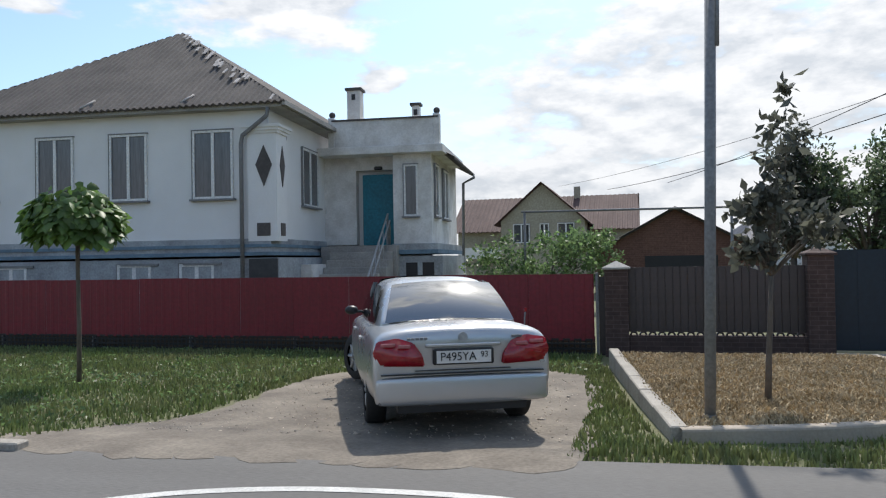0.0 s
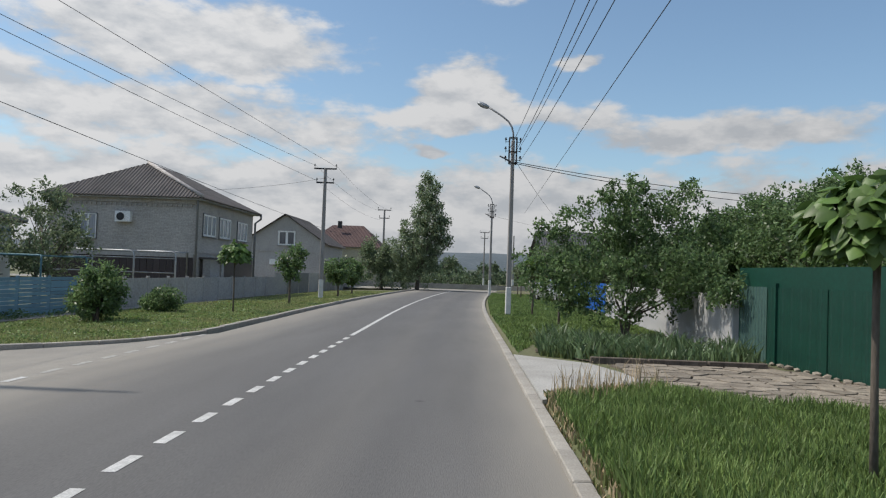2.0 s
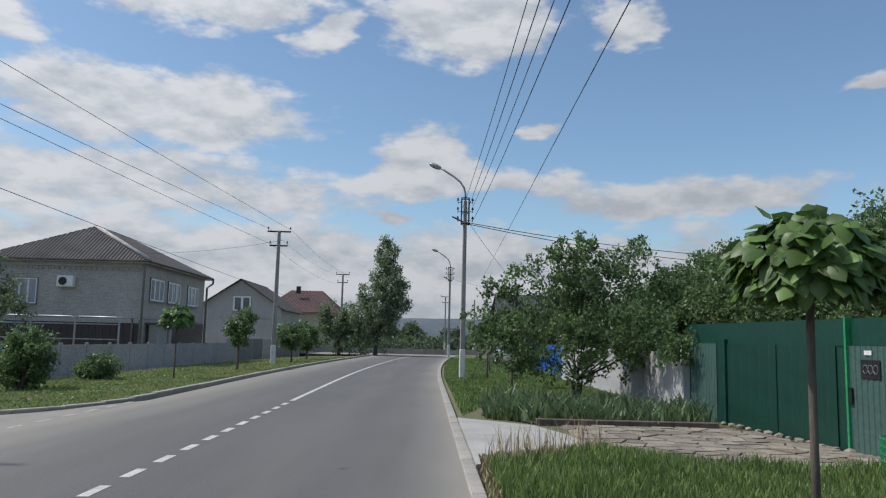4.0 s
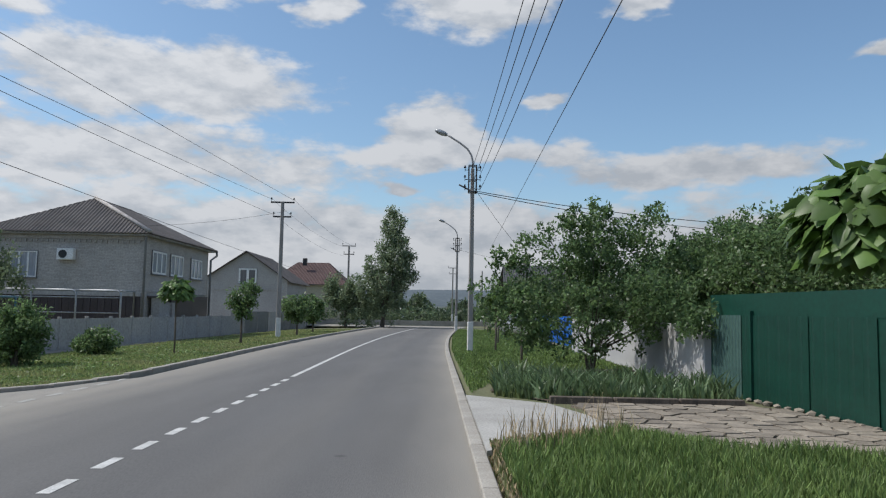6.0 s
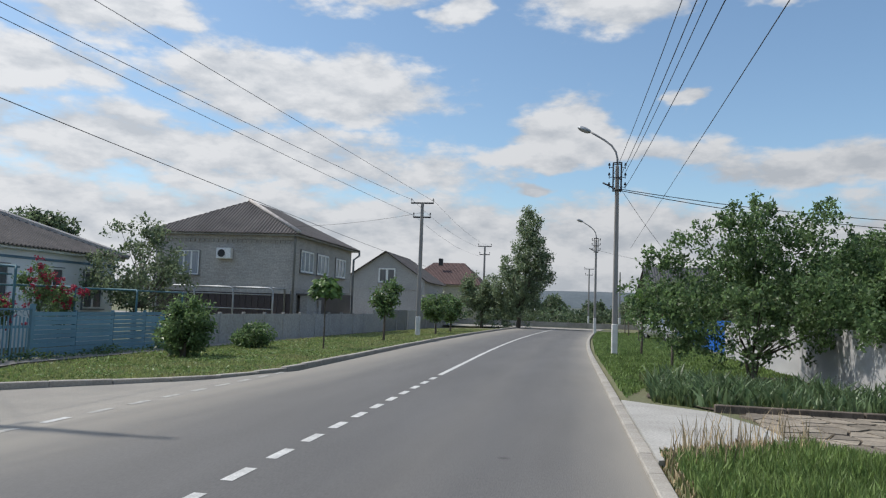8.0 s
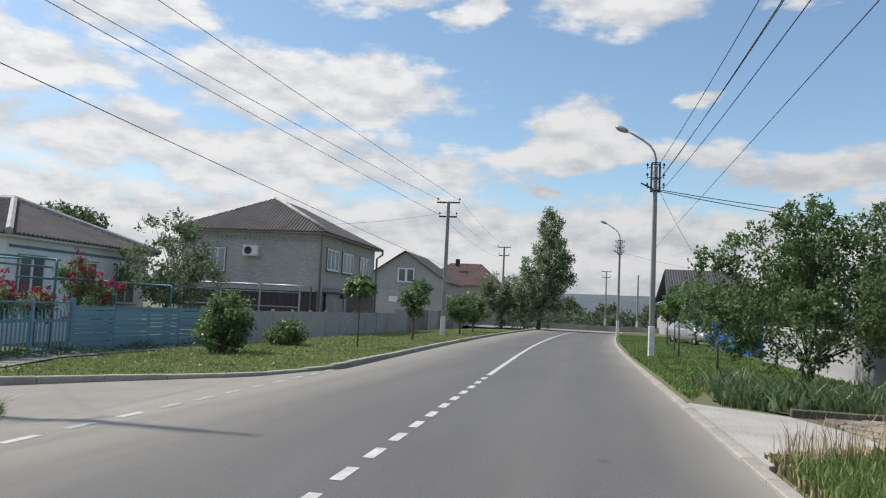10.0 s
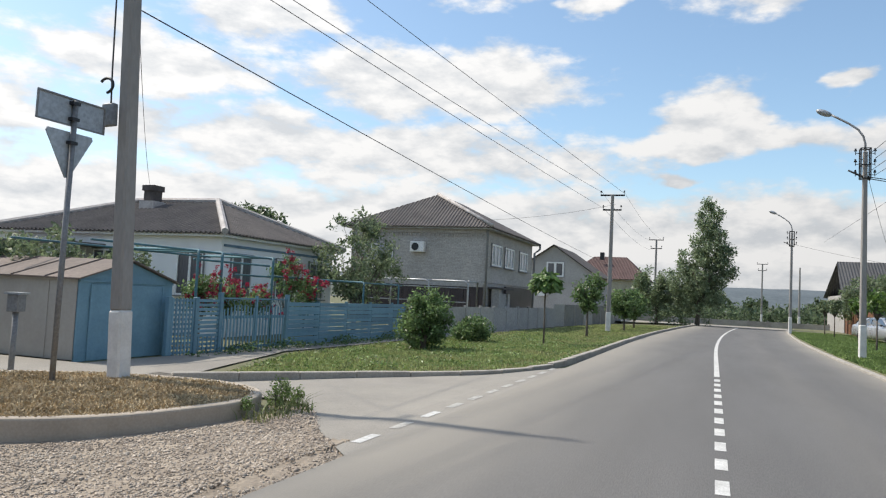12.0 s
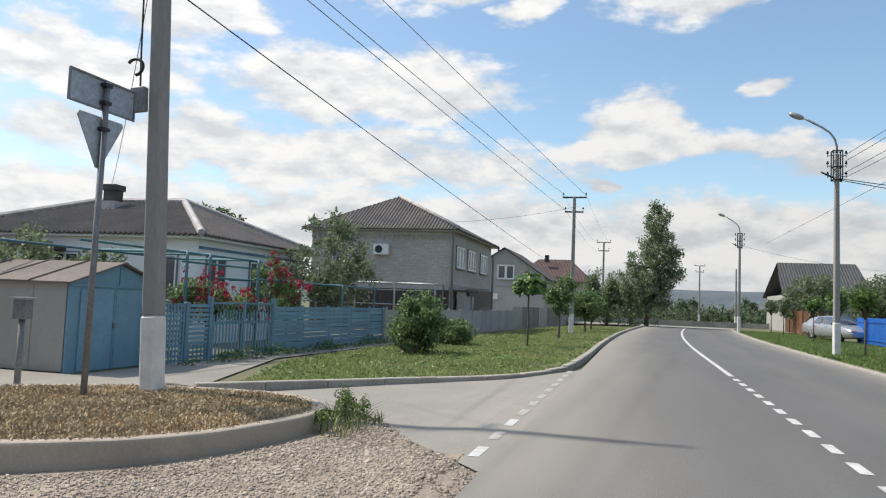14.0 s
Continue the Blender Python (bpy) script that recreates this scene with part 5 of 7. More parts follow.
h3 = gable_house("gable_house", (69.3, 17.9, -0.4), 0, 7.4, 10, 4.4, 2.5, greyrender, slate, "grey rendered house with a plain gable")
window(h3, -0.95, 4.0, 1.6, 1.35, axis="y", at=0.0, out=-1, framew=0.14)
box("string_course", greyrender, h3, -0.06, 0, -3.7, 3.7, 3.4, 3.55)
box("air_conditioner", pvc, h3, -0.3, 0, 0.5, 1.3, 2.2, 2.7)
h4 = thing("red_roof_house", (93, 12.0, -0.4), 0, "distant house with a red-brown hipped roof", "house")
box("wall", tanwall, h4, 0, 9, 0, 9, 0, 4.8)
hip_roof(h4, 0, 9, 0, 9, 4.8, 2.9, redtile, axis="y", over=0.5, inset=3.0)
box("chimney", blackm, h4, 2.2, 2.7, 5.0, 5.5, 7.2, 8.1)

# houses behind the brick fence
h5 = gable_house("tan_gable_house", (-3.44, 45.6, -0.5), 88, 5.0, 6, 4.3, 2.2, tanwall, redtile, "tan house with a steep front gable")
for y in (-1.9, -0.4, 0.75):
    window(h5, y, 2.9, 1.0 if y != -0.4 else 0.55, 1.15, axis="y", at=0.0, out=-1, inner=glass, sill=False)
h5b = thing("long_red_roof_house", (-9.14, 48.3, -0.5), -2, "long house with a red-brown roof behind the gable", "house")
box("wall", tanwall, h5b, 0, 11.0, 0, 7, 0, 3.9)
roof_plane("roof", h5b, redtile, (-0.4, -0.5, 3.7), (11.4, -0.5, 3.7), (-0.4, 3.5, 6.1), (11.4, 3.5, 6.1), 0.3, 0.03)
roof_plane("roof", h5b, redtile, (11.4, 7.5, 3.7), (-0.4, 7.5, 3.7), (11.4, 3.5, 6.1), (-0.4, 3.5, 6.1), 0.3, 0.03)
box("chimney", tanwall, h5b, 7.2, 7.6, 3.2, 3.6, 5.6, 6.7)
box("balcony_rail", pvc, h5b, 0.2, 3.0, -0.9, -0.85, 2.0, 2.7)
h6 = gable_house("brown_outbuilding", (3.13, 32.4, -0.5), 88, 6.4, 8, 2.2, 1.75, rustbrick, slate, "brown brick outbuilding with a low gable")
# flat black panel on the uncut wall imitates the darkness of a door recess
box("door_recess", blackm, h6, -0.03, 0, -1.6, 1.2, 0, 2.0)
h7 = thing("pale_roof_house", (9.8, 40.1, -0.5), 0, "distant house with a pale hipped roof", "house")
box("wall", plaster, h7, -3, 3, 0, 6, 0, 2.7)
hip_roof(h7, -3, 3, 0, 6, 2.7, 2.2, mat("pale_roof", (0.36, 0.34, 0.34), None, 1, 8, 0.8, 0.1), over=0.4, inset=2.9)
h8 = thing("grey_roof_house", (67, -12.0, -0.1), 0, "low house with a long dark grey roof", "house")
box("wall", greyrender, h8, 0, 9, 0.5, 6.7, 0, 3.1)
darksheet = mat("dark_grey_roof_sheet", (0.070, 0.072, 0.076), (0.052, 0.054, 0.058), 0.6, 8, 0.8, 0.1)
roof_plane("roof", h8, darksheet, (-0.4, 7.0, 3.0), (-0.4, 0.2, 3.0), (4, 6.7, 5.9), (4, 0.6, 5.9), 0.22, 0.03)
roof_plane("roof", h8, darksheet, (9.4, 0.2, 3.0), (9.4, 7.0, 3.0), (4, 0.6, 5.9), (4, 6.7, 5.9), 0.22, 0.03)


# ---- poles, lamps, signs, wires ----
def concrete_pole(name, loc, top, label, w=0.28, white=1.0, wt=0.17):
    p = thing(name, loc, 0, label, "utility pole")
    bm = bmesh.new()
    zs = (white, top)
    for z0, z1 in ((white, top),):
        f = lambda z: w + (wt - w) * z / top
        a = [bm.verts.new((sx * f(z0) / 2, sy * f(z0) / 2 * 0.85, z0)) for sx, sy in ((-1, -1), (1, -1), (1, 1), (-1, 1))]
        b = [bm.verts.new((sx * f(z1) / 2, sy * f(z1) / 2 * 0.85, z1)) for sx, sy in ((-1, -1), (1, -1), (1, 1), (-1, 1))]
        bm.faces.new(b)
        bm.faces.new(a[::-1])
        for i in range(4):
            bm.faces.new((a[i], a[(i + 1) % 4], b[(i + 1) % 4], b[i]))
        bmesh.ops.bevel(bm, geom=bm.edges[:], offset=0.025, segments=1, affect="EDGES")
    part("shaft", bm, polem, p)
    bm = bx(bmesh.new(), -w / 2 - 0.004, w / 2 + 0.004, -w * 0.43 - 0.004, w * 0.43 + 0.004, -0.3, white + 0.004, None, 0.025)
    part("painted_foot", bm, whitewash, p, "whitewashed foot")
    return p


def insulator(parent, x, y, z, s=1.0):
    b = bmesh.new()
    tube(b, [(x, y, z - 0.14 * s), (x, y, z)], 0.012 * s, 5)
    tube(b, [(x, y, z), (x, y, z + 0.03 * s), (x, y, z + 0.04 * s), (x, y, z + 0.10 * s)], [0.05 * s, 0.055 * s, 0.035 * s, 0.03 * s], 8)
    return part("insulator", b, blackm, parent, smooth=False)


mp_ = concrete_pole("utility_pole", (10.43, 11.45, -0.02), 7.8, "tall concrete utility pole with whitewashed foot in the corner bed", 0.235, 1.0, 0.18)
mp_.matrix_basis = pose(10.43, 11.45, -0.02, -2.8, 0, 0)
tubes("cable_coil", blackm, mp_, [(-0.2, 0.20 + 0.11 * math.cos(a), 4.0 + 0.10 * math.sin(a)) for a in np.linspace(0.6, 4.6, 14)], r=0.02, seg=6)
tubes("bracket", steelgrey, mp_, [(0.08, 0, 5.75), (0.3, 0.04, 5.8), (0.42, 0.05, 5.95)], r=0.035, seg=6, label="bent steel bracket")
box("junction_box", steelgrey, mp_, -0.22, -0.13, 0.05, 0.25, 3.45, 3.75, "small grey junction box", 0.01)
tubes("cable", blackm, mp_, [(-0.14, 0.1, 8.0), (-0.15, 0.12, 6.0), (-0.16, 0.15, 4.2), (-0.16, 0.15, 3.7)], r=0.012, seg=5)
box("crossarm", steelgrey, mp_, -0.05, 0.05, -0.8, 0.8, 7.3, 7.38)
for y in (-0.7, -0.3, 0.3, 0.7):
    insulator(mp_, 0, y, 7.52)


def street_lamp(x, y, group="lamps along the road"):
    p = concrete_pole("street_lamp", (x, y, 0.08), 6.65, "concrete street lamp pole with curved steel arm and whitewashed foot", 0.23, 1.05, 0.15)
    tagged(p, "", "street lamp", group)
    bm = bmesh.new()
    for sx, sy in ((-1, -1), (1, -1), (1, 1), (-1, 1)):
        tube(bm, [(sx * 0.14, sy * 0.14, 5.75), (sx * 0.14, sy * 0.14, 6.75)], 0.022, 5)
    for z in (5.76, 6.2, 6.74):
        for a, b in (((-1, -1), (1, -1)), ((1, -1), (1, 1)), ((1, 1), (-1, 1)), ((-1, 1), (-1, -1))):
            tube(bm, [(a[0] * 0.14, a[1] * 0.14, z), (b[0] * 0.14, b[1] * 0.14, z)], 0.02, 5)
    part("bracket_cage", bm, blackm, p, "black steel bracket cage")
    arm = tubes("arm", steelgrey, p, [(0, 0, 6.6), (0, 0, 6.9), (0.01, 0.06, 7.15), (0.04, 0.2, 7.38), (0.12, 0.45, 7.6), (0.25, 0.8, 7.85), (0.3, 0.95, 7.95)], r=0.035)
    b = bmesh.new()
    bmesh.ops.create_uvsphere(b, u_segments=14, v_segments=8, radius=1.0)
    for v in b.verts:
        v.co = Vector((v.co.x * 0.12, v.co.y * 0.27, v.co.z * (0.09 if v.co.z > 0 else 0.11)))
    bmesh.ops.transform(b, matrix=Matrix.Translation((0.37, 1.17, 8.06)) @ Matrix.Rotation(radians(22), 4, "X"), verts=b.verts)
    part("lamp_head", b, steel, p, "pale oval lamp head", True)
    for s in (-1, 1):
        for z in (5.9, 6.25, 6.6):
            k = tubes("hook", blackm, p, [(0, s * 0.12, z), (0, s * 0.26, z - 0.02), (0, s * 0.28, z + 0.04)], r=0.012, seg=5)
            insulator(p, 0, s * 0.28, z + 0.06, 0.9)
    tubes("side_arm", blackm, p, [(-0.1, 0.5, 6.02), (0, -0.15, 5.72)], r=0.03, seg=5)
    return p


for x, y in ((29.56, -0.33), (56.8, -0.63), (-2.4, -0.35)):
    street_lamp(x, y)
fl = concrete_pole("street_lamp", (96, -5, 0), 6.6, "far lamp pole beyond the cross street", 0.3, 1.0)


def tee_pole(x, y, z0, top, group=""):
    p = concrete_pole("utility_pole", (x, y, z0), top, "concrete pole with two steel crossarms and whitewashed foot", 0.27, 1.15, 0.18)
    for z, w in ((top - 0.05, 0.65), (top - 0.85, 0.5)):
        arm = box("crossarm", blackm, p, -0.04, 0.04, -w, w, z - 0.04, z + 0.04)
        for s in (-0.95, 0.95):
            insulator(p, 0, s * w, z + 0.16)
    return p


tee_pole(43.4, 9.47, -0.2, 7.55)
tee_pole(74, 9.3, -0.2, 7.8)
tee_pole(104, -1.5, -0.1, 7.5)

ps = thing("steel_post", (1.55, 8.31, 0.04), 0, "plain grey steel post standing in the planted bed", "post")
ps.matrix_basis = pose(1.55, 8.31, 0.04, 0, 1.2, 0)
b = bmesh.new()
tube(b, [(0, 0, -0.2), (0, 0, 4.05)], 0.05, 10)
part("tube", b, steelgrey, ps, smooth=True)
tubes("conduit", steelgrey, ps, [(0.055, -0.02, 3.35), (0.055, -0.02, 4.0)], r=0.02, seg=6)
b = bmesh.new()
bmesh.ops.create_cone(b, cap_ends=True, segments=12, radius1=0.11, radius2=0.06, depth=0.06)
part("collar", b, steelgrey, ps)

sg = thing("road_sign", (9.65, 11.75, -0.14), 0, "road sign seen from behind: grey plate above a triangle", "road sign")
tubes("post", steelgrey, sg, [(0, 0, -0.2), (0.02, 0, 3.74)], r=0.035)
yaw = Matrix.Rotation(radians(-2), 4, "Z")
p = part("sign_plate", bx(bmesh.new(), -0.5, 0.5, 0.03, 0.045, 3.42, 3.76, None, 0.0), signback, sg, "back of a rectangular plate")
p.matrix_basis = yaw
q = part("plate_rim", bx(bx(bx(bx(bmesh.new(), -0.51, 0.51, 0.012, 0.03, 3.75, 3.77), -0.51, 0.51, 0.012, 0.03, 3.41, 3.43), -0.51, -0.49, 0.012, 0.03, 3.43, 3.75), 0.49, 0.51, 0.012, 0.03, 3.43, 3.75), steelgrey, p)
b = bmesh.new()
prism(b, [(-0.33, 0), (0.33, 0), (0.35, 0.04), (0.03, 0.58), (-0.03, 0.58), (-0.35, 0.04)], 0, 0.015)
bmesh.ops.transform(b, matrix=Matrix.Translation((0, 0.03, 3.34)) @ Matrix.Rotation(radians(-90), 4, "X"), verts=b.verts)
t = part("sign_triangle", b, signback, sg, "back of a triangular sign")
t.matrix_basis = Matrix.Rotation(radians(-2), 4, "Z")
for z in (3.5, 3.7, 3.2):
    box("clamp", blackm, sg, -0.05, 0.06, -0.045, 0.03, z - 0.02, z + 0.02)

mb = thing("post_box", (10.61, 13.58, -0.2), 20, "small grey box on a thin post", "box on post")
tubes("post", steelgrey, mb, [(0, 0, 0), (0, 0, 1.1)], r=0.04, seg=6)
box("box", steelgrey, mb, -0.11, 0.11, -0.08, 0.08, 1.05, 1.30, bevel=0.008)
box("lid", steel, mb, -0.14, 0.14, -0.11, 0.11, 1.30, 1.33)


def wire(a, b, sag=0.3, r=0.008, label="overhead electric wire between poles"):
    a, b = Vector(a), Vector(b)
    n = 24
    pts = [a.lerp(b, i / n) - Vector((0, 0, 4 * sag * (i / n) * (1 - i / n))) for i in range(n + 1)]
    bm = tube(bmesh.new(), pts, r, 4)
    tagged(part("wire", bm, wirem, None, "", True), label, "wire", "overhead wires")


for dy, z in ((-0.28, 6.5), (0.1, 6.45), (-0.28, 5.95), (0.1, 5.9)):
    wire((29.56, -0.33 + dy, z), (-2.4, -0.35 + dy, z), 0.35)
    wire((-2.4, -0.35 + dy, z), (-36, -3.4 + dy, z), 0.4)
wire((67.5, -3.9, 7.1), (-2.4, -0.66, 5.05), 0.0)
wire((29.56, -0.4, 5.9), (33, -16, 5.2), 0.3, 0.016)
wire((29.56, -0.4, 5.85), (36, -16, 5.2), 0.3, 0.016)
wire((29.56, -0.4, 6.0), (67.5, -9.0, 4.9), 0.5)
wire((56.8, -0.6, 6.0), (70, -14, 5.2), 0.3)
# the line along the far side, from the two-armed pole back past the junction
wire((43.4, 10.0, 7.45), (-30, 14.3, 7.2), 0.6)
wire((43.4, 9.95, 6.6), (-30, 14.2, 7.0), 0.3)
wire((43.4, 8.9, 7.45), (-30, 16.2, 8.9), 0.15)
for dy, z in ((-0.6, 7.5), (0.6, 7.5), (0.45, 6.6)):
    wire((43.4, 9.47 + dy, z), (74, 9.3 + dy, z), 0.4, 0.006)
wire((10.43, 11.75, 5.15), (69.3, 13.2, 4.9), 0.12, 0.010)
wire((10.43, 11.75, 6.2), (24.1, 23.5, 4.75), 0.5)
wire((10.4, 11.75, 5.35), (0.5, 34, 4.4), 0.4, 0.012)
wire((10.4, 11.75, 6.6), (3.0, 34, 4.6), 0.4, 0.012)
wire((10.4, 11.75, 5.5), (-2.0, 40, 5.2), 0.4)
wire((10.4, 11.6, 7.7), (-34, 16.0, 7.6), 0.6)
wire((43.4, 9.3, 6.8), (38.8, 16.5, 5.3), 0.2)
gp2 = thing("gas_pipe", (0.9, 24.4, 0), -2, "yellowish raised gas pipe on thin supports behind the fences", "pipe")
tubes("pipe", steelgrey, gp2, [(-3.0, 0, 2.95), (10, 0, 2.85)], r=0.035)
for x in (-2.9, 3.2, 9.6):
    tubes("support", steelgrey, gp2, [(x, 0, -0.3), (x, 0, 2.95)], r=0.04)


# ---- cars ----
def lettering(name, body, size, material, parent, m, label=""):
    cu = bpy.data.curves.new("text", "FONT")
    cu.body, cu.size, cu.align_x, cu.align_y, cu.extrude = body, size, "CENTER", "CENTER", 0.002
    o = bpy.data.objects.new("text", cu)
    scene.collection.objects.link(o)
    bpy.context.view_layer.update()
    me = bpy.data.meshes.new_from_object(o.evaluated_get(bpy.context.evaluated_depsgraph_get()))
    bpy.data.objects.remove(o)
    me.materials.clear()
    me.materials.append(material)
    ob = new(name, me)
    ob.parent, ob.matrix_basis = parent, m
    return tagged(ob, label)


def loft(bm, sections):
    rows = [[bm.verts.new(p) for p in s] for s in sections]
    for r, s in zip(rows, rows[1:]):
        for i in range(len(r) - 1):
            bm.faces.new((r[i], r[i + 1], s[i + 1], s[i]))
    bm.faces.new(rows[0][::-1])
    bm.faces.new(rows[-1])
    return bm


def sub(ob, levels=2):
    m = ob.modifiers.new("round", "SUBSURF")
    m.levels = m.render_levels = levels
    ob.data.polygons.foreach_set("use_smooth", np.ones(len(ob.data.polygons), bool))
    return ob


def sedan(name, loc, heading, label, plate="", steer=0.0, wagon=False):
    c = thing(name, loc, heading, label, "car")

    def sec(x, w, zb, zs, zt, crown=0.03):
        half = [(0.0, zb), (w * 0.80, zb), (w * 0.95, zb + 0.06), (w * 0.99, zb + 0.2), (w, (zb + zs) / 2 + 0.04), (w * 0.975, zs - 0.04), (w * 0.93, zs + 0.02), (w * 0.80, zt), (w * 0.4, zt + crown), (0.0, zt + crown)]
        return [(x, -y, z) for y, z in half] + [(x, y, z) for y, z in reversed(half[1:-1])] + [(x, 0.0, zb)]
    tail = 1.0 if not wagon else 0.98
    st = [(-2.38, 0.74, 0.38, 0.62, 0.70), (-2.405, 0.82, 0.35, 0.74, 0.86), (-2.375, 0.86, 0.33, 0.90, 0.99), (-2.27, 0.877, 0.31, 0.94, 1.01), (-1.9, 0.885, 0.28, 0.93, 1.02), (-1.0, 0.89, 0.18, 0.92, 0.98),
          (0.0, 0.89, 0.18, 0.90, 0.95), (1.0, 0.89, 0.18, 0.87, 0.95), (1.7, 0.88, 0.20, 0.80, 0.86), (2.15, 0.84, 0.22, 0.70, 0.76), (2.35, 0.74, 0.26, 0.60, 0.66), (2.40, 0.62, 0.32, 0.52, 0.56)]
    bm = loft(bmesh.new(), [sec(*s) for s in st])
    body = sub(part("body", bm, carsilver, c, "silver metallic bodywork"), 2)
    # cabin
    xr = -1.72 if not wagon else -2.2
    cab = [(xr, 0.72, 0.70, 0.99, 1.01), (xr + 0.1, 0.735, 0.69, 0.98, 1.06), (xr + (0.58 if not wagon else 0.35), 0.755, 0.60, 0.96, 1.38), (-0.45, 0.77, 0.60, 0.94, 1.445), (0.35, 0.77, 0.585, 0.93, 1.42), (1.05, 0.755, 0.67, 0.92, 1.05), (1.25, 0.74, 0.72, 0.92, 0.95)]
    bm = loft(bmesh.new(), [[(x, -wb, zb), (x, -(wb * 0.4 + wr * 0.6), zb + (zr - zb) * 0.62), (x, -wr, zr - 0.02 * (zr > 1.1)), (x, -wr * 0.6, zr + 0.01), (x, wr * 0.6, zr + 0.01), (x, wr, zr - 0.02 * (zr > 1.1)), (x, wb * 0.4 + wr * 0.6, zb + (zr - zb) * 0.62), (x, wb, zb)] for x, wb, wr, zb, zr in cab])
    roof = sub(part("roof", bm, carsilver, c, "silver roof and window pillars"), 2)

    def pane(pts, nm, lab, lift):
        b = bmesh.new()
        n = 8
        P = [Vector(p) for p in pts]          # a-b bottom, d-c top
        grid = []
        for i in range(n + 1):
            row = []
            for j in range(n + 1):
                u, v = j / n, i / n
                p = P[0].lerp(P[1], u).lerp(P[3].lerp(P[2], u), v)
                row.append(b.verts.new(p + Vector(lift) * (4 * u * (1 - u) + 0.6 * 4 * v * (1 - v))))
            grid.append(row)
        for i in range(n):
            for j in range(n):
                b.faces.new((grid[i][j], grid[i][j + 1], grid[i + 1][j + 1], grid[i + 1][j]))
        return part(nm, b, carglass, c, lab, True)
    rx = xr + (0.555 if not wagon else 0.33)
    pane([(xr - 0.055, 0.675, 1.03), (xr - 0.055, -0.675, 1.03), (rx - 0.06, -0.545, 1.385), (rx - 0.06, 0.545, 1.385)], "rear_window", "dark rear window", (-0.05, 0, 0.035))
    pane([(1.16, -0.66, 0.985), (1.16, 0.66, 0.985), (0.38, 0.53, 1.405), (0.38, -0.53, 1.405)], "windscreen", "dark windscreen", (0.05, 0, 0.04))
    for s in (-1, 1):
        pane([(-0.42, s * 0.765, 0.98), (0.98, s * 0.755, 0.98), (0.36, s * 0.625, 1.37), (-0.42, s * 0.635, 1.39)], "side_window", "dark front side window", (0, s * 0.02, 0))
        pane([(-1.35, s * 0.755, 1.0), (-0.48, s * 0.765, 0.98), (-0.48, s * 0.635, 1.39), (-0.92, s * 0.63, 1.36)], "side_window", "dark rear side window", (0, s * 0.02, 0))
        # mirrors
        b = bmesh.new()
        bmesh.ops.create_uvsphere(b, u_segments=12, v_segments=8, radius=1)
        for v in b.verts:
            v.co = Vector((0.78 + v.co.x * 0.07, s * 0.905 + v.co.y * 0.09, 1.0 + v.co.z * 0.06))
        bx(b, 0.74, 0.82, min(s * 0.68, s * 0.86), max(s * 0.68, s * 0.86), 0.965, 0.995)
        part("mirror", b, blackm, c, "dark door mirror", True)
        for xx, dx in ((-1.42, 0), (1.36, 1)):
            w = thing_wheel(c, xx, s * 0.80, steer if dx else 0.0)
    # boot lid line, bumper, lamps
    b = bx(bmesh.new(), -2.43, -2.2, -0.84, 0.84, 0.33, 0.612, None, 0.03)
    sub(part("bumper", b, carsilver, c, "silver rear bumper"), 2)
    box("bumper_seam", blackm, c, -2.428, -2.35, -0.78, 0.78, 0.617, 0.626)
    box("boot_gap", blackm, c, -2.405, -2.3, -0.46, 0.46, 0.645, 0.652)
    box("valance", blackm, c, -2.36, -2.1, -0.62, 0.62, 0.27, 0.38)
    for s in (-1, 1):
        b = bmesh.new()
        outl = [(0.37, 0.69), (0.79, 0.70), (0.85, 0.80), (0.81, 0.915), (0.62, 0.945), (0.47, 0.90), (0.39, 0.79)]
        fr = [b.verts.new((-2.415 + 0.30 * max(0.0, y - 0.5) ** 1.6 - 0.03, s * y, z)) for y, z in outl]
        bk = [b.verts.new((-2.2, s * y, z)) for y, z in outl]
        b.faces.new(fr)
        for i in range(7):
            b.faces.new((fr[i], fr[(i + 1) % 7], bk[(i + 1) % 7], bk[i]))
        bmesh.ops.bevel(b, geom=b.edges[:], offset=0.012, segments=2, affect="EDGES")
        lamp = part("tail_lamp", b, taillens, c, "red tail lamp", True)
        b = bmesh.new()
        for y0, y1, z0 in ((0.50, 0.62, 0.855), (0.64, 0.78, 0.87)):
            bx(b, -2.425 + 0.30 * max(0.0, y0 - 0.5) ** 1.6 - 0.024, -2.36, s * y0 if s > 0 else -y1, s * y1 if s > 0 else -y0, z0, z0 + 0.035, None, 0.008)
        part("reversing_lens", b, pinklens, lamp, "pale clear lens")
        b = bx(bmesh.new(), 2.2, 2.37, s * 0.62 - 0.16, s * 0.62 + 0.16, 0.56, 0.68, None, 0.03)
        part("headlamp", b, clearlens, c, "clear headlamp")
        for xx in (-0.95, 0.2):
            box("door_handle", carsilver, c, xx - 0.09, xx + 0.09, s * 0.885 - 0.02, s * 0.885 + 0.02, 0.80, 0.835, "body-coloured handle", 0.008)
    b = bx(bmesh.new(), -2.44, -2.40, -0.29, 0.29, 0.70, 0.84, None, 0.01)
    rec = part("plate_recess", b, blackm, c, "black number plate holder")
    box("garnish", carsilver, c, -2.425, -2.39, -0.36, 0.36, 0.855, 0.885, "silver garnish", 0.008)
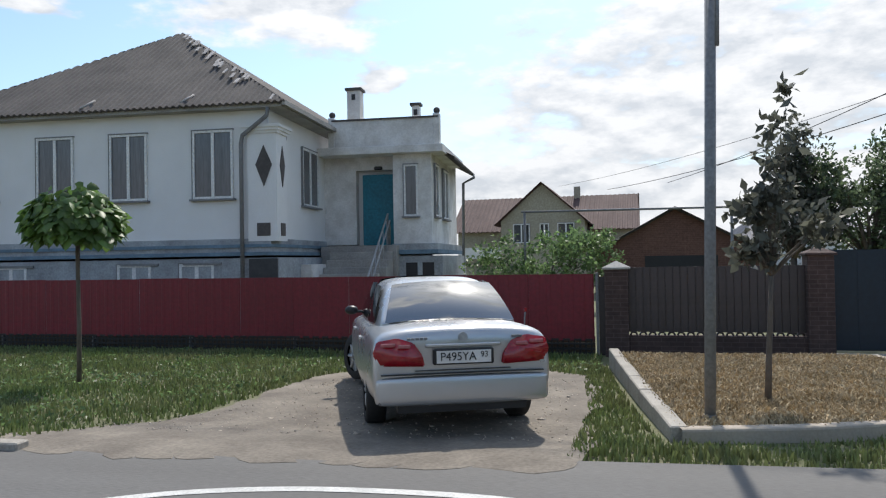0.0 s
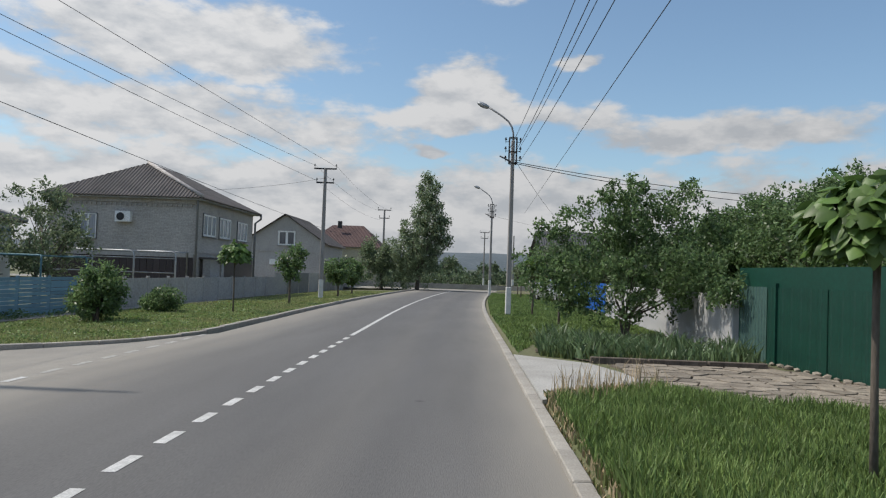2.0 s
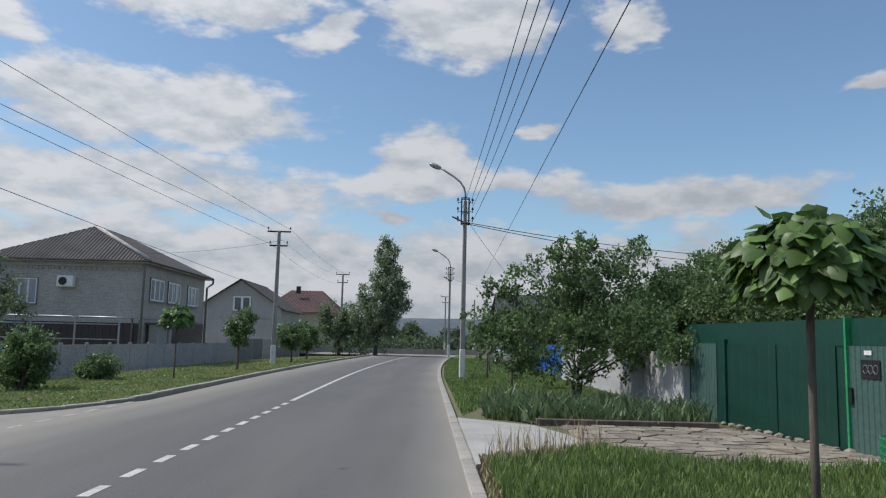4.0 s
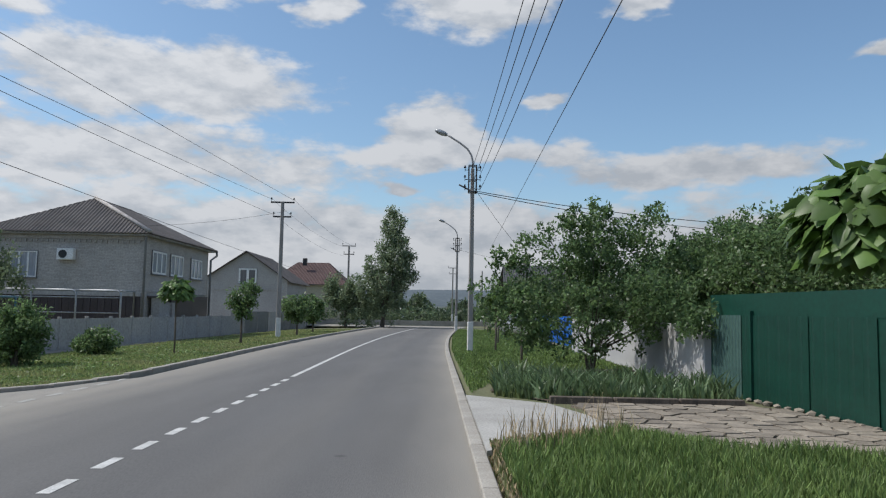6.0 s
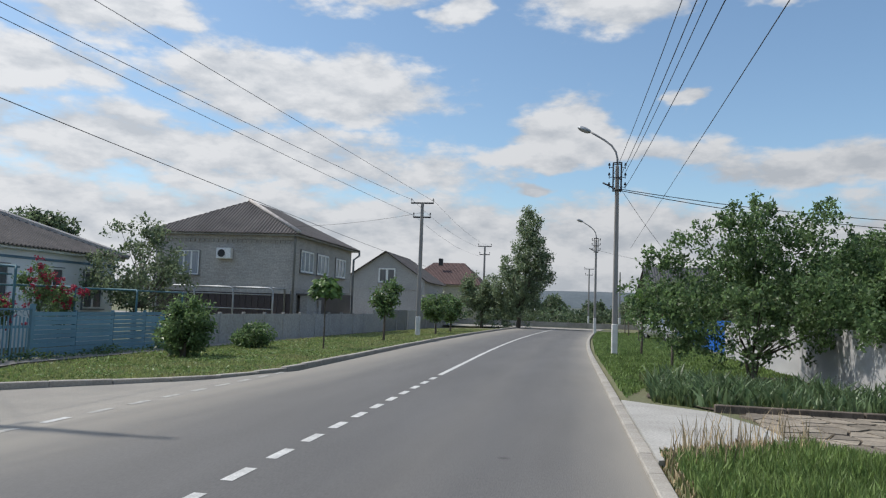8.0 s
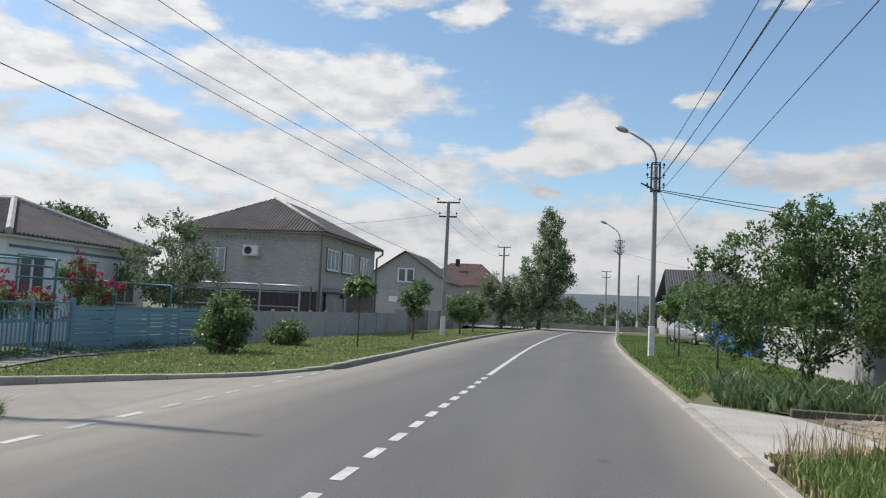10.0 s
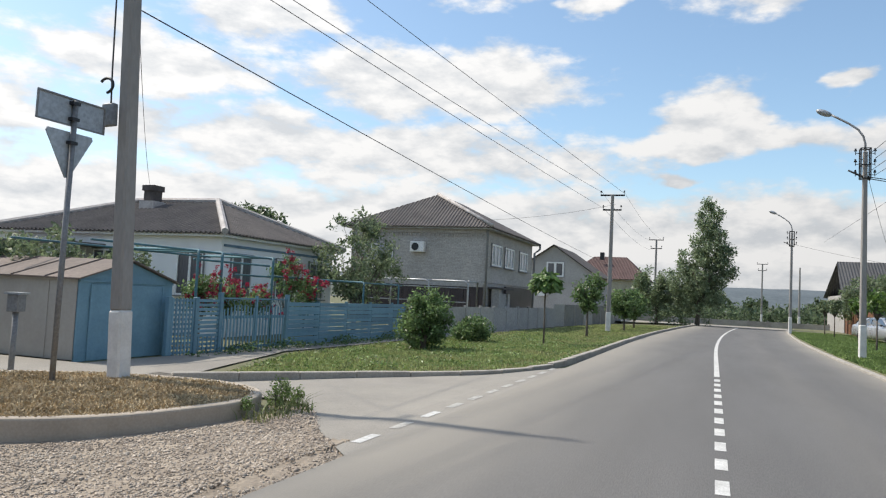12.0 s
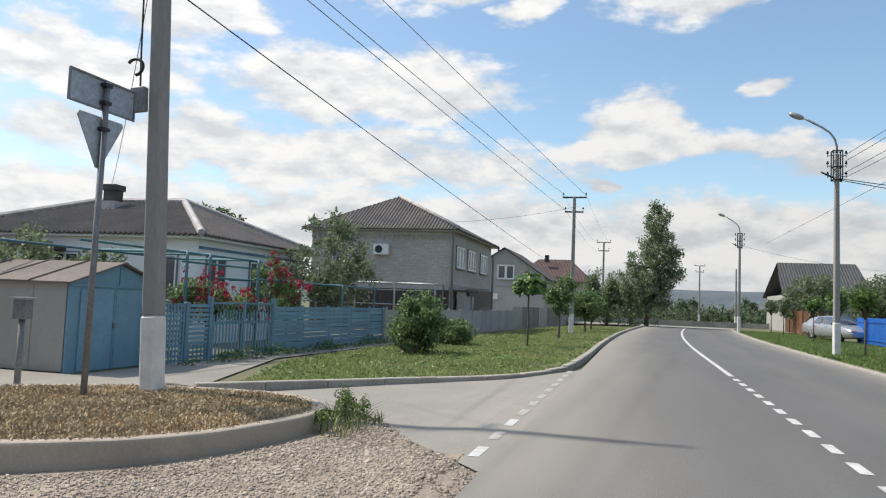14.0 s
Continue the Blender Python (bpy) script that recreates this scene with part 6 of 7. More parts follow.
    if plate:
        pb = box("number_plate", whitewash, rec, -2.450, -2.441, -0.26, 0.26, 0.715, 0.825, "white number plate")
        face = Matrix.Translation((-2.4525, 0, 0)) @ Matrix(((0, 0, -1, 0), (-1, 0, 0, 0), (0, 1, 0, 0), (0, 0, 0, 1)))
        lettering("plate_text", plate[0], 0.105, blackm, rec, face @ Matrix.Translation((-0.055, 0.77, 0)))
        lettering("plate_text", plate[1], 0.075, blackm, rec, face @ Matrix.Translation((0.195, 0.785, 0)))
        for nm, y, w in (("model_script", 0.44, 0.2), ("grade_badge", -0.52, 0.1)):
            b = bmesh.new()
            for k in range(5):
                bx(b, -2.42, -2.39, y - w / 2 + k * w / 5, y - w / 2 + k * w / 5 + w / 7, 0.925, 0.945)
            part(nm, b, steelgrey, c, "chrome lettering")
        b = bmesh.new()
        bmesh.ops.create_cone(b, cap_ends=True, segments=18, radius1=0.045, radius2=0.045, depth=0.02)
        bmesh.ops.transform(b, matrix=Matrix.Translation((-2.405, 0, 0.94)) @ Matrix.Rotation(radians(90), 4, "Y"), verts=b.verts)
        part("badge", b, steel, c, "round chrome badge")
        tubes("aerial", steelgrey, c, [(-2.0, -0.72, 0.98), (-2.0, -0.73, 1.13)], r=0.008, seg=5)
        box("antenna_tip", taillens, c, -2.012, -1.988, -0.745, -0.72, 1.12, 1.16)
    return c


def thing_wheel(c, x, y, steer):
    s = 1 if y > 0 else -1
    b = bmesh.new()
    prof = [(0.20, -0.10), (0.29, -0.105), (0.315, -0.08), (0.32, 0.0), (0.315, 0.08), (0.29, 0.105), (0.20, 0.10)]
    n = 24
    rows = [[b.verts.new((r * math.cos(2 * math.pi * k / n), w, r * math.sin(2 * math.pi * k / n))) for r, w in prof] for k in range(n)]
    for k in range(n):
        for i in range(len(prof) - 1):
            b.faces.new((rows[k][i], rows[(k + 1) % n][i], rows[(k + 1) % n][i + 1], rows[k][i + 1]))
    m = pose(x, y - s * 0.03, 0.32, 0, 0, steer)
    t = part("tyre", b, rubber, c, "black tyre", True)
    t.matrix_basis = m
    b = bmesh.new()
    bmesh.ops.create_cone(b, cap_ends=True, segments=20, radius1=0.21, radius2=0.21, depth=0.12)
    for k in range(7):
        a = 2 * math.pi * k / 7
        tube(b, [(0.05 * math.cos(a), 0.05 * math.sin(a), s * -0.075), (0.2 * math.cos(a), 0.2 * math.sin(a), s * -0.07)], 0.025, 5)
    bmesh.ops.transform(b, matrix=Matrix.Rotation(radians(90), 4, "X"), verts=b.verts)
    part("rim", b, steel, t, "pale alloy rim")
    return t


silver = sedan("silver_sedan", (-1.45, 9.72, -0.075), 112.5, "silver sedan parked on a dirt driveway, front wheels turned", ("P495YA", "93"), steer=26)
silver.scale = (0.97, 0.92, 0.965)
sedan("silver_estate_car", (46.4, -4.35, 0.07), 199, "silver estate car parked on the grass by a blue fence", "", wagon=True).scale = (0.92, 0.92, 0.92)


# ---- trees and plants ----
def leaves(n, centres, radii, size, rng, flat=0.0, droop=0.0, aspect=0.55):
    """Folded leaves scattered about clump centres. Returns vertices and faces."""
    idx = rng.integers(0, len(centres), n)
    d = rng.normal(size=(n, 3))
    d /= np.linalg.norm(d, axis=1)[:, None]
    P = centres[idx] + d * (rng.random(n) ** 0.45 * radii[idx])[:, None]
    a = rng.normal(size=(n, 3))
    a[:, 2] = a[:, 2] * (1 - flat) - droop
    a /= np.linalg.norm(a, axis=1)[:, None]
    b = np.cross(a, rng.normal(size=(n, 3)) * [1, 1, 1 - flat] + [0, 0, flat * 2])
    b /= np.linalg.norm(b, axis=1)[:, None] + 1e-9
    c = np.cross(a, b)
    s = (size * rng.uniform(0.6, 1.3, n))[:, None]
    v = np.stack([P, P + a * s * 0.45 + b * s * aspect * 0.5 + c * s * 0.12, P + a * s, P + a * s * 0.45 - b * s * aspect * 0.5 + c * s * 0.12], 1)
    return v.reshape(-1, 3), np.arange(4 * n).reshape(-1, 4)


def tree(name, loc, label, blobs, n, leafm, size=0.12, trunk=0.12, fork=1.0, clumps=60, clump_r=0.35, seed=1, lean=(0, 0), stems=1, category="tree", group="", flat=0.0, droop=0.0, limbs=9):
    """blobs: ellipsoids (x, y, z, rx, ry, rz) that the clumps fill, in the tree's own metres."""
    rng = np.random.default_rng(seed)
    t = thing(name, loc, 0, label, category, group)
    B = np.array(blobs, float)
    wts = (B[:, 3] * B[:, 4] * B[:, 5]) ** 0.7
    pick = rng.choice(len(B), clumps, p=wts / wts.sum())
    d = rng.normal(size=(clumps, 3))
    d /= np.linalg.norm(d, axis=1)[:, None]
    C = B[pick, :3] + d * (rng.uniform(0.15, 1.12, clumps) ** 0.6)[:, None] * B[pick, 3:]
    R = clump_r * rng.uniform(0.55, 1.25, clumps)
    bm = bmesh.new()
    top = Vector((lean[0] * fork, lean[1] * fork, fork))
    for k in range(stems):
        o = Vector((rng.uniform(-1, 1), rng.uniform(-1, 1), 0)) * (0.0 if stems == 1 else trunk * 1.6)
        tube(bm, [o * 0.5 + Vector((0, 0, -0.15)), o + top * 0.35, o * 1.6 + top * 0.7, o * 2 + top], [trunk * 1.25, trunk, trunk * 0.85, trunk * 0.7], 8)
    part("trunk", bm, barkm, t, "", True)
    bm = bmesh.new()
    for k in range(min(limbs * 3, clumps)):
        e = Vector(C[k])
        mid = top.lerp(e, 0.5) + Vector((rng.uniform(-1, 1), rng.uniform(-1, 1), rng.uniform(-0.2, 0.6))) * 0.12 * (e - top).length
        f = 0.55 if k < limbs else 0.25
        tube(bm, [top, mid, e], [trunk * f, trunk * f * 0.6, trunk * f * 0.2], 5)
    part("bough", bm, barkm, t, "", True)
    v, f = leaves(n, C, R, size, rng, flat, droop)
    soup("crown", v, f, leafm, t)
    return t


def catalpa(loc, r, zc, label, seed, n=1500, size=0.20, trunk=0.029, group="globe trees"):
    """A clipped globe: a thin straight stem under a low dome of large drooping leaves."""
    rng = np.random.default_rng(seed)
    t = thing("catalpa_tree", loc, 0, label, "tree", group)
    bm = tube(bmesh.new(), [(0, 0, -0.1), (0.01, 0, zc * 0.4), (-0.01, 0.01, zc * 0.75), (0, 0, zc)], [trunk * 1.15, trunk, trunk * 0.95, trunk], 8)
    part("trunk", bm, barkm, t, "", True)
    bm = bmesh.new()
    for k in range(14):
        a = 2 * math.pi * k / 14
        tube(bm, [(0, 0, zc - 0.1), (0.4 * r * math.cos(a), 0.4 * r * math.sin(a), zc + 0.22 * r), (0.85 * r * math.cos(a), 0.85 * r * math.sin(a), zc + 0.05 * r * (k % 3))], [0.02, 0.014, 0.006], 5)
    part("bough", bm, barkm, t, "", True)
    th = rng.uniform(0, 2 * math.pi, n)
    u = rng.random(n)
    el = np.arcsin(np.clip(u * 1.5 - 0.5, -1, 1))
    rad = r * (0.50 + 0.55 * rng.random(n) ** 0.8) * (1 + 0.09 * np.sin(3 * th + seed) + 0.07 * np.sin(7 * th + 5 * el))
    P = np.stack([rad * np.cos(el) * np.cos(th), rad * np.cos(el) * np.sin(th), zc + 0.35 * r + rad * 0.85 * np.sin(el)], 1)
    outw = np.stack([np.cos(th) * np.cos(el), np.sin(th) * np.cos(el), 0.25 * np.sin(el) - 0.85], 1) + rng.normal(size=(n, 3)) * 0.38
    outw /= np.linalg.norm(outw, axis=1)[:, None]
    side = np.cross(outw, rng.normal(size=(n, 3)) * 0.35 + np.stack([np.cos(th), np.sin(th), 0.6 + 0 * th], 1))
    side /= np.linalg.norm(side, axis=1)[:, None]
    nr = np.cross(side, outw)
    s = (size * rng.uniform(0.6, 1.25, n))[:, None]
    w = s * 0.40
    V = np.stack([P, P + outw * s * 0.15 + side * w * 1.05 - nr * s * 0.04, P + outw * s * 0.6 + side * w * 0.8 - nr * s * 0.10, P + outw * s - nr * s * 0.16, P + outw * s * 0.6 - side * w * 0.8 - nr * s * 0.10, P + outw * s * 0.15 - side * w * 1.05 - nr * s * 0.04, P + outw * s * 0.4 + nr * s * 0.07], 1).reshape(-1, 3)
    b0 = np.arange(n)[:, None] * 7
    F = np.concatenate([np.concatenate([b0 + i, b0 + (i + 1) % 6, b0 + 6], 1) for i in range(6)])
    soup("crown", V, F, leaf_bright, t, True)
    return t


catalpa((-6.46, 10.05, -0.05), 0.57, 1.95, "young globe catalpa with thin trunk on the grass verge", 3, 1500, 0.16)
catalpa((6.9, -1.62, 0.05), 0.42, 1.84, "young globe catalpa with big pale green leaves on the near verge", 5, 1500, 0.15)
catalpa((27.2, 9.45, -0.1), 0.45, 1.9, "small globe catalpa on the verge before a brick house", 7, 900)

tree("bent_tree", (2.19, 9.16, 0.04), "wind-bent young tree with dark leaves in the planted bed", [(-0.05, 0, 1.5, 0.30, 0.28, 0.16), (-0.12, 0, 1.95, 0.24, 0.24, 0.22), (0.1, 0, 2.1, 0.28, 0.26, 0.32), (0.17, 0, 2.6, 0.20, 0.22, 0.34), (0.24, 0, 3.02, 0.09, 0.1, 0.18), (0.45, 0.1, 1.75, 0.25, 0.25, 0.2)], 760, leaf_purple, 0.13, 0.030, 1.25, 75, 0.12, 11, lean=(0.05, 0))
tree("fence_tree", (5.97, 18.45, -0.2), "dark leafy tree behind the brick fence", [(0, 0, 2.6, 1.3, 1.1, 1.1), (0.9, 0, 3.5, 0.9, 0.9, 0.9), (-0.9, 0, 3.1, 0.7, 0.8, 0.8)], 8500, leaf_dark, 0.12, 0.10, 1.5, 260, 0.24, 21)
tree("fence_tree", (8.38, 18.76, -0.2), "tall green tree behind the brick fence", [(0, 0, 2.9, 1.4, 1.2, 1.3), (0.2, 0, 4.0, 0.8, 0.8, 0.75)], 9500, leaf_dark, 0.12, 0.11, 1.5, 260, 0.25, 22)
tree("fence_tree", (9.6, 17.5, -0.2), "rounded green tree beside the side street", [(0, 0, 2.4, 1.15, 1.1, 1.1)], 4600, leaf_mid, 0.11, 0.09, 1.2, 150, 0.24, 23)
tree("fence_tree", (4.5, 18.5, -0.2), "dark tree with reddish leaves behind the brick fence", [(0, 0, 2.5, 0.8, 0.8, 0.9), (0.0, 0, 3.6, 0.5, 0.5, 0.7), (0.05, 0, 4.4, 0.3, 0.3, 0.4)], 4500, leaf_purple, 0.13, 0.09, 1.6, 150, 0.26, 24)
tree("garden_tree", (16.5, 27, -0.3), "low garden tree behind the garage", [(0, 0, 2.6, 1.8, 1.5, 0.9)], 5000, leaf_grey, 0.18, 0.1, 1.4, 70, 0.4, 25)
tree("garden_shrub", (15.6, 19.2, -0.3), "white-flowering shrub behind the garage", [(0, 0, 2.0, 1.7, 1.2, 0.75), (2.0, -0.6, 1.9, 1.2, 0.8, 0.6)], 6000, leaf_grey, 0.13, 0.08, 1.0, 90, 0.3, 26, category="shrub", stems=3)
tree("garden_tree", (33.9, 26.2, -0.9), "dark tree behind the cottage roof", [(0, 0, 5.0, 2.0, 1.9, 1.0), (0.3, -1.5, 4.2, 1.2, 1.2, 0.8)], 9000, leaf_dark, 0.24, 0.18, 3.0, 80, 0.55, 27)
tree("yard_tree", (27.3, 16.6, -0.35), "loose grey-green fruit tree behind the blue fence", [(0, 0, 3.0, 1.9, 1.3, 1.5), (0.6, 0, 4.3, 0.8, 0.7, 0.6), (-1.2, 0, 2.4, 1.2, 1.0, 1.0), (1.8, 0, 2.6, 1.0, 1.0, 1.2)], 6500, leaf_grey, 0.14, 0.09, 1.4, 130, 0.34, 28)
tree("shrub", (22.0, 11.7, -0.15), "dense rounded dark green shrub on the verge", [(0, 0, 0.85, 0.72, 0.7, 0.75)], 6500, leaf_mid, 0.11, 0.05, 0.4, 90, 0.24, 29, category="shrub", stems=4)
tree("shrub", (27.0, 11.95, -0.15), "low spreading green shrub on the verge", [(0, 0, 0.42, 0.9, 0.6, 0.4)], 4500, leaf_mid, 0.10, 0.04, 0.25, 70, 0.2, 30, category="shrub", stems=4)
tree("street_tree", (34.6, 9.2, -0.1), "young leaning tree on the verge", [(0, 0, 1.65, 0.6, 0.55, 0.7), (0.3, -0.2, 2.25, 0.35, 0.4, 0.4)], 2400, leaf_mid, 0.14, 0.05, 1.3, 60, 0.25, 31)
for i, (x, y, s) in enumerate(((45.9, 8.9, 1.0), (51.5, 8.9, 1.0))):
    tree("street_tree", (x, y, -0.15), "small leafy street tree on the far verge", [(0, 0, 1.55 * s, 0.95 * s, 0.9 * s, 0.75 * s)], 3000, leaf_mid, 0.17, 0.06, 0.8, 60, 0.32, 40 + i)
tree("poplar", (66.2, 5.4, -0.15), "tall wind-swept poplar at the road's edge", [(0, 0.6, 2.6, 2.2, 2.6, 2.4), (0, -0.3, 4.6, 1.9, 2.2, 2.2), (0, -1.0, 6.6, 1.5, 1.7, 1.8), (0, -0.9, 8.6, 1.0, 1.1, 1.2), (0, -0.7, 9.8, 0.5, 0.5, 0.6), (0, -2.2, 4.6, 0.9, 0.9, 1.0), (0, -2.2, 6.2, 0.6, 0.6, 0.5)], 26000, leaf_poplar, 0.20, 0.18, 1.6, 420, 0.46, 50, lean=(0, -0.08))
tree("poplar", (67, 8.6, -0.15), "shorter poplar beside the tall one", [(0, 0, 2.4, 1.3, 1.6, 2.2), (0, 1.2, 3.2, 0.8, 0.8, 1.4)], 7500, leaf_poplar, 0.20, 0.14, 1.5, 150, 0.42, 51)
rng = np.random.default_rng(17)
SHOOTS = [(rng.uniform(-0.6, 0.6), y, 2.2 + 1.15 * math.cos(0.6 * (y + 0.2)) + rng.uniform(-0.1, 0.25), 0.10, 0.12, rng.uniform(0.25, 0.45)) for y in np.linspace(-2.8, 2.3, 17)]
tree("fruit_tree", (20.4, -2.75, 0.05), "wide low spreading fruit tree in a flower bed", [(0, 0.2, 1.3, 1.7, 1.9, 0.95), (0.3, -0.7, 2.4, 1.5, 1.7, 0.85), (-0.4, 1.9, 1.35, 1.1, 0.95, 0.75), (-0.3, -2.1, 1.7, 1.2, 1.1, 0.85), (0.2, -0.3, 3.0, 0.8, 0.9, 0.6), (0, 1.0, 2.4, 1.0, 1.0, 0.6), (0.1, -0.3, 3.6, 0.2, 0.25, 0.3), (0, -1.6, 3.5, 0.2, 0.25, 0.3), (0, 0.5, 3.2, 0.2, 0.25, 0.3), (-0.3, 1.7, 2.5, 0.2, 0.3, 0.35), (-0.2, -2.7, 2.6, 0.3, 0.3, 0.35), (-0.3, 2.7, 1.9, 0.25, 0.3, 0.3), (-0.2, -3.0, 1.5, 0.5, 0.6, 0.45), (-0.1, -2.7, 2.0, 0.9, 0.9, 0.6), (-0.2, -3.5, 1.3, 0.5, 0.5, 0.35), (-1.8, -1.0, 1.7, 1.0, 0.8, 0.6), (-2.7, -1.1, 1.5, 0.8, 0.6, 0.45), (-3.6, -1.25, 1.25, 0.5, 0.35, 0.28)] + SHOOTS, 36000, leaf_mid, 0.095, 0.04, 0.45, 900, 0.19, 60, stems=5, limbs=9).scale = (1.0, 1.0, 1.1)
for i, (x, y, h) in enumerate(((17.0, -6.4, 3.6), (14.0, -7.0, 3.7), (11.2, -7.4, 3.8), (20.3, -6.1, 3.5), (8.4, -8.0, 3.7), (15.5, -6.9, 3.5), (18.7, -6.3, 3.4), (12.6, -7.3, 3.6), (22.8, -5.9, 3.3))):
    tree("hedge_tree", (x, y, 0.05), "leafy tree rising behind the green fence", [(0, 0, 0.64 * h, 1.7, 1.3, 0.36 * h), (0.4, 0, 0.9 * h, 0.9, 0.8, 0.2 * h), (-0.8, 0, 0.95 * h, 0.25, 0.25, 0.13 * h)], 14000, leaf_mid, 0.10, 0.09, 1.2, 300, 0.28, 70 + i)
for i, (x, y) in enumerate(((30.05, -1.3), (36, -1.9), (42.9, -2.4), (24.5, -1.6), (52, -2.6), (57.7, -2.8))):
    tree("young_street_tree", (x, y, 0.05), "young street tree on a thin stem beside the road", [(0, 0, 1.85, 0.36, 0.36, 0.34)], 750, leaf_bright if i < 4 else leaf_grey, 0.16, 0.035, 1.2, 40, 0.22, 80 + i, group="young trees along the road")
tree("verge_tree", (62, -6.6, 0), "grey-green tree before the picket fence", [(0, 0, 2.8, 2.2, 2.0, 1.6), (0.5, 1.5, 2.0, 1.4, 1.4, 1.2)], 6000, leaf_grey, 0.22, 0.12, 1.3, 100, 0.5, 90)
tree("verge_tree", (50, -7.5, 0), "broad tree behind the parked car", [(0, 0, 2.3, 1.9, 2.0, 1.3)], 7000, leaf_grey, 0.2, 0.12, 1.2, 110, 0.45, 91)
tree("verge_tree", (41, -8.0, 0), "broad tree behind the blue fence", [(0, 0, 2.4, 2.2, 2.0, 1.5)], 7000, leaf_grey, 0.2, 0.12, 1.2, 110, 0.45, 92)
tree("yard_bush", (-1.41, 24.5, -0.35), "bushy vine over a low roof behind the red fence", [(0, 0, 1.7, 2.4, 1.0, 0.75), (1.2, 1, 2.3, 0.9, 0.8, 0.5)], 5000, leaf_mid, 0.14, 0.07, 0.7, 90, 0.36, 93, category="bush", stems=3)

# climbing roses on the pergola
for i, (x, y, z, r) in enumerate(((17.6, 15.8, 1.35, 0.45), (18.6, 15.8, 1.3, 0.45), (19.7, 15.7, 1.15, 0.4), (21.0, 15.6, 1.85, 0.55), (21.9, 15.5, 1.4, 0.5))):
    rng = np.random.default_rng(200 + i)
    rb = tree("climbing_rose", (x, y, -0.3), "climbing rose with clusters of deep red flowers", [(0, 0, z + 0.1, r, 0.35, r)], 1500, leaf_mid, 0.09, 0.02, 0.8, 40, 0.2, 210 + i, category="rose", group="climbing roses", stems=2)
    C = np.stack([rng.normal(0, r * 0.6, 34), rng.normal(-0.2, 0.14, 34), z + 0.25 + rng.normal(0, r * 0.5, 34)], 1)
    v, f = leaves(800, C, np.full(34, 0.06), 0.05, rng, aspect=0.9)
    soup("blossom", v, f, petalm, rb)


# ---- ground cover ----
def inside(px, py, poly):
    c = np.zeros(len(px), bool)
    for (x0, y0), (x1, y1) in zip(poly, poly[1:] + poly[:1]):
        hit = ((y0 > py) != (y1 > py)) & (px < (x1 - x0) * (py - y0) / (y1 - y0 + 1e-12) + x0)
        c ^= hit
    return c


def grass(name, label, poly, n, h, material, seed, holes=(), w=0.012, lift=None, bend_=0.5, patch=0.0):
    rng = np.random.default_rng(seed)
    P = np.array(poly)
    lo, hi = P.min(0), P.max(0)
    x, y = rng.uniform(lo[0], hi[0], n), rng.uniform(lo[1], hi[1], n)
    k = inside(x, y, poly)
    for q in holes:
        k &= ~inside(x, y, q)
    tuft = 0.5 + 0.5 * np.sin(x * 2.1 + 1.3 * np.sin(y * 1.7)) * np.sin(y * 2.6 + np.sin(x * 1.1))
    k &= rng.random(n) > patch * (1 - tuft)
    x, y, tuft = x[k], y[k], tuft[k]
    n = len(x)
    z = np.array([lift if lift is not None else gz(a, b) for a, b in zip(x, y)])
    a = rng.uniform(0, 2 * math.pi, n)
    hh = h * rng.uniform(0.45, 1.15, n) * (0.7 + 0.5 * tuft)
    ww = w * rng.uniform(0.7, 1.4, n)
    dx, dy = np.cos(a), np.sin(a)
    ln = hh * bend_ * rng.uniform(0.1, 1.0, n)
    la = rng.uniform(0, 2 * math.pi, n)
    b0 = np.stack([x - dx * ww, y - dy * ww, z - 0.02], 1)
    b1 = np.stack([x + dx * ww, y + dy * ww, z - 0.02], 1)
    m1 = np.stack([x + dx * ww * 0.7 + 0.35 * ln * np.cos(la), y + dy * ww * 0.7 + 0.35 * ln * np.sin(la), z + hh * 0.6], 1)
    m0 = m1 - np.stack([dx * ww * 1.4, dy * ww * 1.4, 0 * x], 1)
    t = np.stack([x + ln * np.cos(la), y + ln * np.sin(la), z + hh], 1)
    V = np.stack([b0, b1, m1, m0, t, t + 0.0005], 1).reshape(-1, 3)
    i = np.arange(n)[:, None] * 6
    F = np.concatenate([i + [[0, 1, 2, 3]], i + [[3, 2, 5, 4]]])
    return tagged(soup(name, V, F, material), label, "grass", kind="stuff")


def leaf_cover(name, label, poly, n, size, h, material, seed, holes=(), patch=0.8):
    """Low broad-leaved weeds in patches, their leaves lying at all heights up to h."""
    rng = np.random.default_rng(seed)
    P = np.array(poly)
    x, y = rng.uniform(P[:, 0].min(), P[:, 0].max(), n), rng.uniform(P[:, 1].min(), P[:, 1].max(), n)
    k = inside(x, y, poly)
    for q in holes:
        k &= ~inside(x, y, q)
    tuft = np.array([noise.noise((a * 0.9, b * 0.9, seed)) + 0.6 * noise.noise((a * 2.7, b * 2.7, seed + 3)) for a, b in zip(x, y)])
    k &= rng.random(n) < 1 - patch + patch * np.clip(0.5 + 1.6 * tuft, 0, 1)
    x, y, tuft = x[k], y[k], tuft[k]
    z = np.array([gz(a, b) for a, b in zip(x, y)]) + h * rng.random(len(x)) * np.clip(0.6 + tuft, 0.25, 1.3)
    v, f = leaves(len(x), np.stack([x, y, z], 1), np.full(len(x), 0.01), size, rng, 0.5)
    # each leaf on its own spot
    v = v.reshape(-1, 4, 3)
    v = v - v[:, :1] + np.stack([x, y, z], 1)[:, None]
    return tagged(soup(name, v.reshape(-1, 3), f, material), label, "weeds", kind="stuff")


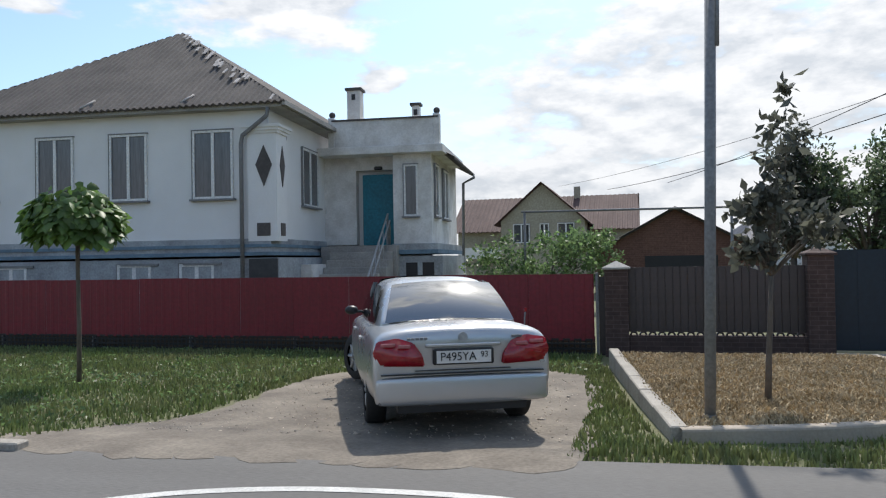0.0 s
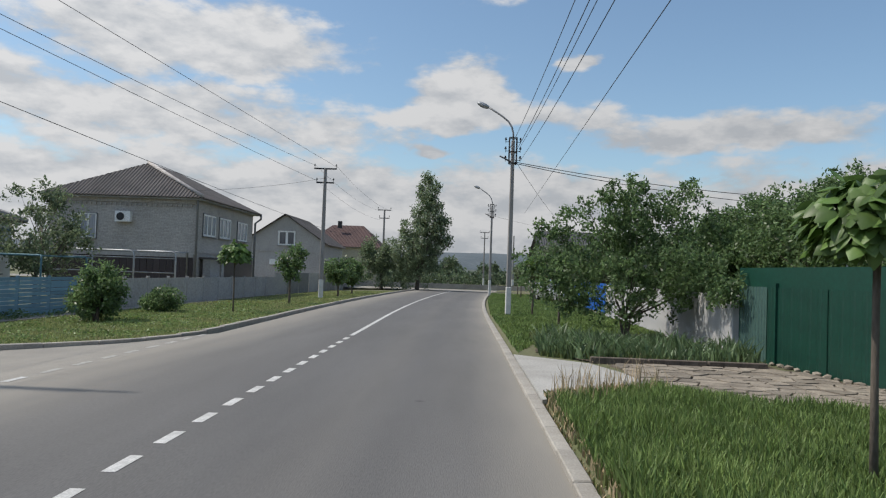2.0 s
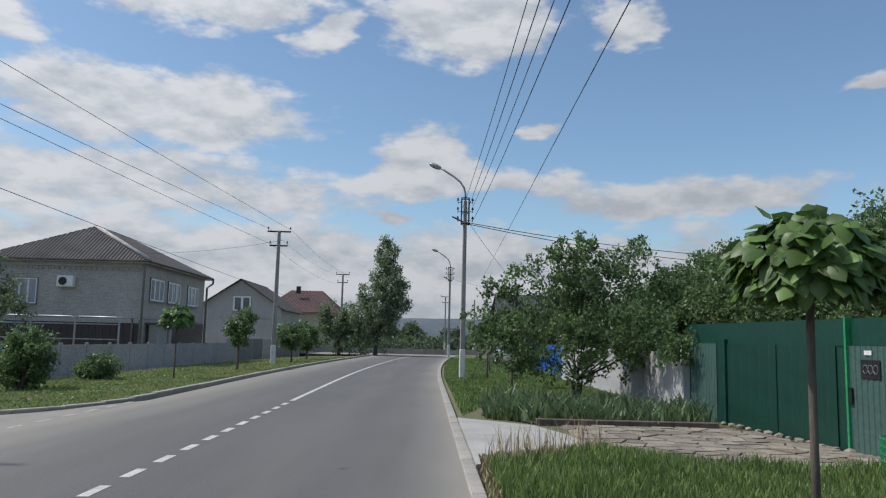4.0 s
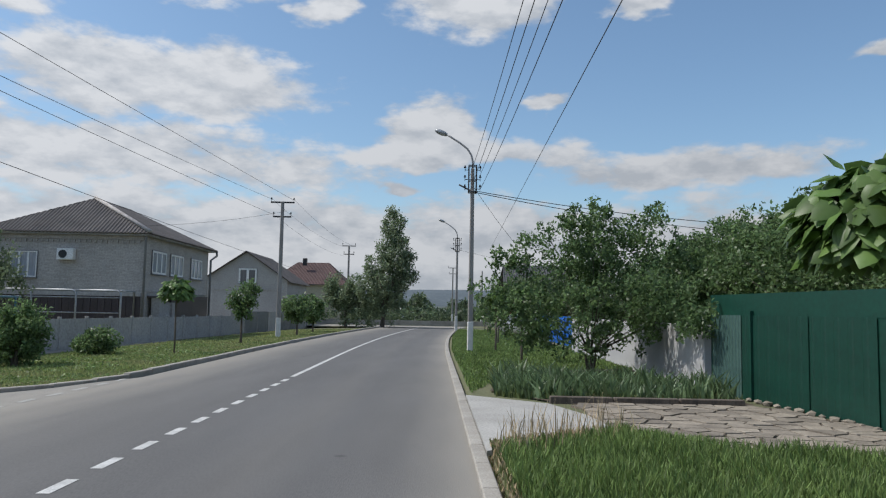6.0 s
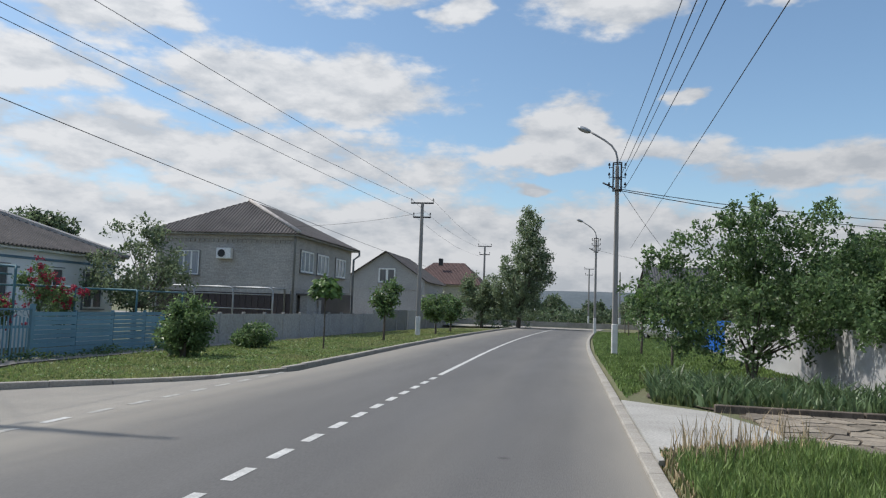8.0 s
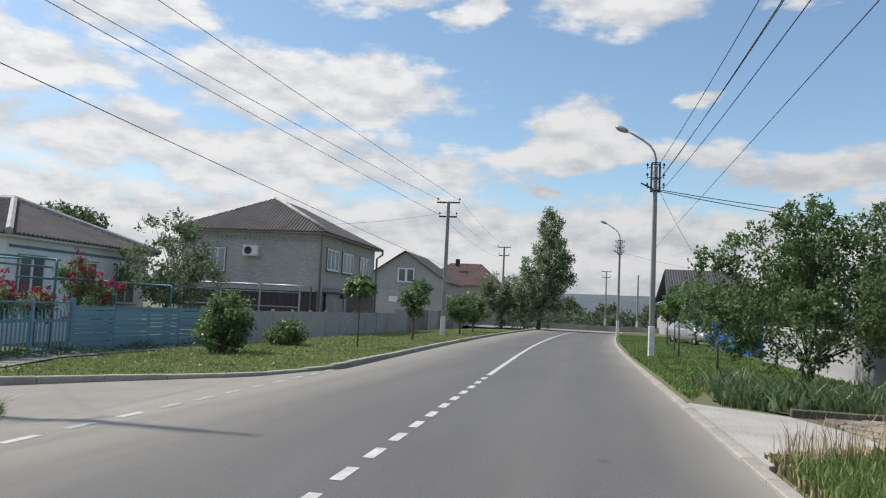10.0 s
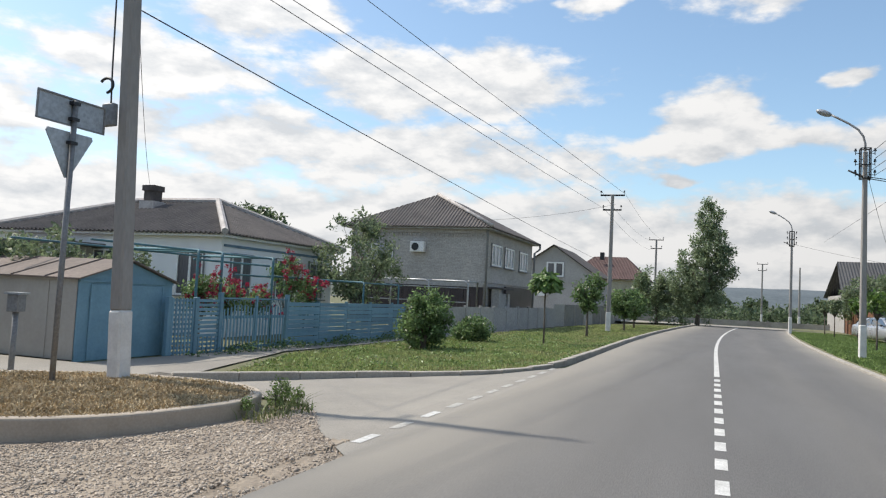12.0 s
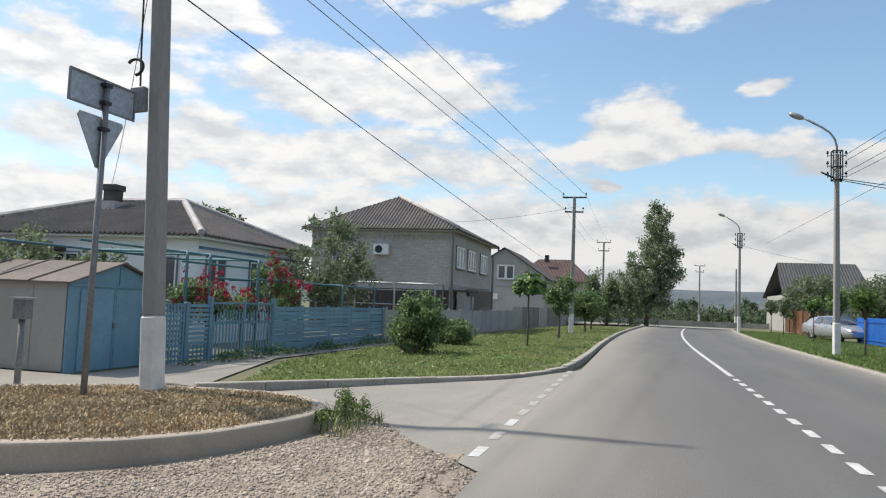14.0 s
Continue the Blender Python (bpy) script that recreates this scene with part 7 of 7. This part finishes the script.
DRIVE = [(-4.3, 6.0), (0.1, 6.5), (0.1, 8.5), (-0.2, 11.6), (-1.6, 12.6), (-4.0, 11.6), (-4.15, 9.5), (-4.2, 8.0), (-5.6, 6.2)]
grass("verge_grass_far", "rough green grass before the red fence", [(-16, 6.0), (-4.5, 6.75), (-3.6, 8.2), (-3.4, 11.8), (-0.9, 12.7), (0.5, 11.6), (0.5, 14.5), (-18, 14.8)], 90000, 0.085, bladedark, 1, patch=0.25)
grass("grass_strip", "green grass strip outside the bed's kerb", [(0.35, 6.9), (4.4, 7.1), (4.5, 7.9), (3.5, 8.4), (2.2, 7.8), (1.1, 7.6), (0.85, 9.8), (0.6, 12.9), (0.25, 12.6), (0.45, 9)], 24000, 0.075, bladedark, 2, patch=0.35)
grass("grass_clump", "weeds at the edge of the gravel", [(3.9, 7.2), (5.7, 7.2), (6.2, 8.3), (5.1, 9.5), (4.7, 8.8)], 3600, 0.08, bladedark, 3, patch=0.8)
grass("weeds", "tall weeds by the corner bed's kerb", [(9.4, 8.6), (10.4, 8.5), (11.1, 9.2), (10.8, 9.4), (10.1, 9.0), (9.4, 8.95)], 900, 0.20, bladedark, 4, patch=0.9, w=0.008, bend_=1.6)
for i, (x, y, s) in enumerate(((10.15, 8.88, 0.12), (10.45, 9.0, 0.15), (10.75, 9.12, 0.11), (10.6, 8.85, 0.09), (9.7, 8.95, 0.07))):
    tree("weed_clump", (x, y, 0.02), "leafy green weed at the foot of the kerb", [(0, 0, s * 0.9, s * 0.9, s * 0.8, s * 0.8), (0, 0, s * 1.7, s * 0.3, s * 0.3, s * 0.4)], 260, bladem, 0.032, 0.005, s, 40, 0.05, 300 + i, category="weed", group="weeds by the kerb", stems=4)
VERGE = [(12.3, 11.9), (14.4, 10.1), (15.9, 8.6), (17.9, 7.7), (20, 7.4), (34, 7.4), (34, 13.4), (28, 13.6), (18.8, 13.8), (14.9, 12.5)]
grass("verge_grass_corner", "yellow-green grass verge beside the junction", VERGE, 60000, 0.09, bladedry, 5, patch=0.35, w=0.016)
leaf_cover("verge_weeds", "low broad-leaved weeds and clover on the verge", VERGE, 34000, 0.07, 0.12, weedleaf, 61)
leaf_cover("far_verge_weeds", "low weeds in the grass before the red fence", [(-16, 6.6), (-5.2, 7.0), (-4.0, 8.2), (-3.6, 11.8), (-0.9, 12.9), (0.5, 12.0), (0.5, 14.4), (-16, 14.6)], 24000, 0.06, 0.09, leaf_mid, 64)
leaf_cover("fence_foot_weeds", "dark weeds along the foot of the blue fence", [(16.0, 14.55), (28, 14.2), (28, 14.9), (16.0, 15.15)], 5000, 0.09, 0.25, leaf_mid, 62)
grass("kerb_straw", "dry yellow grass along the verge's kerb", [(14.9, 9.75), (16.2, 8.35), (17.9, 7.75), (21, 7.45), (33, 7.4), (33, 7.9), (21, 8.15), (18.2, 8.5), (16.6, 9.2), (15.2, 10.4)], 16000, 0.07, strawm, 63, patch=0.6, bend_=1.4)
grass("verge_grass_distant", "green verge along the far side of the road", [(34, 7.4), (46, 7.0), (60, 6.1), (60, 12), (34, 13.4)], 22000, 0.10, bladedry, 6, w=0.03)
SLAB = [(10.6, 0.5), (11.0, -0.7), (12.2, -1.5), (13.4, -1.4), (14.7, -1.0), (15.7, 0.5)]
FLAG = [(11.6, -1.3), (14.7, -1.25), (14.6, -4.4), (11.2, -5.1), (10.0, -4.4), (10.4, -2.3)]
grass("tall_grass_near", "tall lush grass on the near verge", [(2.0, 0.3), (10.2, 0.3), (11.2, -0.8), (11.8, -1.5), (10.7, -2.4), (10.3, -4.6), (2.0, -5.4)], 120000, 0.21, bladem, 7, holes=(SLAB, FLAG), w=0.011, bend_=0.5)
grass("dry_grass_near", "dry straw-coloured grass at the driveway's corner", [(6.0, 0.42), (11.0, 0.42), (11.9, -1.0), (11.2, -1.2), (9.6, 0.0), (6.0, 0.15)], 8000, 0.10, strawm, 8)
grass("seed_grass", "tall seeding grass stalks beside the driveway", [(9.8, 0.4), (11.4, 0.2), (12.0, -1.3), (11.2, -1.4)], 420, 0.42, strawm, 9, w=0.006)
grass("lawn_near", "short green lawn beyond the flower bed", [(16.0, 0.3), (30, 0.3), (45, -0.1), (60, -0.9), (60, -4.6), (22, -4.2), (21, -1)], 70000, 0.09, bladem, 10, w=0.022)
grass("straw_bed_front", "dry brown mown stems in the planted bed", ISL_A + [(0.76, 12.75), (1.0, 10.2)], 34000, 0.035, strawm, 11, lift=0.05, bend_=1.6)
grass("straw_bed_corner", "dry brown mown stems in the corner bed", ISL_B[:-1], 34000, 0.035, strawm, 12, lift=0.10, bend_=1.6)

grass("kerbside_grass", "short grass growing up to the kerb", [(2.0, 0.44), (10.9, 0.44), (11.3, -0.6), (10.6, -0.4), (10.0, 0.0), (2.0, 0.0)], 14000, 0.09, bladedark, 15, w=0.010)

# iris and lily clump along the flower bed
grass("iris_leaves", "broad upright iris leaves in the flower bed", [(14.95, -1.0), (15.6, -0.1), (18.2, -0.3), (18.0, -2.0), (16.4, -4.0), (14.9, -4.1)], 3000, 0.44, iris, 13, w=0.028, bend_=0.9)
grass("bed_weeds", "soft green weeds between the irises", [(14.95, -1.0), (15.6, -0.1), (20.2, -0.3), (20.0, -3.8), (14.9, -4.1)], 12000, 0.16, bladedark, 14, w=0.02)

# loose stones of the gravel yard and the driveway, joined
def loose_stones(name, label, poly, n, small, large, seed, lift):
    rng = np.random.default_rng(seed)
    P = np.array(poly)
    x, y = rng.uniform(P[:, 0].min(), P[:, 0].max(), n), rng.uniform(P[:, 1].min(), P[:, 1].max(), n)
    k = inside(x, y, poly)
    x, y = x[k], y[k]
    n = len(x)
    s = rng.uniform(small, large, n) * (1 + 0.9 * (rng.random(n) > 0.96))
    z = np.array([gz(a, b) for a, b in zip(x, y)]) + lift
    o = np.array([(1, 0, 0), (0, 1, 0), (-1, 0, 0), (0, -1, 0), (0, 0, 1), (0, 0, -1)], float)
    V = np.stack([x, y, z], 1)[:, None, :] + (o[None] * rng.uniform(0.6, 1.4, (n, 6, 1)) * s[:, None, None] * np.array([1, 1, 0.7])) + rng.normal(0, 0.25, (n, 6, 3)) * s[:, None, None]
    t8 = np.array([(0, 1, 4), (1, 2, 4), (2, 3, 4), (3, 0, 4), (1, 0, 5), (2, 1, 5), (3, 2, 5), (0, 3, 5)])
    return tagged(soup(name, V.reshape(-1, 3), (np.arange(n)[:, None, None] * 6 + t8[None]).reshape(-1, 3), stonem), label, "gravel", kind="stuff")


GR = [(4.1, 7.1), (8.4, 7.05), (9.3, 7.8), (10.5, 8.5), (9.3, 8.9), (8.3, 9.2), (7.5, 9.8), (6.9, 10.9), (6.7, 11.8), (7.3, 12.8), (8.3, 14.0), (4.6, 14.0), (4.8, 10.5), (4.7, 9.0), (3.9, 8.0)]
loose_stones("gravel_stones", "loose pale gravel stones", GR, 60000, 0.006, 0.017, 77, 0.03)
loose_stones("driveway_stones", "small stones scattered over a dirt driveway", [(-4.4, 7.4), (0.3, 7.5), (0.3, 11.2), (-0.9, 12.3), (-3.1, 11.5), (-3.4, 8.4)], 1900, 0.005, 0.016, 78, 0.022)

# flagstones of the yard entrance
flags = thing("flagstone_paving", (0, 0, 0), 0, "crazy paving of pale irregular flagstones", "paving", kind="structure")
polygon("paving_bed", soilm, FLAG, 0.012, "soil joints between flagstones", "paving")
rng = np.random.default_rng(5)
cells = [(10.2 + 0.36 * i + rng.uniform(-0.13, 0.13), -5.0 + 0.33 * j + rng.uniform(-0.12, 0.12)) for i in range(13) for j in range(13)]
for cx, cy in cells:
    if not inside(np.array([cx]), np.array([cy]), FLAG)[0]:
        continue
    # each stone is what lies nearer to its own middle than to its neighbours'
    ring = [Vector((cx + 0.5 * math.cos(a), cy + 0.5 * math.sin(a))) for a in np.linspace(0, 2 * math.pi, 17)[:-1]]
    for ox, oy in cells:
        dv = Vector((ox - cx, oy - cy))
        if 0 < dv.length < 1.1:
            lim = dv.length / 2 - 0.018
            dn = dv.normalized()
            out = []
            for p, q in zip(ring, ring[1:] + ring[:1]):
                dp, dq = (p - Vector((cx, cy))).dot(dn) - lim, (q - Vector((cx, cy))).dot(dn) - lim
                if dp <= 0:
                    out.append(p)
                if dp * dq < 0:
                    out.append(p.lerp(q, dp / (dp - dq)))
            ring = out
    if len(ring) > 2:
        part("flagstone", prism(bmesh.new(), [(p.x, p.y) for p in ring], 0.02, 0.085 + rng.uniform(-0.008, 0.01)), flagm, flags)
kb = thing("bed_edging", (0, 0, 0), 0, "dark old kerb edging the flower bed", "edging")
for i, (a, b) in enumerate((((14.75, -0.9), (14.7, -1.9)), ((14.7, -1.92), (14.68, -2.95)), ((14.68, -2.97), (14.66, -4.0)))):
    ln = math.hypot(b[0] - a[0], b[1] - a[1])
    box("edging_stone", barkm, kb, 0, ln, -0.06, 0.06, -0.1, 0.17, bevel=0.012).matrix_basis = pose(*a, 0, 0, 0, math.degrees(math.atan2(b[1] - a[1], b[0] - a[0])))

# green garden mesh with a bush by the wicket
mesh_ = thing("garden_mesh", (9.2, -4.3, 0.05), 8, "green plastic garden mesh round a plant", "mesh fence")
bm = bmesh.new()
for i in range(22):
    a = math.pi * i / 21
    tube(bm, [(0.9 * math.cos(a), 0.55 * math.sin(a), 0), (0.9 * math.cos(a), 0.55 * math.sin(a), 0.5)], 0.006, 4)
for j in range(7):
    tube(bm, [(0.9 * math.cos(math.pi * i / 16), 0.55 * math.sin(math.pi * i / 16), 0.03 + 0.078 * j) for i in range(17)], 0.006, 4)
part("netting", bm, MATS["bright_green_post"], mesh_)
tree("potted_bush", (9.2, -4.55, 0.05), "low leafy plant inside the green mesh", [(0, 0, 0.3, 0.6, 0.4, 0.25)], 2200, leaf_mid, 0.10, 0.02, 0.2, 40, 0.15, 95, category="plant", stems=3)

# ---- distance ----
def ridge(name, dist, h, spread, seed, material, label):
    rng = np.random.default_rng(seed)
    bm = bmesh.new()
    prev = None
    for k in range(121):
        a = radians(-spread + 2 * spread * k / 120)
        z = h * (0.75 + 0.3 * noise.noise((k * 0.06, seed, 0)) + 0.08 * noise.noise((k * 0.5, seed, 2)))
        x, y = dist * math.cos(a), dist * math.sin(a)
        cur = [bm.verts.new((x * f, y * f, zz)) for f, zz in ((1, -2), (1.08, z * 0.6), (1.25, z), (1.6, -2))]
        if prev:
            for i in range(3):
                bm.faces.new((prev[i], cur[i], cur[i + 1], prev[i + 1]))
        prev = cur
    tagged(part(name, bm, material, None, "", True), label, "hill", kind="structure")


ridge("backdrop_hill", 900, 40, 70, 3, hillm, "distant wooded hill ridge with haze put into its bluish colour")
ridge("backdrop_field", 260, 6.0, 60, 8, fieldm, "far field edge with scattered woods")
rng = np.random.default_rng(9)
for i in range(13):
    a = rng.uniform(-0.12, 0.14)
    d = rng.uniform(125, 230)
    tree("distant_tree", (d, 3 + d * a, -0.2), "distant dark tree beyond the street's end", [(0, 0, 2.4, 2.2, 2.2, 1.9)], 900, leaf_dark, 0.7, 0.25, 1.2, 30, 0.9, 300 + i, group="trees beyond the street")
rng = np.random.default_rng(31)
C = np.stack([rng.uniform(104, 124, 500), rng.uniform(-45, 22, 500), rng.uniform(0, 1.3, 500) * (0.4 + rng.random(500))], 1)
v, f = leaves(16000, C, np.full(500, 1.1), 0.55, rng)
tagged(soup("far_scrub", v, f, leaf_dark), "dark scrub and hedges beyond the end of the street", "scrub", kind="stuff")
dh = thing("distant_shed", (150, 4.5, -0.2), 8, "distant pale shed with a dark roof", "shed")
box("wall", plaster, dh, 0, 4, -3, 3, 0, 2.4)
box("roof_slab", slate, dh, -0.3, 4.3, -3.3, 3.3, 2.4, 2.7)
